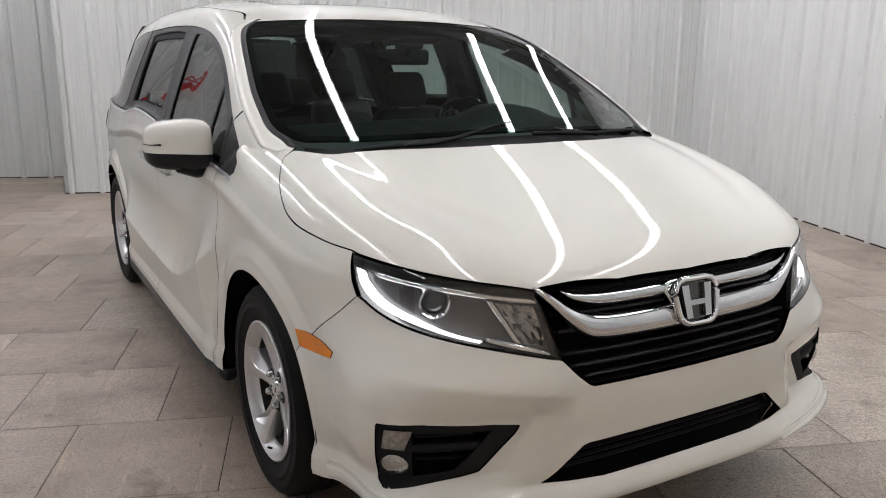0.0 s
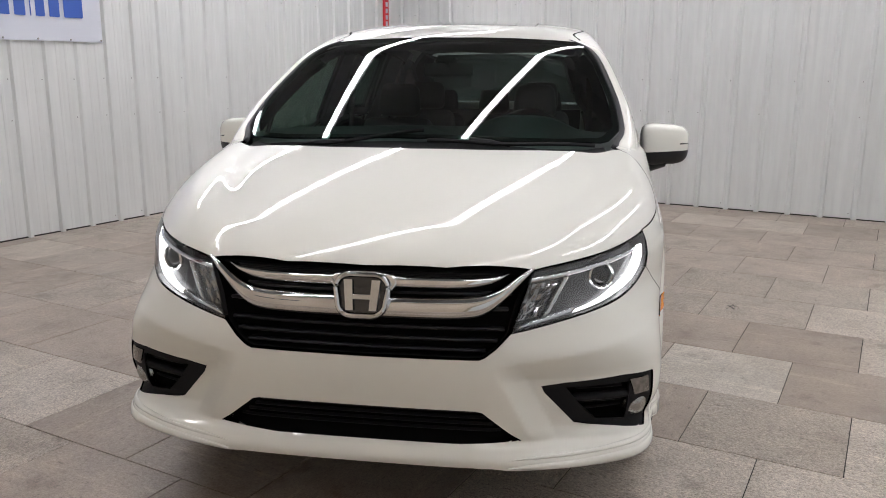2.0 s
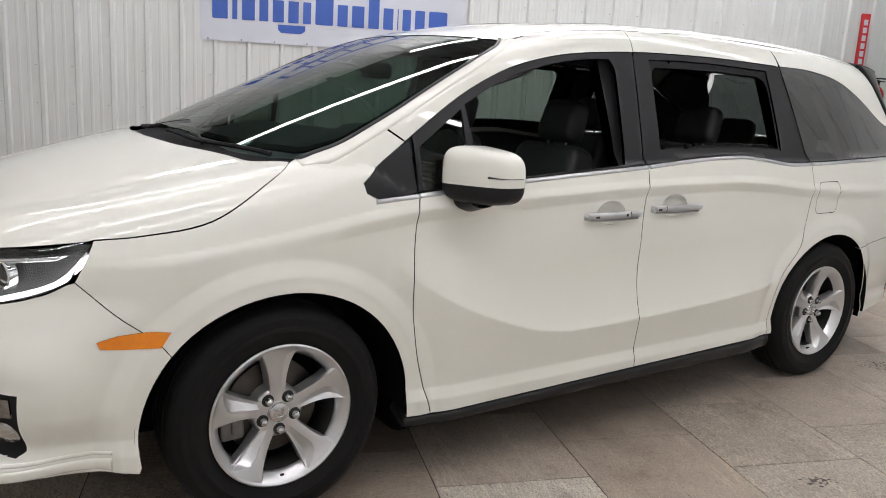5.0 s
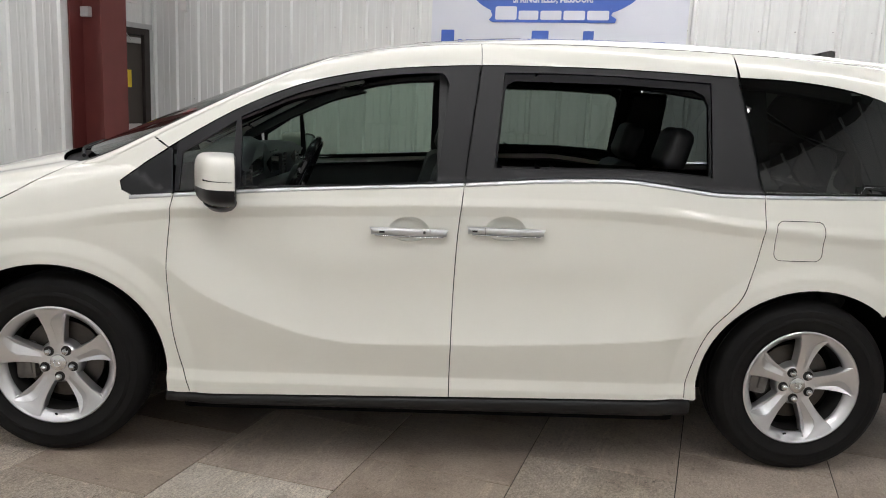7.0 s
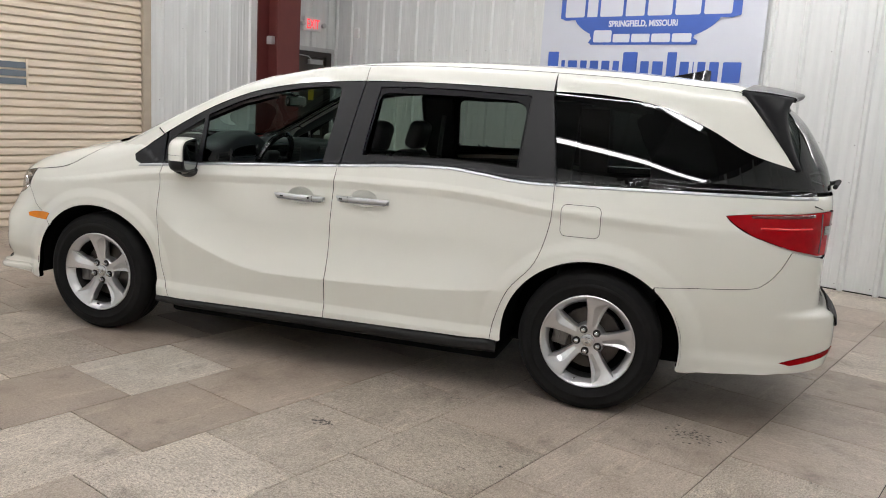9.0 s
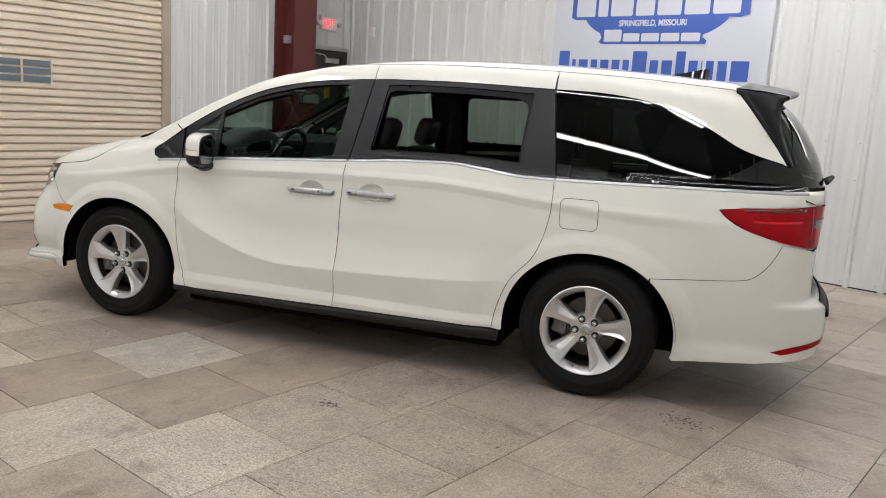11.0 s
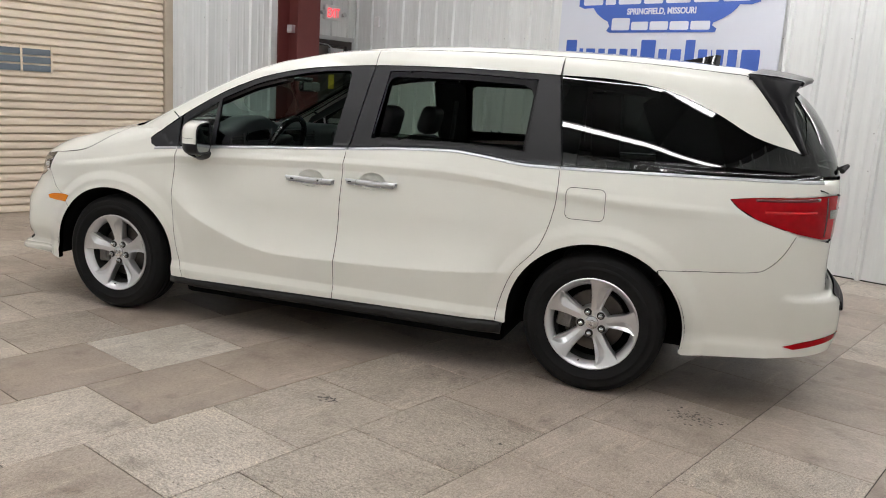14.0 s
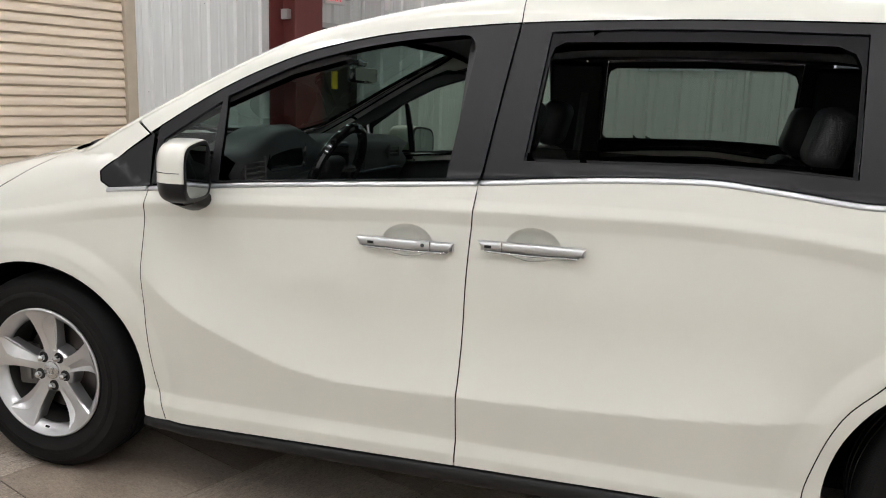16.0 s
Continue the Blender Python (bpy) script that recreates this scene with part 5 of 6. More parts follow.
def tile_material(name, tones, speckle, pitted=0.75):
    """Stone-look porcelain: each tile its own tone, clouds, speckle, pits and pale scratches."""
    m = bpy.data.materials.new(name)
    m.use_nodes = True
    nt = m.node_tree
    N, L = nt.nodes, nt.links
    b = N["Principled BSDF"]
    tc, oi = N.new("ShaderNodeTexCoord"), N.new("ShaderNodeObjectInfo")
    shift = N.new("ShaderNodeVectorMath")
    shift.operation = "MULTIPLY_ADD"
    shift.inputs[1].default_value = (1, 1, 1)
    sc = N.new("ShaderNodeVectorMath")
    sc.operation = "SCALE"
    sc.inputs[0].default_value = (37.0, 53.0, 11.0)
    L.new(oi.outputs["Random"], sc.inputs["Scale"])
    L.new(tc.outputs["Object"], shift.inputs[0])
    L.new(sc.outputs[0], shift.inputs[2])

    def noise_node(scale, detail, rough=0.6, stretch=None):
        n = N.new("ShaderNodeTexNoise")
        n.inputs["Scale"].default_value = scale
        n.inputs["Detail"].default_value = detail
        n.inputs["Roughness"].default_value = rough
        if stretch:
            mp = N.new("ShaderNodeMapping")
            mp.inputs["Scale"].default_value = stretch
            L.new(shift.outputs[0], mp.inputs["Vector"])
            L.new(mp.outputs[0], n.inputs["Vector"])
        else:
            L.new(shift.outputs[0], n.inputs["Vector"])
        return n.outputs["Fac"]

    def ramp(src, stops):
        r = N.new("ShaderNodeValToRGB")
        while len(r.color_ramp.elements) < len(stops):
            r.color_ramp.elements.new(0.5)
        for e, (p, c) in zip(r.color_ramp.elements, stops):
            e.position, e.color = p, (*c, 1)
        L.new(src, r.inputs[0])
        return r.outputs[0]

    def mix(kind, fac, a, c):
        x = N.new("ShaderNodeMix")
        x.data_type, x.blend_type = "RGBA", kind
        if isinstance(fac, float):
            x.inputs[0].default_value = fac
        else:
            L.new(fac, x.inputs[0])
        L.new(a, x.inputs[6])
        L.new(c, x.inputs[7])
        return x.outputs[2]

    n = len(tones)
    tone = ramp(oi.outputs["Random"], [(k / (n - 1), c) for k, c in enumerate(tones)])
    cloud = ramp(noise_node(2.6, 9, 0.66), [(0.30, (0.70, 0.67, 0.64)), (0.48, (0.97, 0.97, 0.96)), (0.56, (1.04, 1.04, 1.04)), (0.72, (1.20, 1.19, 1.17))])
    grain = ramp(noise_node(150, 5, 0.8), [(0.38, (0.52, 0.50, 0.48)), (0.47, (0.95, 0.95, 0.95)), (0.55, (1.05, 1.05, 1.05)), (0.64, (1.45, 1.45, 1.43))])
    chips = ramp(noise_node(64, 8, 0.85, (1.0, 1.6, 1)), [(0.38, (0.55, 0.53, 0.51)), (0.49, (0.98, 0.98, 0.98)), (0.62, (1.36, 1.36, 1.34))])
    pits = ramp(noise_node(21, 6, 0.75, (1.0, 2.3, 1)), [(0.33, (0.30, 0.27, 0.25)), (0.40, (1, 1, 1))])
    stain = ramp(noise_node(4.2, 4, 0.55), [(0.27, (0.50, 0.46, 0.43)), (0.38, (1, 1, 1))])
    veins = ramp(noise_node(1.7, 5, 0.55, (1.0, 11.0, 1)), [(0.60, (1, 1, 1)), (0.645, (1.25, 1.25, 1.22)), (0.68, (1, 1, 1))])
    col = mix("MULTIPLY", 1.0, tone, cloud)
    col = mix("MULTIPLY", speckle, col, grain)
    col = mix("MULTIPLY", speckle, col, chips)
    col = mix("MULTIPLY", pitted, col, pits)
    col = mix("MULTIPLY", 0.7, col, stain)
    col = mix("MULTIPLY", 0.85, col, veins)
    L.new(col, b.inputs["Base Color"])
    rr = N.new("ShaderNodeMapRange")
    rr.inputs["To Min"].default_value, rr.inputs["To Max"].default_value = 0.30, 0.50
    L.new(noise_node(9, 5), rr.inputs["Value"])
    L.new(rr.outputs[0], b.inputs["Roughness"])
    bu = N.new("ShaderNodeBump")
    bu.inputs["Strength"].default_value, bu.inputs["Distance"].default_value = 0.35, 0.0015
    L.new(noise_node(60, 6, 0.7), bu.inputs["Height"])
    L.new(bu.outputs[0], b.inputs["Normal"])
    return m


WALL_PAINT = wall_material("white_ribbed_steel", (0.705, 0.722, 0.714))
TILES = {
    "D": tile_material("dark_brown_porcelain", ((0.232, 0.184, 0.147), (0.266, 0.214, 0.172)), 0.55, 0.6),
    "B": tile_material("brown_stone_porcelain", ((0.325, 0.266, 0.216), (0.360, 0.298, 0.245)), 0.55, 0.6),
    "M": tile_material("warm_stone_porcelain", ((0.374, 0.312, 0.258), (0.412, 0.349, 0.294)), 0.65, 0.7),
    "G": tile_material("speckled_stone_porcelain", ((0.367, 0.316, 0.264), (0.412, 0.359, 0.305)), 1.0, 0.95),
    "L": tile_material("light_speckled_porcelain", ((0.452, 0.395, 0.337), (0.497, 0.441, 0.380)), 1.0, 0.95),
    "P": tile_material("pale_stone_porcelain", ((0.489, 0.447, 0.391), (0.520, 0.476, 0.418)), 0.8, 0.8),
}
GROUT = mat("dark_grout", (0.022, 0.019, 0.017), 0.9, var=0.3, scale=30)
CEIL_MAT = mat("grey_ceiling_deck", (0.12, 0.122, 0.12), 0.8, var=0.15, scale=2)
STRIP = mat("led_tube", (1, 1, 1), 0.5, emit=(1.0, 0.970, 0.980), strength=LAMP)
WHITE_METAL = mat("white_enamel", (0.75, 0.75, 0.74), 0.4)
ROLL = mat("cream_roll_door", (0.70, 0.60, 0.475), 0.42, var=0.06, scale=3, rvar=0.08)
ROLL_GUIDE = mat("beige_door_guide", (0.42, 0.36, 0.28), 0.5, var=0.2, scale=6)
OXIDE = mat("red_oxide_steel", (0.115, 0.025, 0.022), 0.5, var=0.2, scale=5, bump=0.1, bscale=40)
DOOR_BROWN = mat("dark_brown_door", (0.055, 0.047, 0.040), 0.45, var=0.1, scale=8)
FRAME_DARK = mat("dark_door_frame", (0.030, 0.024, 0.022), 0.5, var=0.1, scale=8)
GALV = mat("galvanised_trim", (0.52, 0.53, 0.53), 0.4, metal=0.4, var=0.08, scale=6)
BANNER = mat("white_vinyl_banner", (0.635, 0.66, 0.73), 0.38, var=0.02, scale=3)
BLUE = mat("blue_print", (0.045, 0.115, 0.46), 0.38, var=0.05, scale=10)
EXT_RED = mat("extinguisher_red", (0.50, 0.012, 0.014), 0.25, coat=0.6)
RED_PRINT = mat("red_print", (0.62, 0.03, 0.04), 0.45)
EXIT_RED = mat("lit_exit_letters", (0.8, 0.05, 0.06), 0.4, emit=(1.0, 0.04, 0.06), strength=1.8)
YELLOW = mat("yellow_label", (0.75, 0.56, 0.04), 0.5)
PANE = mat("grey_blue_pane", (0.13, 0.16, 0.19), 0.15, coat=0.5, var=0.15, scale=4)
SCREW = mat("dull_screw", (0.30, 0.30, 0.29), 0.5, metal=0.6)


def placed(ob, label, category, group="", kind="structure", m=None):
    ob.matrix_basis = ROOM @ (m or Matrix.Identity(4))
    return tagged(ob, label, category, group, kind)


# floor bed under the tiles
bm = bmesh.new()
box(bm, U0, NOOK_U + 0.05, V0 - 0.05, V1 + 0.05, -0.12, -0.0035)
box(bm, ALC_U - 0.05, U0, V0 - 0.05, ALC_V + 0.05, -0.12, -0.0035)
floor = placed(part("floor", bm, GROUT, None), "grey-brown stone-look tiles in running bond", "floor")


def ribbed(name, a, b, z0=0.0, h=CEIL, phase=0.0, material=WALL_PAINT, label="white ribbed steel wall panels"):
    """A wall of ribbed steel sheet from a to b (room on its left), on a plain backing with thickness."""
    a, b = Vector(a), Vector(b)
    d = (b - a).normalized()
    n = Vector((-d.y, d.x))
    L = (b - a).length
    prof = [(0.0, 0.0)]
    s = phase - 0.31
    while s < L:
        for ds, dep in ((0.0, 0.0), (0.016, 0.028), (0.046, 0.028), (0.062, 0.0), (0.128, 0.0), (0.134, 0.003), (0.154, 0.003), (0.160, 0.0), (0.212, 0.0), (0.218, 0.003), (0.238, 0.003), (0.244, 0.0)):
            if 0 < s + ds < L:
                prof.append((s + ds, dep))
        s += 0.31
    prof.append((L, 0.0))
    bm = bmesh.new()
    lo = [bm.verts.new((*(a + d * q + n * dp), z0)) for q, dp in prof]
    hi = [bm.verts.new((*(a + d * q + n * dp), h)) for q, dp in prof]
    for i in range(len(prof) - 1):
        bm.faces.new((lo[i], lo[i + 1], hi[i + 1], hi[i]))
    bk = [bm.verts.new((*(q - n * 0.12), z)) for q in (a, b) for z in (z0, h)]
    bm.faces.new((bk[0], bk[1], bk[3], bk[2]))
    bm.faces.new((bk[0], lo[0], hi[0], bk[1]))
    bm.faces.new((lo[-1], bk[2], bk[3], hi[-1]))
    ob = placed(part(name, bm, material, None), label, "wall")
    # rows of screws beside the ribs
    bm = bmesh.new()
    rng = random.Random(len(name) * 7)
    for z in (0.06, 1.02, 1.36, 2.20):
        s = phase
        while s < L:
            if z > z0 and rng.random() < 0.7 and 0.05 < s + 0.09 < L - 0.05:
                q = a + d * (s + 0.085) + n * 0.001
                m = Matrix.Translation((q.x, q.y, z + rng.uniform(-0.004, 0.004))) @ Vector((n.x, n.y, 0)).to_track_quat("Z", "Y").to_matrix().to_4x4()
                bmesh.ops.create_cone(bm, cap_ends=True, segments=6, radius1=0.0065, radius2=0.004, depth=0.006, matrix=m)
            s += 0.31
    sc = part("screw_row", bm, SCREW, ob, "small dull screws")
    return ob


ribbed("wall_banner", (ALC_U, wall_v(ALC_U)), (NOOK_U, V0), phase=(0.20 - ALC_U) % 0.31)
ribbed("wall_nook", (NOOK_U, V0), (NOOK_U, COL_V), z0=2.20, phase=0.12)
ribbed("wall_front", (U1, COL_V), (U1, -1.37), phase=0.10)
ribbed("wall_above_door", (U1, -1.37), (U1, 2.45), z0=3.2, phase=0.1)
ribbed("wall_beside_door", (U1, 2.45), (U1, V1), phase=0.1)
ribbed("wall_side", (U1, V1), (U0, V1), phase=0.2)
ribbed("wall_back", (U0, V1), (U0, ALC_V), phase=0.18)
ribbed("wall_jamb", (U0, ALC_V), (ALC_U, ALC_V), phase=0.2)
ribbed("wall_alcove", (ALC_U, ALC_V), (ALC_U, wall_v(ALC_U)), phase=0.15)
bm = bmesh.new()
box(bm, U1 + 0.001, NOOK_U, COL_V, COL_V + 0.1, 0, CEIL)
placed(part("wall_return", bm, WALL_PAINT, None), "white return wall beside the steel column", "wall")

# dark dust line at the walls' feet
for nm, a, b in (("trim_banner", (ALC_U, wall_v(ALC_U)), (NOOK_U, V0)), ("trim_side", (U1, V1), (U0, V1)), ("trim_back", (U0, V1), (U0, ALC_V)), ("trim_alcove", (ALC_U, ALC_V), (ALC_U, wall_v(ALC_U)))):
    a, b = Vector(a), Vector(b)
    d = (b - a).normalized()
    n = Vector((-d.y, d.x))
    bm = bmesh.new()
    vs = [bm.verts.new((*p, z)) for p, z in ((a + n * 0.001, 0.001), (b + n * 0.001, 0.001), (b + n * 0.012, 0.001), (a + n * 0.012, 0.001), (a + n * 0.003, 0.012), (b + n * 0.003, 0.012))]
    bm.faces.new((vs[3], vs[2], vs[5], vs[4]))
    placed(part(nm, bm, GROUT, None), "dark sealant line at the wall's foot", "trim")

# ceiling with steel purlins, and the long strip lights
bm = bmesh.new()
box(bm, ALC_U - 0.1, NOOK_U + 0.1, V0 - 0.1, V1 + 0.1, CEIL, CEIL + 0.1)
for i in range(8):
    u = -6.3 + 1.5 * i
    box(bm, u, u + 0.06, V0, V1, CEIL - 0.16, CEIL - 0.002)
placed(part("ceiling", bm, CEIL_MAT, None), "grey metal deck ceiling with purlins", "ceiling")
for v, u0, u1 in ((-3.85, -5.8, 0.3), (-2.02, -4.6, 4.4), (-0.06, -4.6, 4.4), (1.92, -3.6, 4.4), (3.12, -4.6, 4.4)):
    lightbar = new("strip_light")
    placed(lightbar, "long white LED strip light hung under the ceiling", "strip light", "ceiling strip lights", "", Matrix.Translation((0, v, 3.80)))
    bm = bmesh.new()
    box(bm, u0, u1, -0.035, 0.035, -0.02, 0.02, 0.008)
    part("tube", bm, STRIP, lightbar, "glowing white tube")
    bm = bmesh.new()
    box(bm, u0 - 0.02, u1 + 0.02, -0.05, 0.05, 0.021, 0.042)
    part("channel", bm, WHITE_METAL, lightbar)
    for u in (u0 + 0.5, 0.5 * (u0 + u1), u1 - 0.5):
        bm = bmesh.new()
        tube(bm, [(u, 0, 0.04), (u, 0, 0.20)], 0.006, 6)
        part("hanger", bm, GALV, lightbar)

# ---- roll-up door in the front wall ----
roll = new("roll_up_door")
placed(roll, "closed cream roll-up shutter with a small window", "roll-up door")
bm = bmesh.new()
pitch, z, prof = 0.0815, 0.0, []
while z < 3.16:
    prof += [(z, 0.016), (z + 0.0045, 0.014), (z + 0.006, -0.016), (z + 0.012, -0.023), (z + 0.040, -0.021), (z + 0.062, -0.013), (z + 0.074, -0.002), (z + 0.0795, 0.014)]
    z += pitch
lo = [bm.verts.new((U1 + 0.03 + dp, -1.28, zz)) for zz, dp in prof]
hi = [bm.verts.new((U1 + 0.03 + dp, 2.38, zz)) for zz, dp in prof]
for i in range(len(prof) - 1):
    bm.faces.new((lo[i], hi[i], hi[i + 1], lo[i + 1]))
part("curtain", bm, ROLL, roll, "cream interlocking slats")
for v0, v1 in ((-1.37, -1.27), (2.37, 2.45)):
    bm = bmesh.new()
    box(bm, U1 - 0.035, U1 + 0.06, v0, v1, 0, 3.2, 0.006)
    part("guide", bm, ROLL_GUIDE, roll, "scuffed beige side guide")
bm = bmesh.new()
box(bm, U1 - 0.30, U1 + 0.05, -1.37, 2.45, 3.12, 3.45, 0.04)
part("hood", bm, ROLL_GUIDE, roll)
for i, (v0, v1) in enumerate(((0.02, 0.297), (0.322, 0.60))):
    for k in range(3):
        bm = bmesh.new()
        z0 = 1.437 + k * pitch
        box(bm, U1 - 0.002, U1 + 0.003, v0, v1, z0 + 0.008, z0 + 0.070)
        part("pane", bm, PANE, roll, "grey-blue clear slat pane")
bm = bmesh.new()
box(bm, U1 - 0.004, U1 + 0.01, -0.002, 0.018, 1.42, 1.70)
box(bm, U1 - 0.004, U1 + 0.01, 0.299, 0.320, 1.42, 1.70)
part("pane_stile", bm, ROLL, roll)

# ---- steel column, exit door and sign in the nook ----
bm = bmesh.new()
box(bm, 4.54, 4.562, -3.235, -2.875, 0, CEIL)
box(bm, 4.925, 4.947, -3.235, -2.875, 0, CEIL)
box(bm, 4.562, 4.925, -3.062, -3.048, 0, CEIL)
col = placed(part("steel_column", bm, OXIDE, None), "dark red oxide steel column by the front wall", "column", kind="structure")
bm = bmesh.new()
box(bm, 4.80, 4.90, -3.047, -2.99, 2.14, 2.24, 0.004)
placed(part("junction_box", bm, GALV, None), "small grey junction box on the steel column", "junction box", kind="")

door = new("door_exit")
placed(door, "closed dark brown steel exit door with panic bar", "door")
bm = bmesh.new()
box(bm, NOOK_U + 0.01, NOOK_U + 0.05, -4.32, -3.40, 0.005, 2.06, 0.003)
part("leaf", bm, DOOR_BROWN, door)
for v0, v1, z0, z1 in ((-4.42, -4.325, 0, 2.14), (-3.395, -3.27, 0, 2.14), (-4.325, -3.395, 2.066, 2.14)):
    bm = bmesh.new()
    box(bm, NOOK_U - 0.03, NOOK_U + 0.06, v0, v1, z0, z1, 0.004)
    part("frame", bm, FRAME_DARK, door)
bm = bmesh.new()
box(bm, NOOK_U - 0.03, NOOK_U + 0.01, -4.25, -3.48, 0.97, 1.04, 0.008)
part("panic_bar", bm, GALV, door)
bm = bmesh.new()
box(bm, NOOK_U - 0.045, NOOK_U + 0.01, -4.25, -4.0, 1.965, 2.03, 0.006)
part("closer_body", bm, GALV, door, "grey door closer")
bm = bmesh.new()
tube(bm, [(NOOK_U - 0.03, -4.10, 1.99), (NOOK_U - 0.16, -3.85, 2.06), (NOOK_U - 0.03, -3.72, 2.085)], 0.008, 6)
part("closer_arm", bm, GALV, door)
bm = bmesh.new()
box(bm, NOOK_U + 0.006, NOOK_U + 0.0095, -4.13, -4.03, 1.46, 1.66)
part("yellow_notice", bm, YELLOW, door, "yellow notice on the door")
bm = bmesh.new()
box(bm, NOOK_U - 0.012, NOOK_U + 0.0, V0, COL_V, 2.142, 2.20, 0.004)
box(bm, NOOK_U - 0.03, NOOK_U + 0.05, V0 + 0.001, -4.422, 0, 2.14, 0.004)
box(bm, NOOK_U - 0.0, NOOK_U + 0.05, -3.268, COL_V, 0, 2.14, 0.004)
placed(part("trim_nook", bm, GALV, None), "pale metal head trim over the exit door", "trim")


def text_mesh(name, body, size, material, parent, m, depth=0.004, align="CENTER", xscale=1.0, label="", bold=0.0):
    cu = bpy.data.curves.new(name, "FONT")
    cu.body, cu.size, cu.extrude, cu.align_x, cu.offset = body, size, depth / 2, align, bold
    tmp = bpy.data.objects.new(name, cu)
    scene.collection.objects.link(tmp)
    bpy.context.view_layer.update()
    me = bpy.data.meshes.new_from_object(tmp.evaluated_get(bpy.context.evaluated_depsgraph_get()))
    bpy.data.objects.remove(tmp)
    me.transform(m @ Matrix.Diagonal((xscale, 1, 1, 1)))
    me.materials.clear()
    me.materials.append(material)
    ob = new(name, me)
    ob.parent = parent
    if label:
        tagged(ob, label)
    return ob


# exit sign with two small lamp heads
sign = new("exit_sign")
placed(sign, "lit red and white exit sign over the door", "exit sign", kind="")
bm = bmesh.new()
box(bm, NOOK_U - 0.055, NOOK_U - 0.006, -4.18, -3.87, 2.41, 2.61, 0.006)
part("case", bm, WHITE_METAL, sign)
face_nook = Matrix(((0, 0, -1, NOOK_U - 0.056), (-1, 0, 0, -4.025), (0, 1, 0, 2.445), (0, 0, 0, 1)))
text_mesh("exit_letters", "EXIT", 0.185, EXIT_RED, sign, face_nook, xscale=0.62)
for v in (-3.83, -4.22):
    bm = bmesh.new()
    bmesh.ops.create_cone(bm, cap_ends=True, segments=16, radius1=0.035, radius2=0.025, depth=0.06, matrix=Matrix.Translation((NOOK_U - 0.05, v, 2.50)) @ Matrix.Rotation(radians(100), 4, "Y"))
    part("lamp_head", bm, GALV, sign, smooth=True)
bm = bmesh.new()
box(bm, 4.70, 4.78, wall_v(4.74), wall_v(4.74) + 0.045, 2.36, 2.50, 0.01)
placed(part("alarm_box", bm, WHITE_METAL, None), "small white alarm box on the ribbed wall", "alarm box", kind="")

# ---- banner on the ribbed wall ----
ban = new("banner")
placed(ban, "white vinyl banner with blue lettering shapes", "banner", kind="", m=ON_WALL)
VB = 0.032
bm = bmesh.new()
nx = 40
rows = []
for j, z in enumerate((1.683, 2.15, 2.65, 3.12)):
    rows.append([bm.verts.new((-0.955 + 2.57 * i / nx, VB + 0.003 * math.sin(i * 0.9) * (0.4 if j in (0, 3) else 1), z)) for i in range(nx + 1)])
for a, b in zip(rows, rows[1:]):
    for i in range(nx):
        bm.faces.new((a[i + 1], a[i], b[i], b[i + 1]))
ret = bmesh.ops.extrude_face_region(bm, geom=list(bm.faces))
bmesh.ops.translate(bm, vec=(0, -0.003, 0), verts=[v for v in ret["geom"] if isinstance(v, bmesh.types.BMVert)])
bmesh.ops.recalc_face_normals(bm, faces=bm.faces)
part("sheet", bm, BANNER, ban, smooth=True)
VF = VB + 0.0065


def plate(name, outline, material, v, label=""):
    """A flat printed shape on the banner, from (u, z)."""
    bm = bmesh.new()
    fs = bm.faces.new([bm.verts.new((u, v, z)) for u, z in outline])
    bm.normal_update()
    if fs.normal.y < 0:
        fs.normal_flip()
    ret = bmesh.ops.extrude_face_region(bm, geom=[fs])
    bmesh.ops.translate(bm, vec=(0, 0.0015, 0), verts=[q for q in ret["geom"] if isinstance(q, bmesh.types.BMVert)])
    bmesh.ops.recalc_face_normals(bm, faces=bm.faces)
    return part(name, bm, material, ban, label)


cu, cz = 0.335, 2.60
oval = [(cu + 0.86 * math.cos(t), cz + (0.33 if math.sin(t) < 0 else 0.30) * math.sin(t)) for t in np.linspace(0, 2 * math.pi, 60, endpoint=False)]
plate("oval_field", oval, BLUE, VF, "blue oval field")


def letter_bars(u0, u1, z0, z1, widths, material, v, tall=()):
    """A row of plain bars, one for each letter of a name, with blunt feet."""
    gapw = (u0 - u1) * 0.018
    total = sum(widths)
    u = u0
    for i, w in enumerate(widths):
        wd = (u0 - u1) * w / total - gapw
        top = z1 if (i in tall or not tall) else z0 + (z1 - z0) * 0.68
        c = 0.05 * wd
        plate("bar", [(u - c, z0), (u - wd + c, z0), (u - wd, z0 + c), (u - wd, top - c), (u - wd + c, top), (u - c, top), (u, top - c), (u, z0 + c)], material, v)
        u -= wd + gapw


# upper name plate: white bars on a blue block, the lower plate, and the line of blue bars beneath
plate("name_field", [(1.37, 2.555), (1.30, 2.528), (0.9, 2.545), (0.33, 2.53), (-0.25, 2.542), (-0.62, 2.525), (-0.71, 2.55), (-0.71, 2.86), (1.37, 2.86)], BLUE, VF + 0.001)
letter_bars(1.31, -0.65, 2.562, 2.82, (1.05, 0.6, 1.15, 0.95, 1.15, 1.15, 1.2), BANNER, VF + 0.0025)
plate("lower_field", [(0.99, 2.285), (0.955, 2.33), (0.975, 2.37), (0.95, 2.425), (0.90, 2.435), (0.33, 2.42), (-0.20, 2.415), (-0.24, 2.40), (-0.25, 2.36), (-0.24, 2.33), (-0.29, 2.30), (-0.28, 2.262), (0.95, 2.262)], BLUE, VF + 0.001)
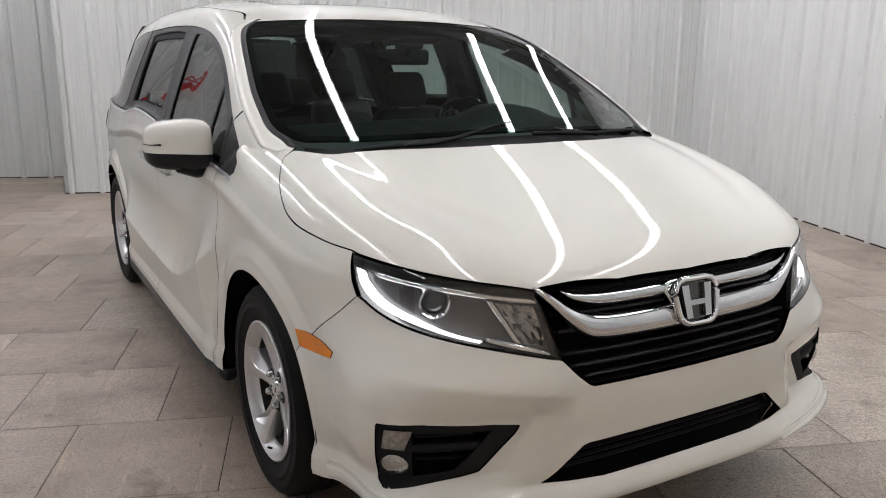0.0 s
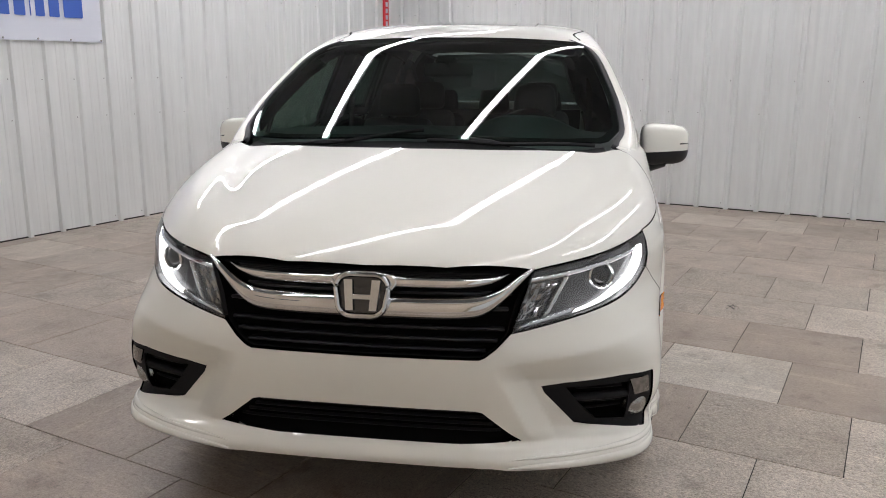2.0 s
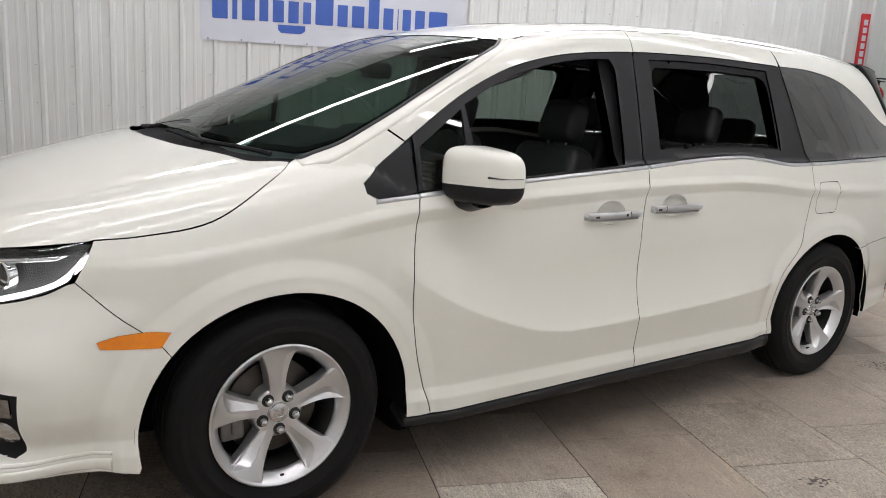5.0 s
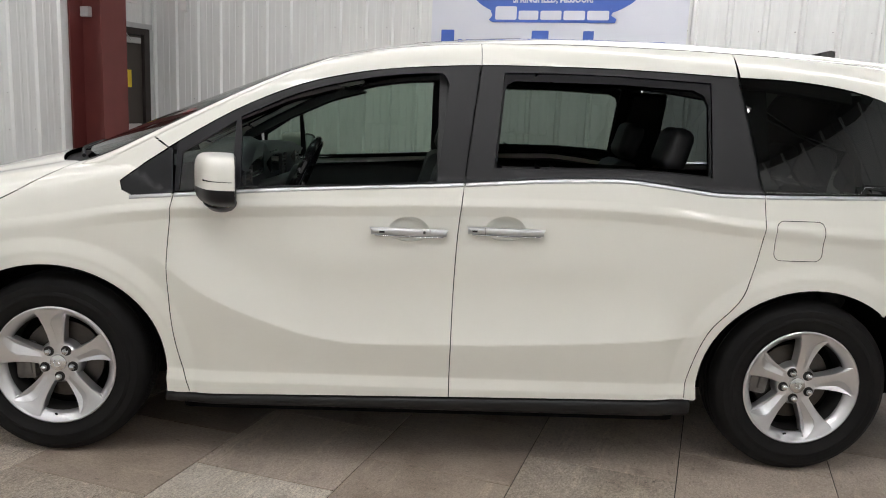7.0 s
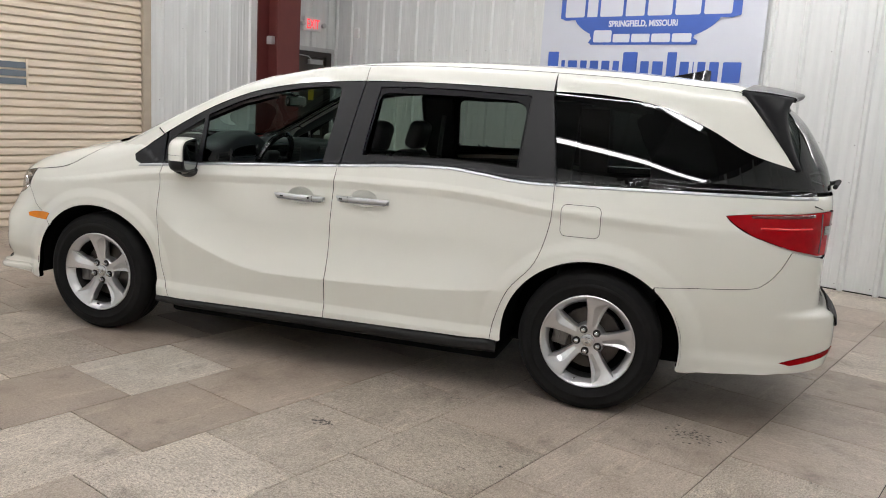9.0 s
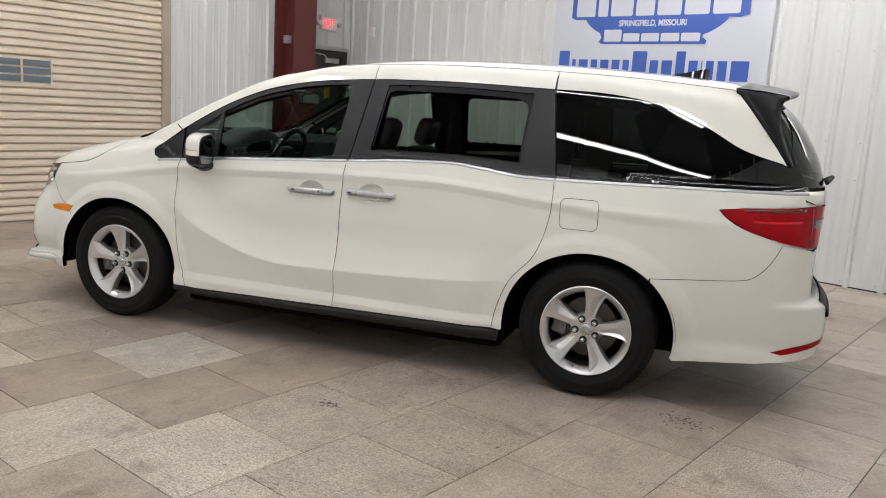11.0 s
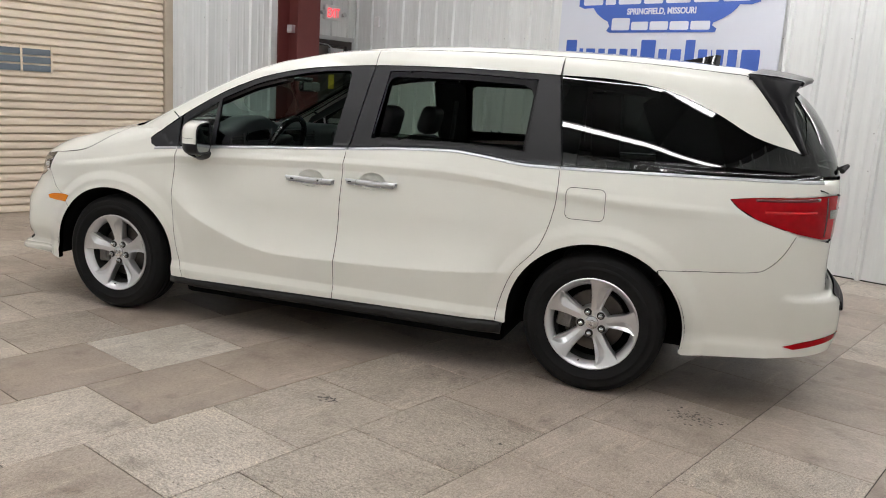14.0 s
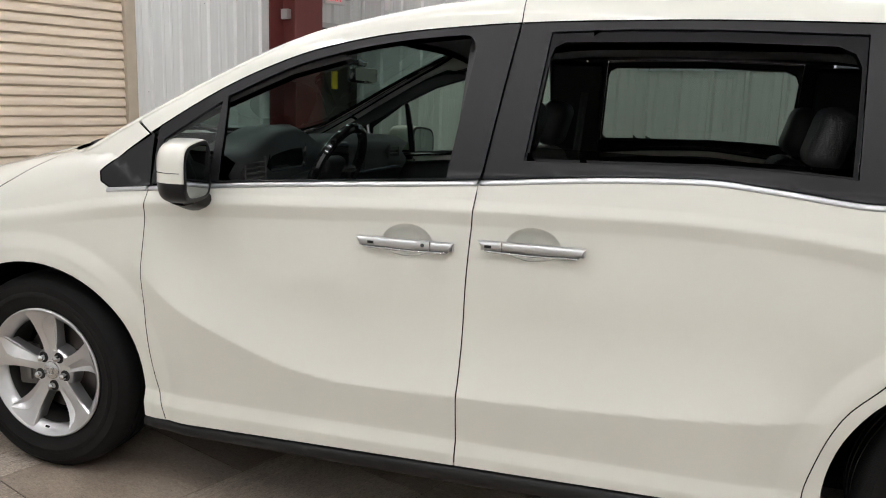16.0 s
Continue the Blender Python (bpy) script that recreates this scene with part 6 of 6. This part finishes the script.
letter_bars(0.925, -0.24, 2.288, 2.418, (1.15, 1.05, 1.1, 1.1, 1.1), BANNER, VF + 0.0025, tall=(0,))
face_ban = Matrix(((-1, 0, 0, 0.345), (0, 0, 1, VF + 0.004), (0, 1, 0, 2.455), (0, 0, 0, 1)))
text_mesh("place_line", "SPRINGFIELD, MISSOURI", 0.088, BANNER, ban, face_ban, xscale=0.86, depth=0.002, bold=0.003, label="small white town and state lettering")
letter_bars(1.50, -0.81, 1.888, 2.185, (1.25, 0.6, 1.1, 0.85, 1.0, 0.95, 0.8, 1.45, 0.95, 1.1, 1.0, 0.95, 0.35, 0.85, 0.95, 1.55), BLUE, VF, tall=(0, 7, 10))
plate("bar", [(0.86, 1.79), (0.67, 1.79), (0.63, 1.82), (0.63, 1.866), (0.89, 1.866), (0.89, 1.82)], BLUE, VF)
for u in np.linspace(-0.94, 1.54, 9):
    bm = bmesh.new()
    bmesh.ops.create_cone(bm, cap_ends=True, segments=8, radius1=0.009, radius2=0.007, depth=0.006, matrix=Matrix.Translation((u, VB + 0.004, 1.70)) @ Matrix.Rotation(radians(-90), 4, "X"))
    part("grommet", bm, SCREW, ban)

# ---- fire extinguisher and its sign in the alcove ----
ext = new("fire_extinguisher")
placed(ext, "red fire extinguisher hung on the ribbed wall", "fire extinguisher", kind="", m=Matrix.Translation((-5.73, wall_v(-5.73) + 0.14, 1.185)))
bm = bmesh.new()
prof = [(0.0, 0.0), (0.07, 0.0), (0.078, 0.01), (0.078, 0.36), (0.070, 0.40), (0.045, 0.435), (0.024, 0.45), (0.024, 0.47)]
bm = lathe([(r, z) for r, z in prof], 32)
bmesh.ops.transform(bm, matrix=Matrix.Rotation(radians(90), 4, "X") @ Matrix.Diagonal((1, 1, 1, 1)), verts=bm.verts)
bmesh.ops.recalc_face_normals(bm, faces=bm.faces)
part("cylinder", bm, EXT_RED, ext, "glossy red cylinder", smooth=True)
bm = lathe([(0.0788, 0.20), (0.0788, 0.32)], 32)
bmesh.ops.transform(bm, matrix=Matrix.Rotation(radians(90), 4, "X"), verts=bm.verts)
part("label_band", bm, WHITE_METAL, ext)
bm = bmesh.new()
box(bm, -0.018, 0.018, -0.018, 0.018, 0.45, 0.52, 0.004)
box(bm, -0.10, 0.03, -0.010, 0.010, 0.53, 0.545, 0.003)
box(bm, -0.09, 0.03, -0.010, 0.010, 0.50, 0.512, 0.003)
part("valve_head", bm, BLACK_TRIM, ext)
bm = bmesh.new()
tube(bm, smooth_curve([(0.02, 0, 0.49), (0.09, 0, 0.47), (0.10, 0.0, 0.35), (0.095, 0, 0.18)]), 0.010, 8)
part("hose", bm, RUBBER, ext)
bm = bmesh.new()
box(bm, -0.03, 0.03, -0.13, -0.078, 0.30, 0.46, 0.004)
part("bracket", bm, GALV, ext)
for v in bpy.data.objects["cylinder"].data.vertices:
    v.co.z = abs(v.co.z)
for v in bpy.data.objects["label_band"].data.vertices:
    v.co.z = abs(v.co.z)
esign = new("extinguisher_sign")
placed(esign, "tall red and white extinguisher sign on the wall", "sign", kind="", m=ON_WALL)
bm = bmesh.new()
box(bm, -5.60, -5.50, 0.001, 0.032, 1.758, 2.42, 0.002)
part("board", bm, RED_PRINT, esign)
bm = bmesh.new()
for k in range(6):
    box(bm, -5.575, -5.525, 0.0322, 0.034, 1.87 + 0.085 * k, 1.93 + 0.085 * k)
part("writing_bars", bm, BANNER, esign)

# ---- floor tiles, one by one ----
bm = bmesh.new()
h, bv = 0.3005, 0.0012
ring0 = [bm.verts.new((x, y, 0.0)) for x, y in ((-h + bv, -h + bv), (h - bv, -h + bv), (h - bv, h - bv), (-h + bv, h - bv))]
ring1 = [bm.verts.new((x, y, -bv)) for x, y in ((-h, -h), (h, -h), (h, h), (-h, h))]
ring2 = [bm.verts.new((x, y, -0.009)) for x, y in ((-h, -h), (h, -h), (h, h), (-h, h))]
bm.faces.new(ring0)
for a, b in ((ring0, ring1), (ring1, ring2)):
    for i in range(4):
        bm.faces.new((b[i], b[(i + 1) % 4], a[(i + 1) % 4], a[i]))
bmesh.ops.recalc_face_normals(bm, faces=bm.faces)
tile_meshes = {}
for tone, material in TILES.items():
    me = bpy.data.meshes.new("tile")
    bm.to_mesh(me)
    me.materials.append(material)
    tile_meshes[tone] = me
bm.free()
# tones of the tiles, row by row from the first column given; under and beside the van the browns and the dark one
# include its shade
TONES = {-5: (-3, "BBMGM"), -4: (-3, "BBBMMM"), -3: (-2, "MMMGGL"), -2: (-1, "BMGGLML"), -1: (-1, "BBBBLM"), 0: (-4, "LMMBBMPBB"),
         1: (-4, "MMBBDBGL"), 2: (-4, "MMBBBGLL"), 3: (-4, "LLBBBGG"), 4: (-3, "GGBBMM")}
rng = random.Random(5)
PITCH = 0.605
for k in range(-13, 10):
    uc = -0.081 + PITCH * (k + 0.5)
    off = 0.063 if k % 2 == 0 else 0.365
    for j in range(-8, 9):
        vc = off + PITCH * (j + 0.5)
        if not (V0 - 0.28 < vc < V1 + 0.28 and (U0 - 0.1 < uc < U1 + 0.28 or (uc >= U1 and vc < COL_V and uc < NOOK_U + 0.25) or (ALC_U - 0.28 < uc <= U0 - 0.1 and vc < ALC_V + 0.25))):
            continue
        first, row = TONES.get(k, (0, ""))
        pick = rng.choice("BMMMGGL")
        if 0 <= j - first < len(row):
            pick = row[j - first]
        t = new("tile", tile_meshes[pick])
        t.parent = floor
        t.location = (uc, vc, rng.uniform(-0.0006, 0.0004))
        t.rotation_euler = (0, 0, radians(90) * rng.randrange(4))


# small dark spills dried on the tiles
STAIN = mat("dried_oil_stain", (0.070, 0.060, 0.052), 0.55, var=0.5, scale=60)
for u, v, spread, speck, count in ((-0.957, 1.426, 0.030, 0.007, 40), (-1.826, 1.220, 0.003, 0.010, 4), (-2.28, 0.265, 0.070, 0.006, 70)):
    bm = bmesh.new()
    rng = random.Random(count)
    for i in range(count):
        cu, cv, r = rng.gauss(u, spread), rng.gauss(v, spread * 0.6), speck * rng.uniform(0.4, 1.2)
        rim = [(cu + 1.4 * r * rng.uniform(0.6, 1.2) * math.cos(a * 0.6283), cv + r * rng.uniform(0.6, 1.2) * math.sin(a * 0.6283)) for a in range(10)]
        bm.faces.new([bm.verts.new((*q, 0.0012 + 0.00002 * i)) for q in rim])
    placed(part("floor_stain", bm, STAIN, None), "small dried dark stain on a floor tile", "stain", kind="stuff")


# ---- the van's cabin ----
def shell(name, kind, outline, material, off, mirror=False, holes=(), label="", cell=0.06, flange=0.03):
    return panel(name, kind, outline, material, van, label, holes=holes, off=off, flange=flange, gap=0, cell=cell, mirror=mirror)


for flip in (False, True):
    shell("door_lining", "side", [(1.0, 0.42), (1.0, 0.82), (1.25, 0.84), (1.25, 1.02)] + belt_line(1.2, -0.08, -0.012) + [(-0.08, 0.42)], CABIN, -0.075, flip, label="dark door lining")
    shell("door_lining", "side", [(-0.10, 0.42)] + belt_line(-0.10, -1.24, -0.012) + [(-1.24, 0.84), (-1.0, 0.82), (-0.97, 0.42)], CABIN, -0.075, flip, label="dark door lining")
    shell("quarter_lining", "side", [(-1.24, 0.82)] + belt_line(-1.24, -2.42, -0.012) + [(-2.42, 0.82)], CABIN, -0.075, flip, label="dark quarter lining")
    shell("centre_pillar_lining", "side", [(0.02, 1.14), (0.02, 1.58), (-0.22, 1.58), (-0.20, 1.16)], CABIN, -0.055, flip, flange=0.05, label="dark pillar lining")
    shell("rear_pillar_lining", "side", [(-1.13, 1.14), (-1.13, 1.57), (-1.33, 1.57), (-1.33, 1.14)], CABIN, -0.055, flip, flange=0.05, label="dark pillar lining")
    shell("tail_pillar_lining", "side", [(-1.72, 1.16), (-1.72, 1.30), (-1.62, 1.50), (-1.70, 1.56), (-2.0, 1.43), (-2.35, 1.28), (-2.35, 1.16)], CABIN, -0.055, flip, flange=0.05)
    pil = [(1.18, 1.17), (1.0, 1.255)] + [(x, float(np.interp(x, [q[0] for q in sorted(GLASS_TOP)], [q[1] for q in sorted(GLASS_TOP)])) - 0.03) for x in (0.82, 0.6, 0.4)] + [(x, pillar_z(x) - 0.03) for x in (0.55, 0.75, 0.95, 1.12)]
    shell("screen_pillar_lining", "side", pil, CABIN_GREY, -0.045, flip, flange=0.03, label="grey screen pillar lining")
    shell("tail_pillar_lining", "side", [(-1.93, 1.50), (-2.15, 1.37), (-2.38, 1.30), (-2.46, 1.29), (-2.40, 1.44), (-2.28, 1.60), (-1.98, 1.63)], CABIN, -0.045, flip)
    shell("rail_lining", "side", split(GLASS_TOP, 0.45, -1.19) + [(-1.7, 1.53), (-1.7, 1.62)] + [(-1.19, 1.665), (-0.13, 1.665), (0.40, 1.58)], HEADLINER, -0.05, flip)
head = [(0.46, 0.0), (0.42, 0.62), (0.1, 0.655), (-1.2, 0.675), (-2.0, 0.60), (-2.1, 0.52), (-2.2, 0.0)]
shell("headliner", "top", head + [(x, -y) for x, y in head[::-1][1:-1]], HEADLINER, -0.055, label="grey cloth headliner", cell=0.08)
bm = bmesh.new()
box(bm, -2.2, 1.3, -0.54, 0.54, 0.36, 0.41, 0.01)
box(bm, -1.0, 1.0, -0.84, 0.84, 0.355, 0.405, 0.01)
part("cabin_floor", bm, CARPET, van, "black cabin carpet")
bm = bmesh.new()
box(bm, 1.28, 1.34, -0.54, 0.54, 0.36, 1.10)
box(bm, 1.28, 1.34, -0.84, 0.84, 0.82, 1.10)
part("firewall", bm, CARPET, van)
bm = bmesh.new()
box(bm, -2.50, -2.44, -0.70, 0.70, 0.41, 1.12)
part("tailgate_lining", bm, CABIN, van)


# dashboard: a shaped beam across the cabin
def dash_profile(y):
    k = math.exp(-((y - 0.40) / 0.20) ** 4)
    top = 1.165 + 0.03 * math.cos(y * 1.6)
    return [(1.52, 1.085), (1.30, 1.135), (1.10, top - 0.02), (0.96, top + 0.01 + 0.05 * k), (0.86, top + 0.005 + 0.062 * k), (0.80, top - 0.03 + 0.07 * k), (0.83, top - 0.075), (0.80, 1.06), (0.83, 1.0), (0.87, 0.90), (0.92, 0.78), (1.28, 0.70)]


ys = np.linspace(-0.82, 0.82, 45)
verts = [(x - 0.10 * (abs(y) / 0.82) ** 3 * (1 if x > 1.2 else 0.2), y, z) for y in ys for x, z in dash_profile(y)]
n = 12
faces = [(r * n + i, r * n + i + 1, (r + 1) * n + i + 1, (r + 1) * n + i) for r in range(len(ys) - 1) for i in range(n - 1)]
dash = mesh_object("dashboard", verts, faces, DASH, van, "dark grey dashboard")
bm = bmesh.new()
box(bm, 0.805, 0.83, -0.15, 0.10, 1.03, 1.175, 0.012)
part("touch_screen", bm, SCREEN, dash, "dark touch screen")
bm = bmesh.new()
box(bm, 0.80, 0.90, -0.16, 0.13, 0.72, 1.02, 0.03)
part("centre_stack", bm, GLOSS_BLACK, dash)
bm = bmesh.new()
box(bm, 0.815, 0.83, 0.26, 0.54, 1.09, 1.19, 0.02)
part("instrument_screen", bm, SCREEN, dash, "dark instrument screen")
for y in (-0.68, -0.24, 0.66):
    bm = bmesh.new()
    for k in range(5):
        box(bm, 0.798, 0.83, y - 0.06, y + 0.06, 1.055 + 0.018 * k, 1.062 + 0.018 * k, 0.002)
    box(bm, 0.795, 0.825, y - 0.072, y - 0.064, 1.04, 1.15, 0.003)
    box(bm, 0.795, 0.825, y + 0.064, y + 0.072, 1.04, 1.15, 0.003)
    part("air_vent", bm, CABIN_GREY, dash, "slatted air vent")
bm = bmesh.new()
box(bm, 0.80, 0.815, -0.80, -0.20, 1.02, 1.035, 0.004)
part("dash_trim", bm, SATIN, dash, "slim bright trim strip")

# steering wheel
sw = new("steering_wheel")
sw.parent = van
tagged(sw, "black leather steering wheel")
SWM = Matrix.Translation((0.615, 0.40, 1.09)) @ Matrix.Rotation(radians(66), 4, "Y")
bm = bmesh.new()
tube(bm, [(0.182 * math.cos(a), 0.182 * math.sin(a), 0) for a in np.linspace(0, 2 * math.pi, 48, endpoint=False)], 0.019, 10, True)
bmesh.ops.transform(bm, matrix=SWM, verts=bm.verts)
part("rim", bm, GLOSS_BLACK, sw, smooth=True)
bm = bmesh.new()
box(bm, -0.05, 0.07, -0.075, 0.075, 0.0, 0.05, 0.02, 3)
bmesh.ops.transform(bm, matrix=SWM, verts=bm.verts)
part("hub", bm, CABIN, sw, smooth=True)
for a in (90, 270, 0):
    bm = bmesh.new()
    tube(bm, [(0.05 * math.cos(radians(a)), 0.05 * math.sin(radians(a)), 0.02), (0.18 * math.cos(radians(a)), 0.18 * math.sin(radians(a)), 0.0)], 0.014, 8)
    bmesh.ops.transform(bm, matrix=SWM, verts=bm.verts)
    part("spoke", bm, SATIN if a else CABIN, sw, smooth=True)
bm = bmesh.new()
tube(bm, [(0.64, 0.40, 1.08), (0.86, 0.40, 1.0)], 0.04, 12)
part("column_shroud", bm, CABIN, sw, smooth=True)

# rear-view mirror on the screen
rv = new("rear_view_mirror")
rv.parent = van
bm = bmesh.new()
box(bm, 0.665, 0.70, -0.125, 0.125, 1.425, 1.495, 0.018, 3)
part("housing", bm, GLOSS_BLACK, rv, smooth=True)
bm = bmesh.new()
box(bm, 0.6635, 0.6655, -0.112, 0.112, 1.435, 1.485)
part("glass", bm, SCREEN, rv)
bm = bmesh.new()
tube(bm, [(0.69, 0, 1.47), (0.74, 0, 1.505)], 0.014, 8)
box(bm, 0.68, 0.78, -0.05, 0.05, 1.495, 1.52, 0.01)
part("stalk", bm, GLOSS_BLACK, rv)


def seat(name, x, y, w=0.50, seat_z=0.66, back_h=0.62, head=True, rake=16):
    s = new(name)
    s.parent = van
    tagged(s, "dark grey leather seat with headrest")
    bm = bmesh.new()
    vs = box(bm, x - 0.10, x + 0.46, y - w / 2, y + w / 2, seat_z - 0.16, seat_z, 0.06, 4)
    part("cushion", bm, LEATHER, s, smooth=True)
    bm = bmesh.new()
    box(bm, x - 0.08, x + 0.40, y - w / 2 + 0.06, y + w / 2 - 0.06, 0.41, seat_z - 0.15, 0.02)
    part("base", bm, CABIN, s)
    R = Matrix.Translation((x - 0.03, y, seat_z - 0.08)) @ Matrix.Rotation(radians(-rake), 4, "Y")
    bm = bmesh.new()
    box(bm, -0.075, 0.065, -w / 2 + 0.01, w / 2 - 0.01, 0, back_h, 0.06, 4)
    for v in bm.verts:
        k = max(0.0, (v.co.z - 0.3) / back_h)
        v.co.y *= 1 - 0.30 * k
        v.co.x += 0.035 * (abs(v.co.y) / (w / 2)) ** 2 if v.co.x > 0 else 0
    bmesh.ops.transform(bm, matrix=R, verts=bm.verts)
    part("backrest", bm, LEATHER, s, smooth=True)
    if head:
        bm = bmesh.new()
        box(bm, -0.045, 0.065, -0.125, 0.125, back_h + 0.012, back_h + 0.205, 0.045, 4)
        for v in bm.verts:
            v.co.y *= 1.0 - 0.14 * max(0.0, (v.co.z - back_h - 0.10) / 0.12)
        bmesh.ops.transform(bm, matrix=R, verts=bm.verts)
        part("headrest", bm, LEATHER, s, smooth=True)
        for k in (-0.06, 0.06):
            bm = bmesh.new()
            tube(bm, [(0.01, k, back_h - 0.04), (0.01, k, back_h + 0.06)], 0.006, 6)
            bmesh.ops.transform(bm, matrix=R, verts=bm.verts)
            part("headrest_post", bm, SATIN, s)
    return s


for y in (0.40, -0.40):
    seat("front_seat", 0.13 if y > 0 else 0.16, y)
    seat("middle_seat", -0.83, y, 0.48)
seat("middle_seat_centre", -0.83, 0.0, 0.30, head=False, back_h=0.55)
for y in (0.42, 0.0, -0.42):
    seat("rear_seat", -1.72, y, 0.42, 0.68, 0.52)
bm = bmesh.new()
box(bm, 0.05, 0.75, -0.14, 0.14, 0.41, 0.74, 0.05, 3)
part("centre_console", bm, CABIN, van, smooth=True)
# seat belts
for y in (0.74, -0.74):
    sg = 1 if y > 0 else -1
    bm = bmesh.new()
    tube(bm, [(-0.14, y - 0.03 * sg, 1.42), (-0.10, y - 0.02 * sg, 1.0), (-0.10, y, 0.6)], 0.018, 6)
    part("seat_belt", bm, CABIN_GREY, van)
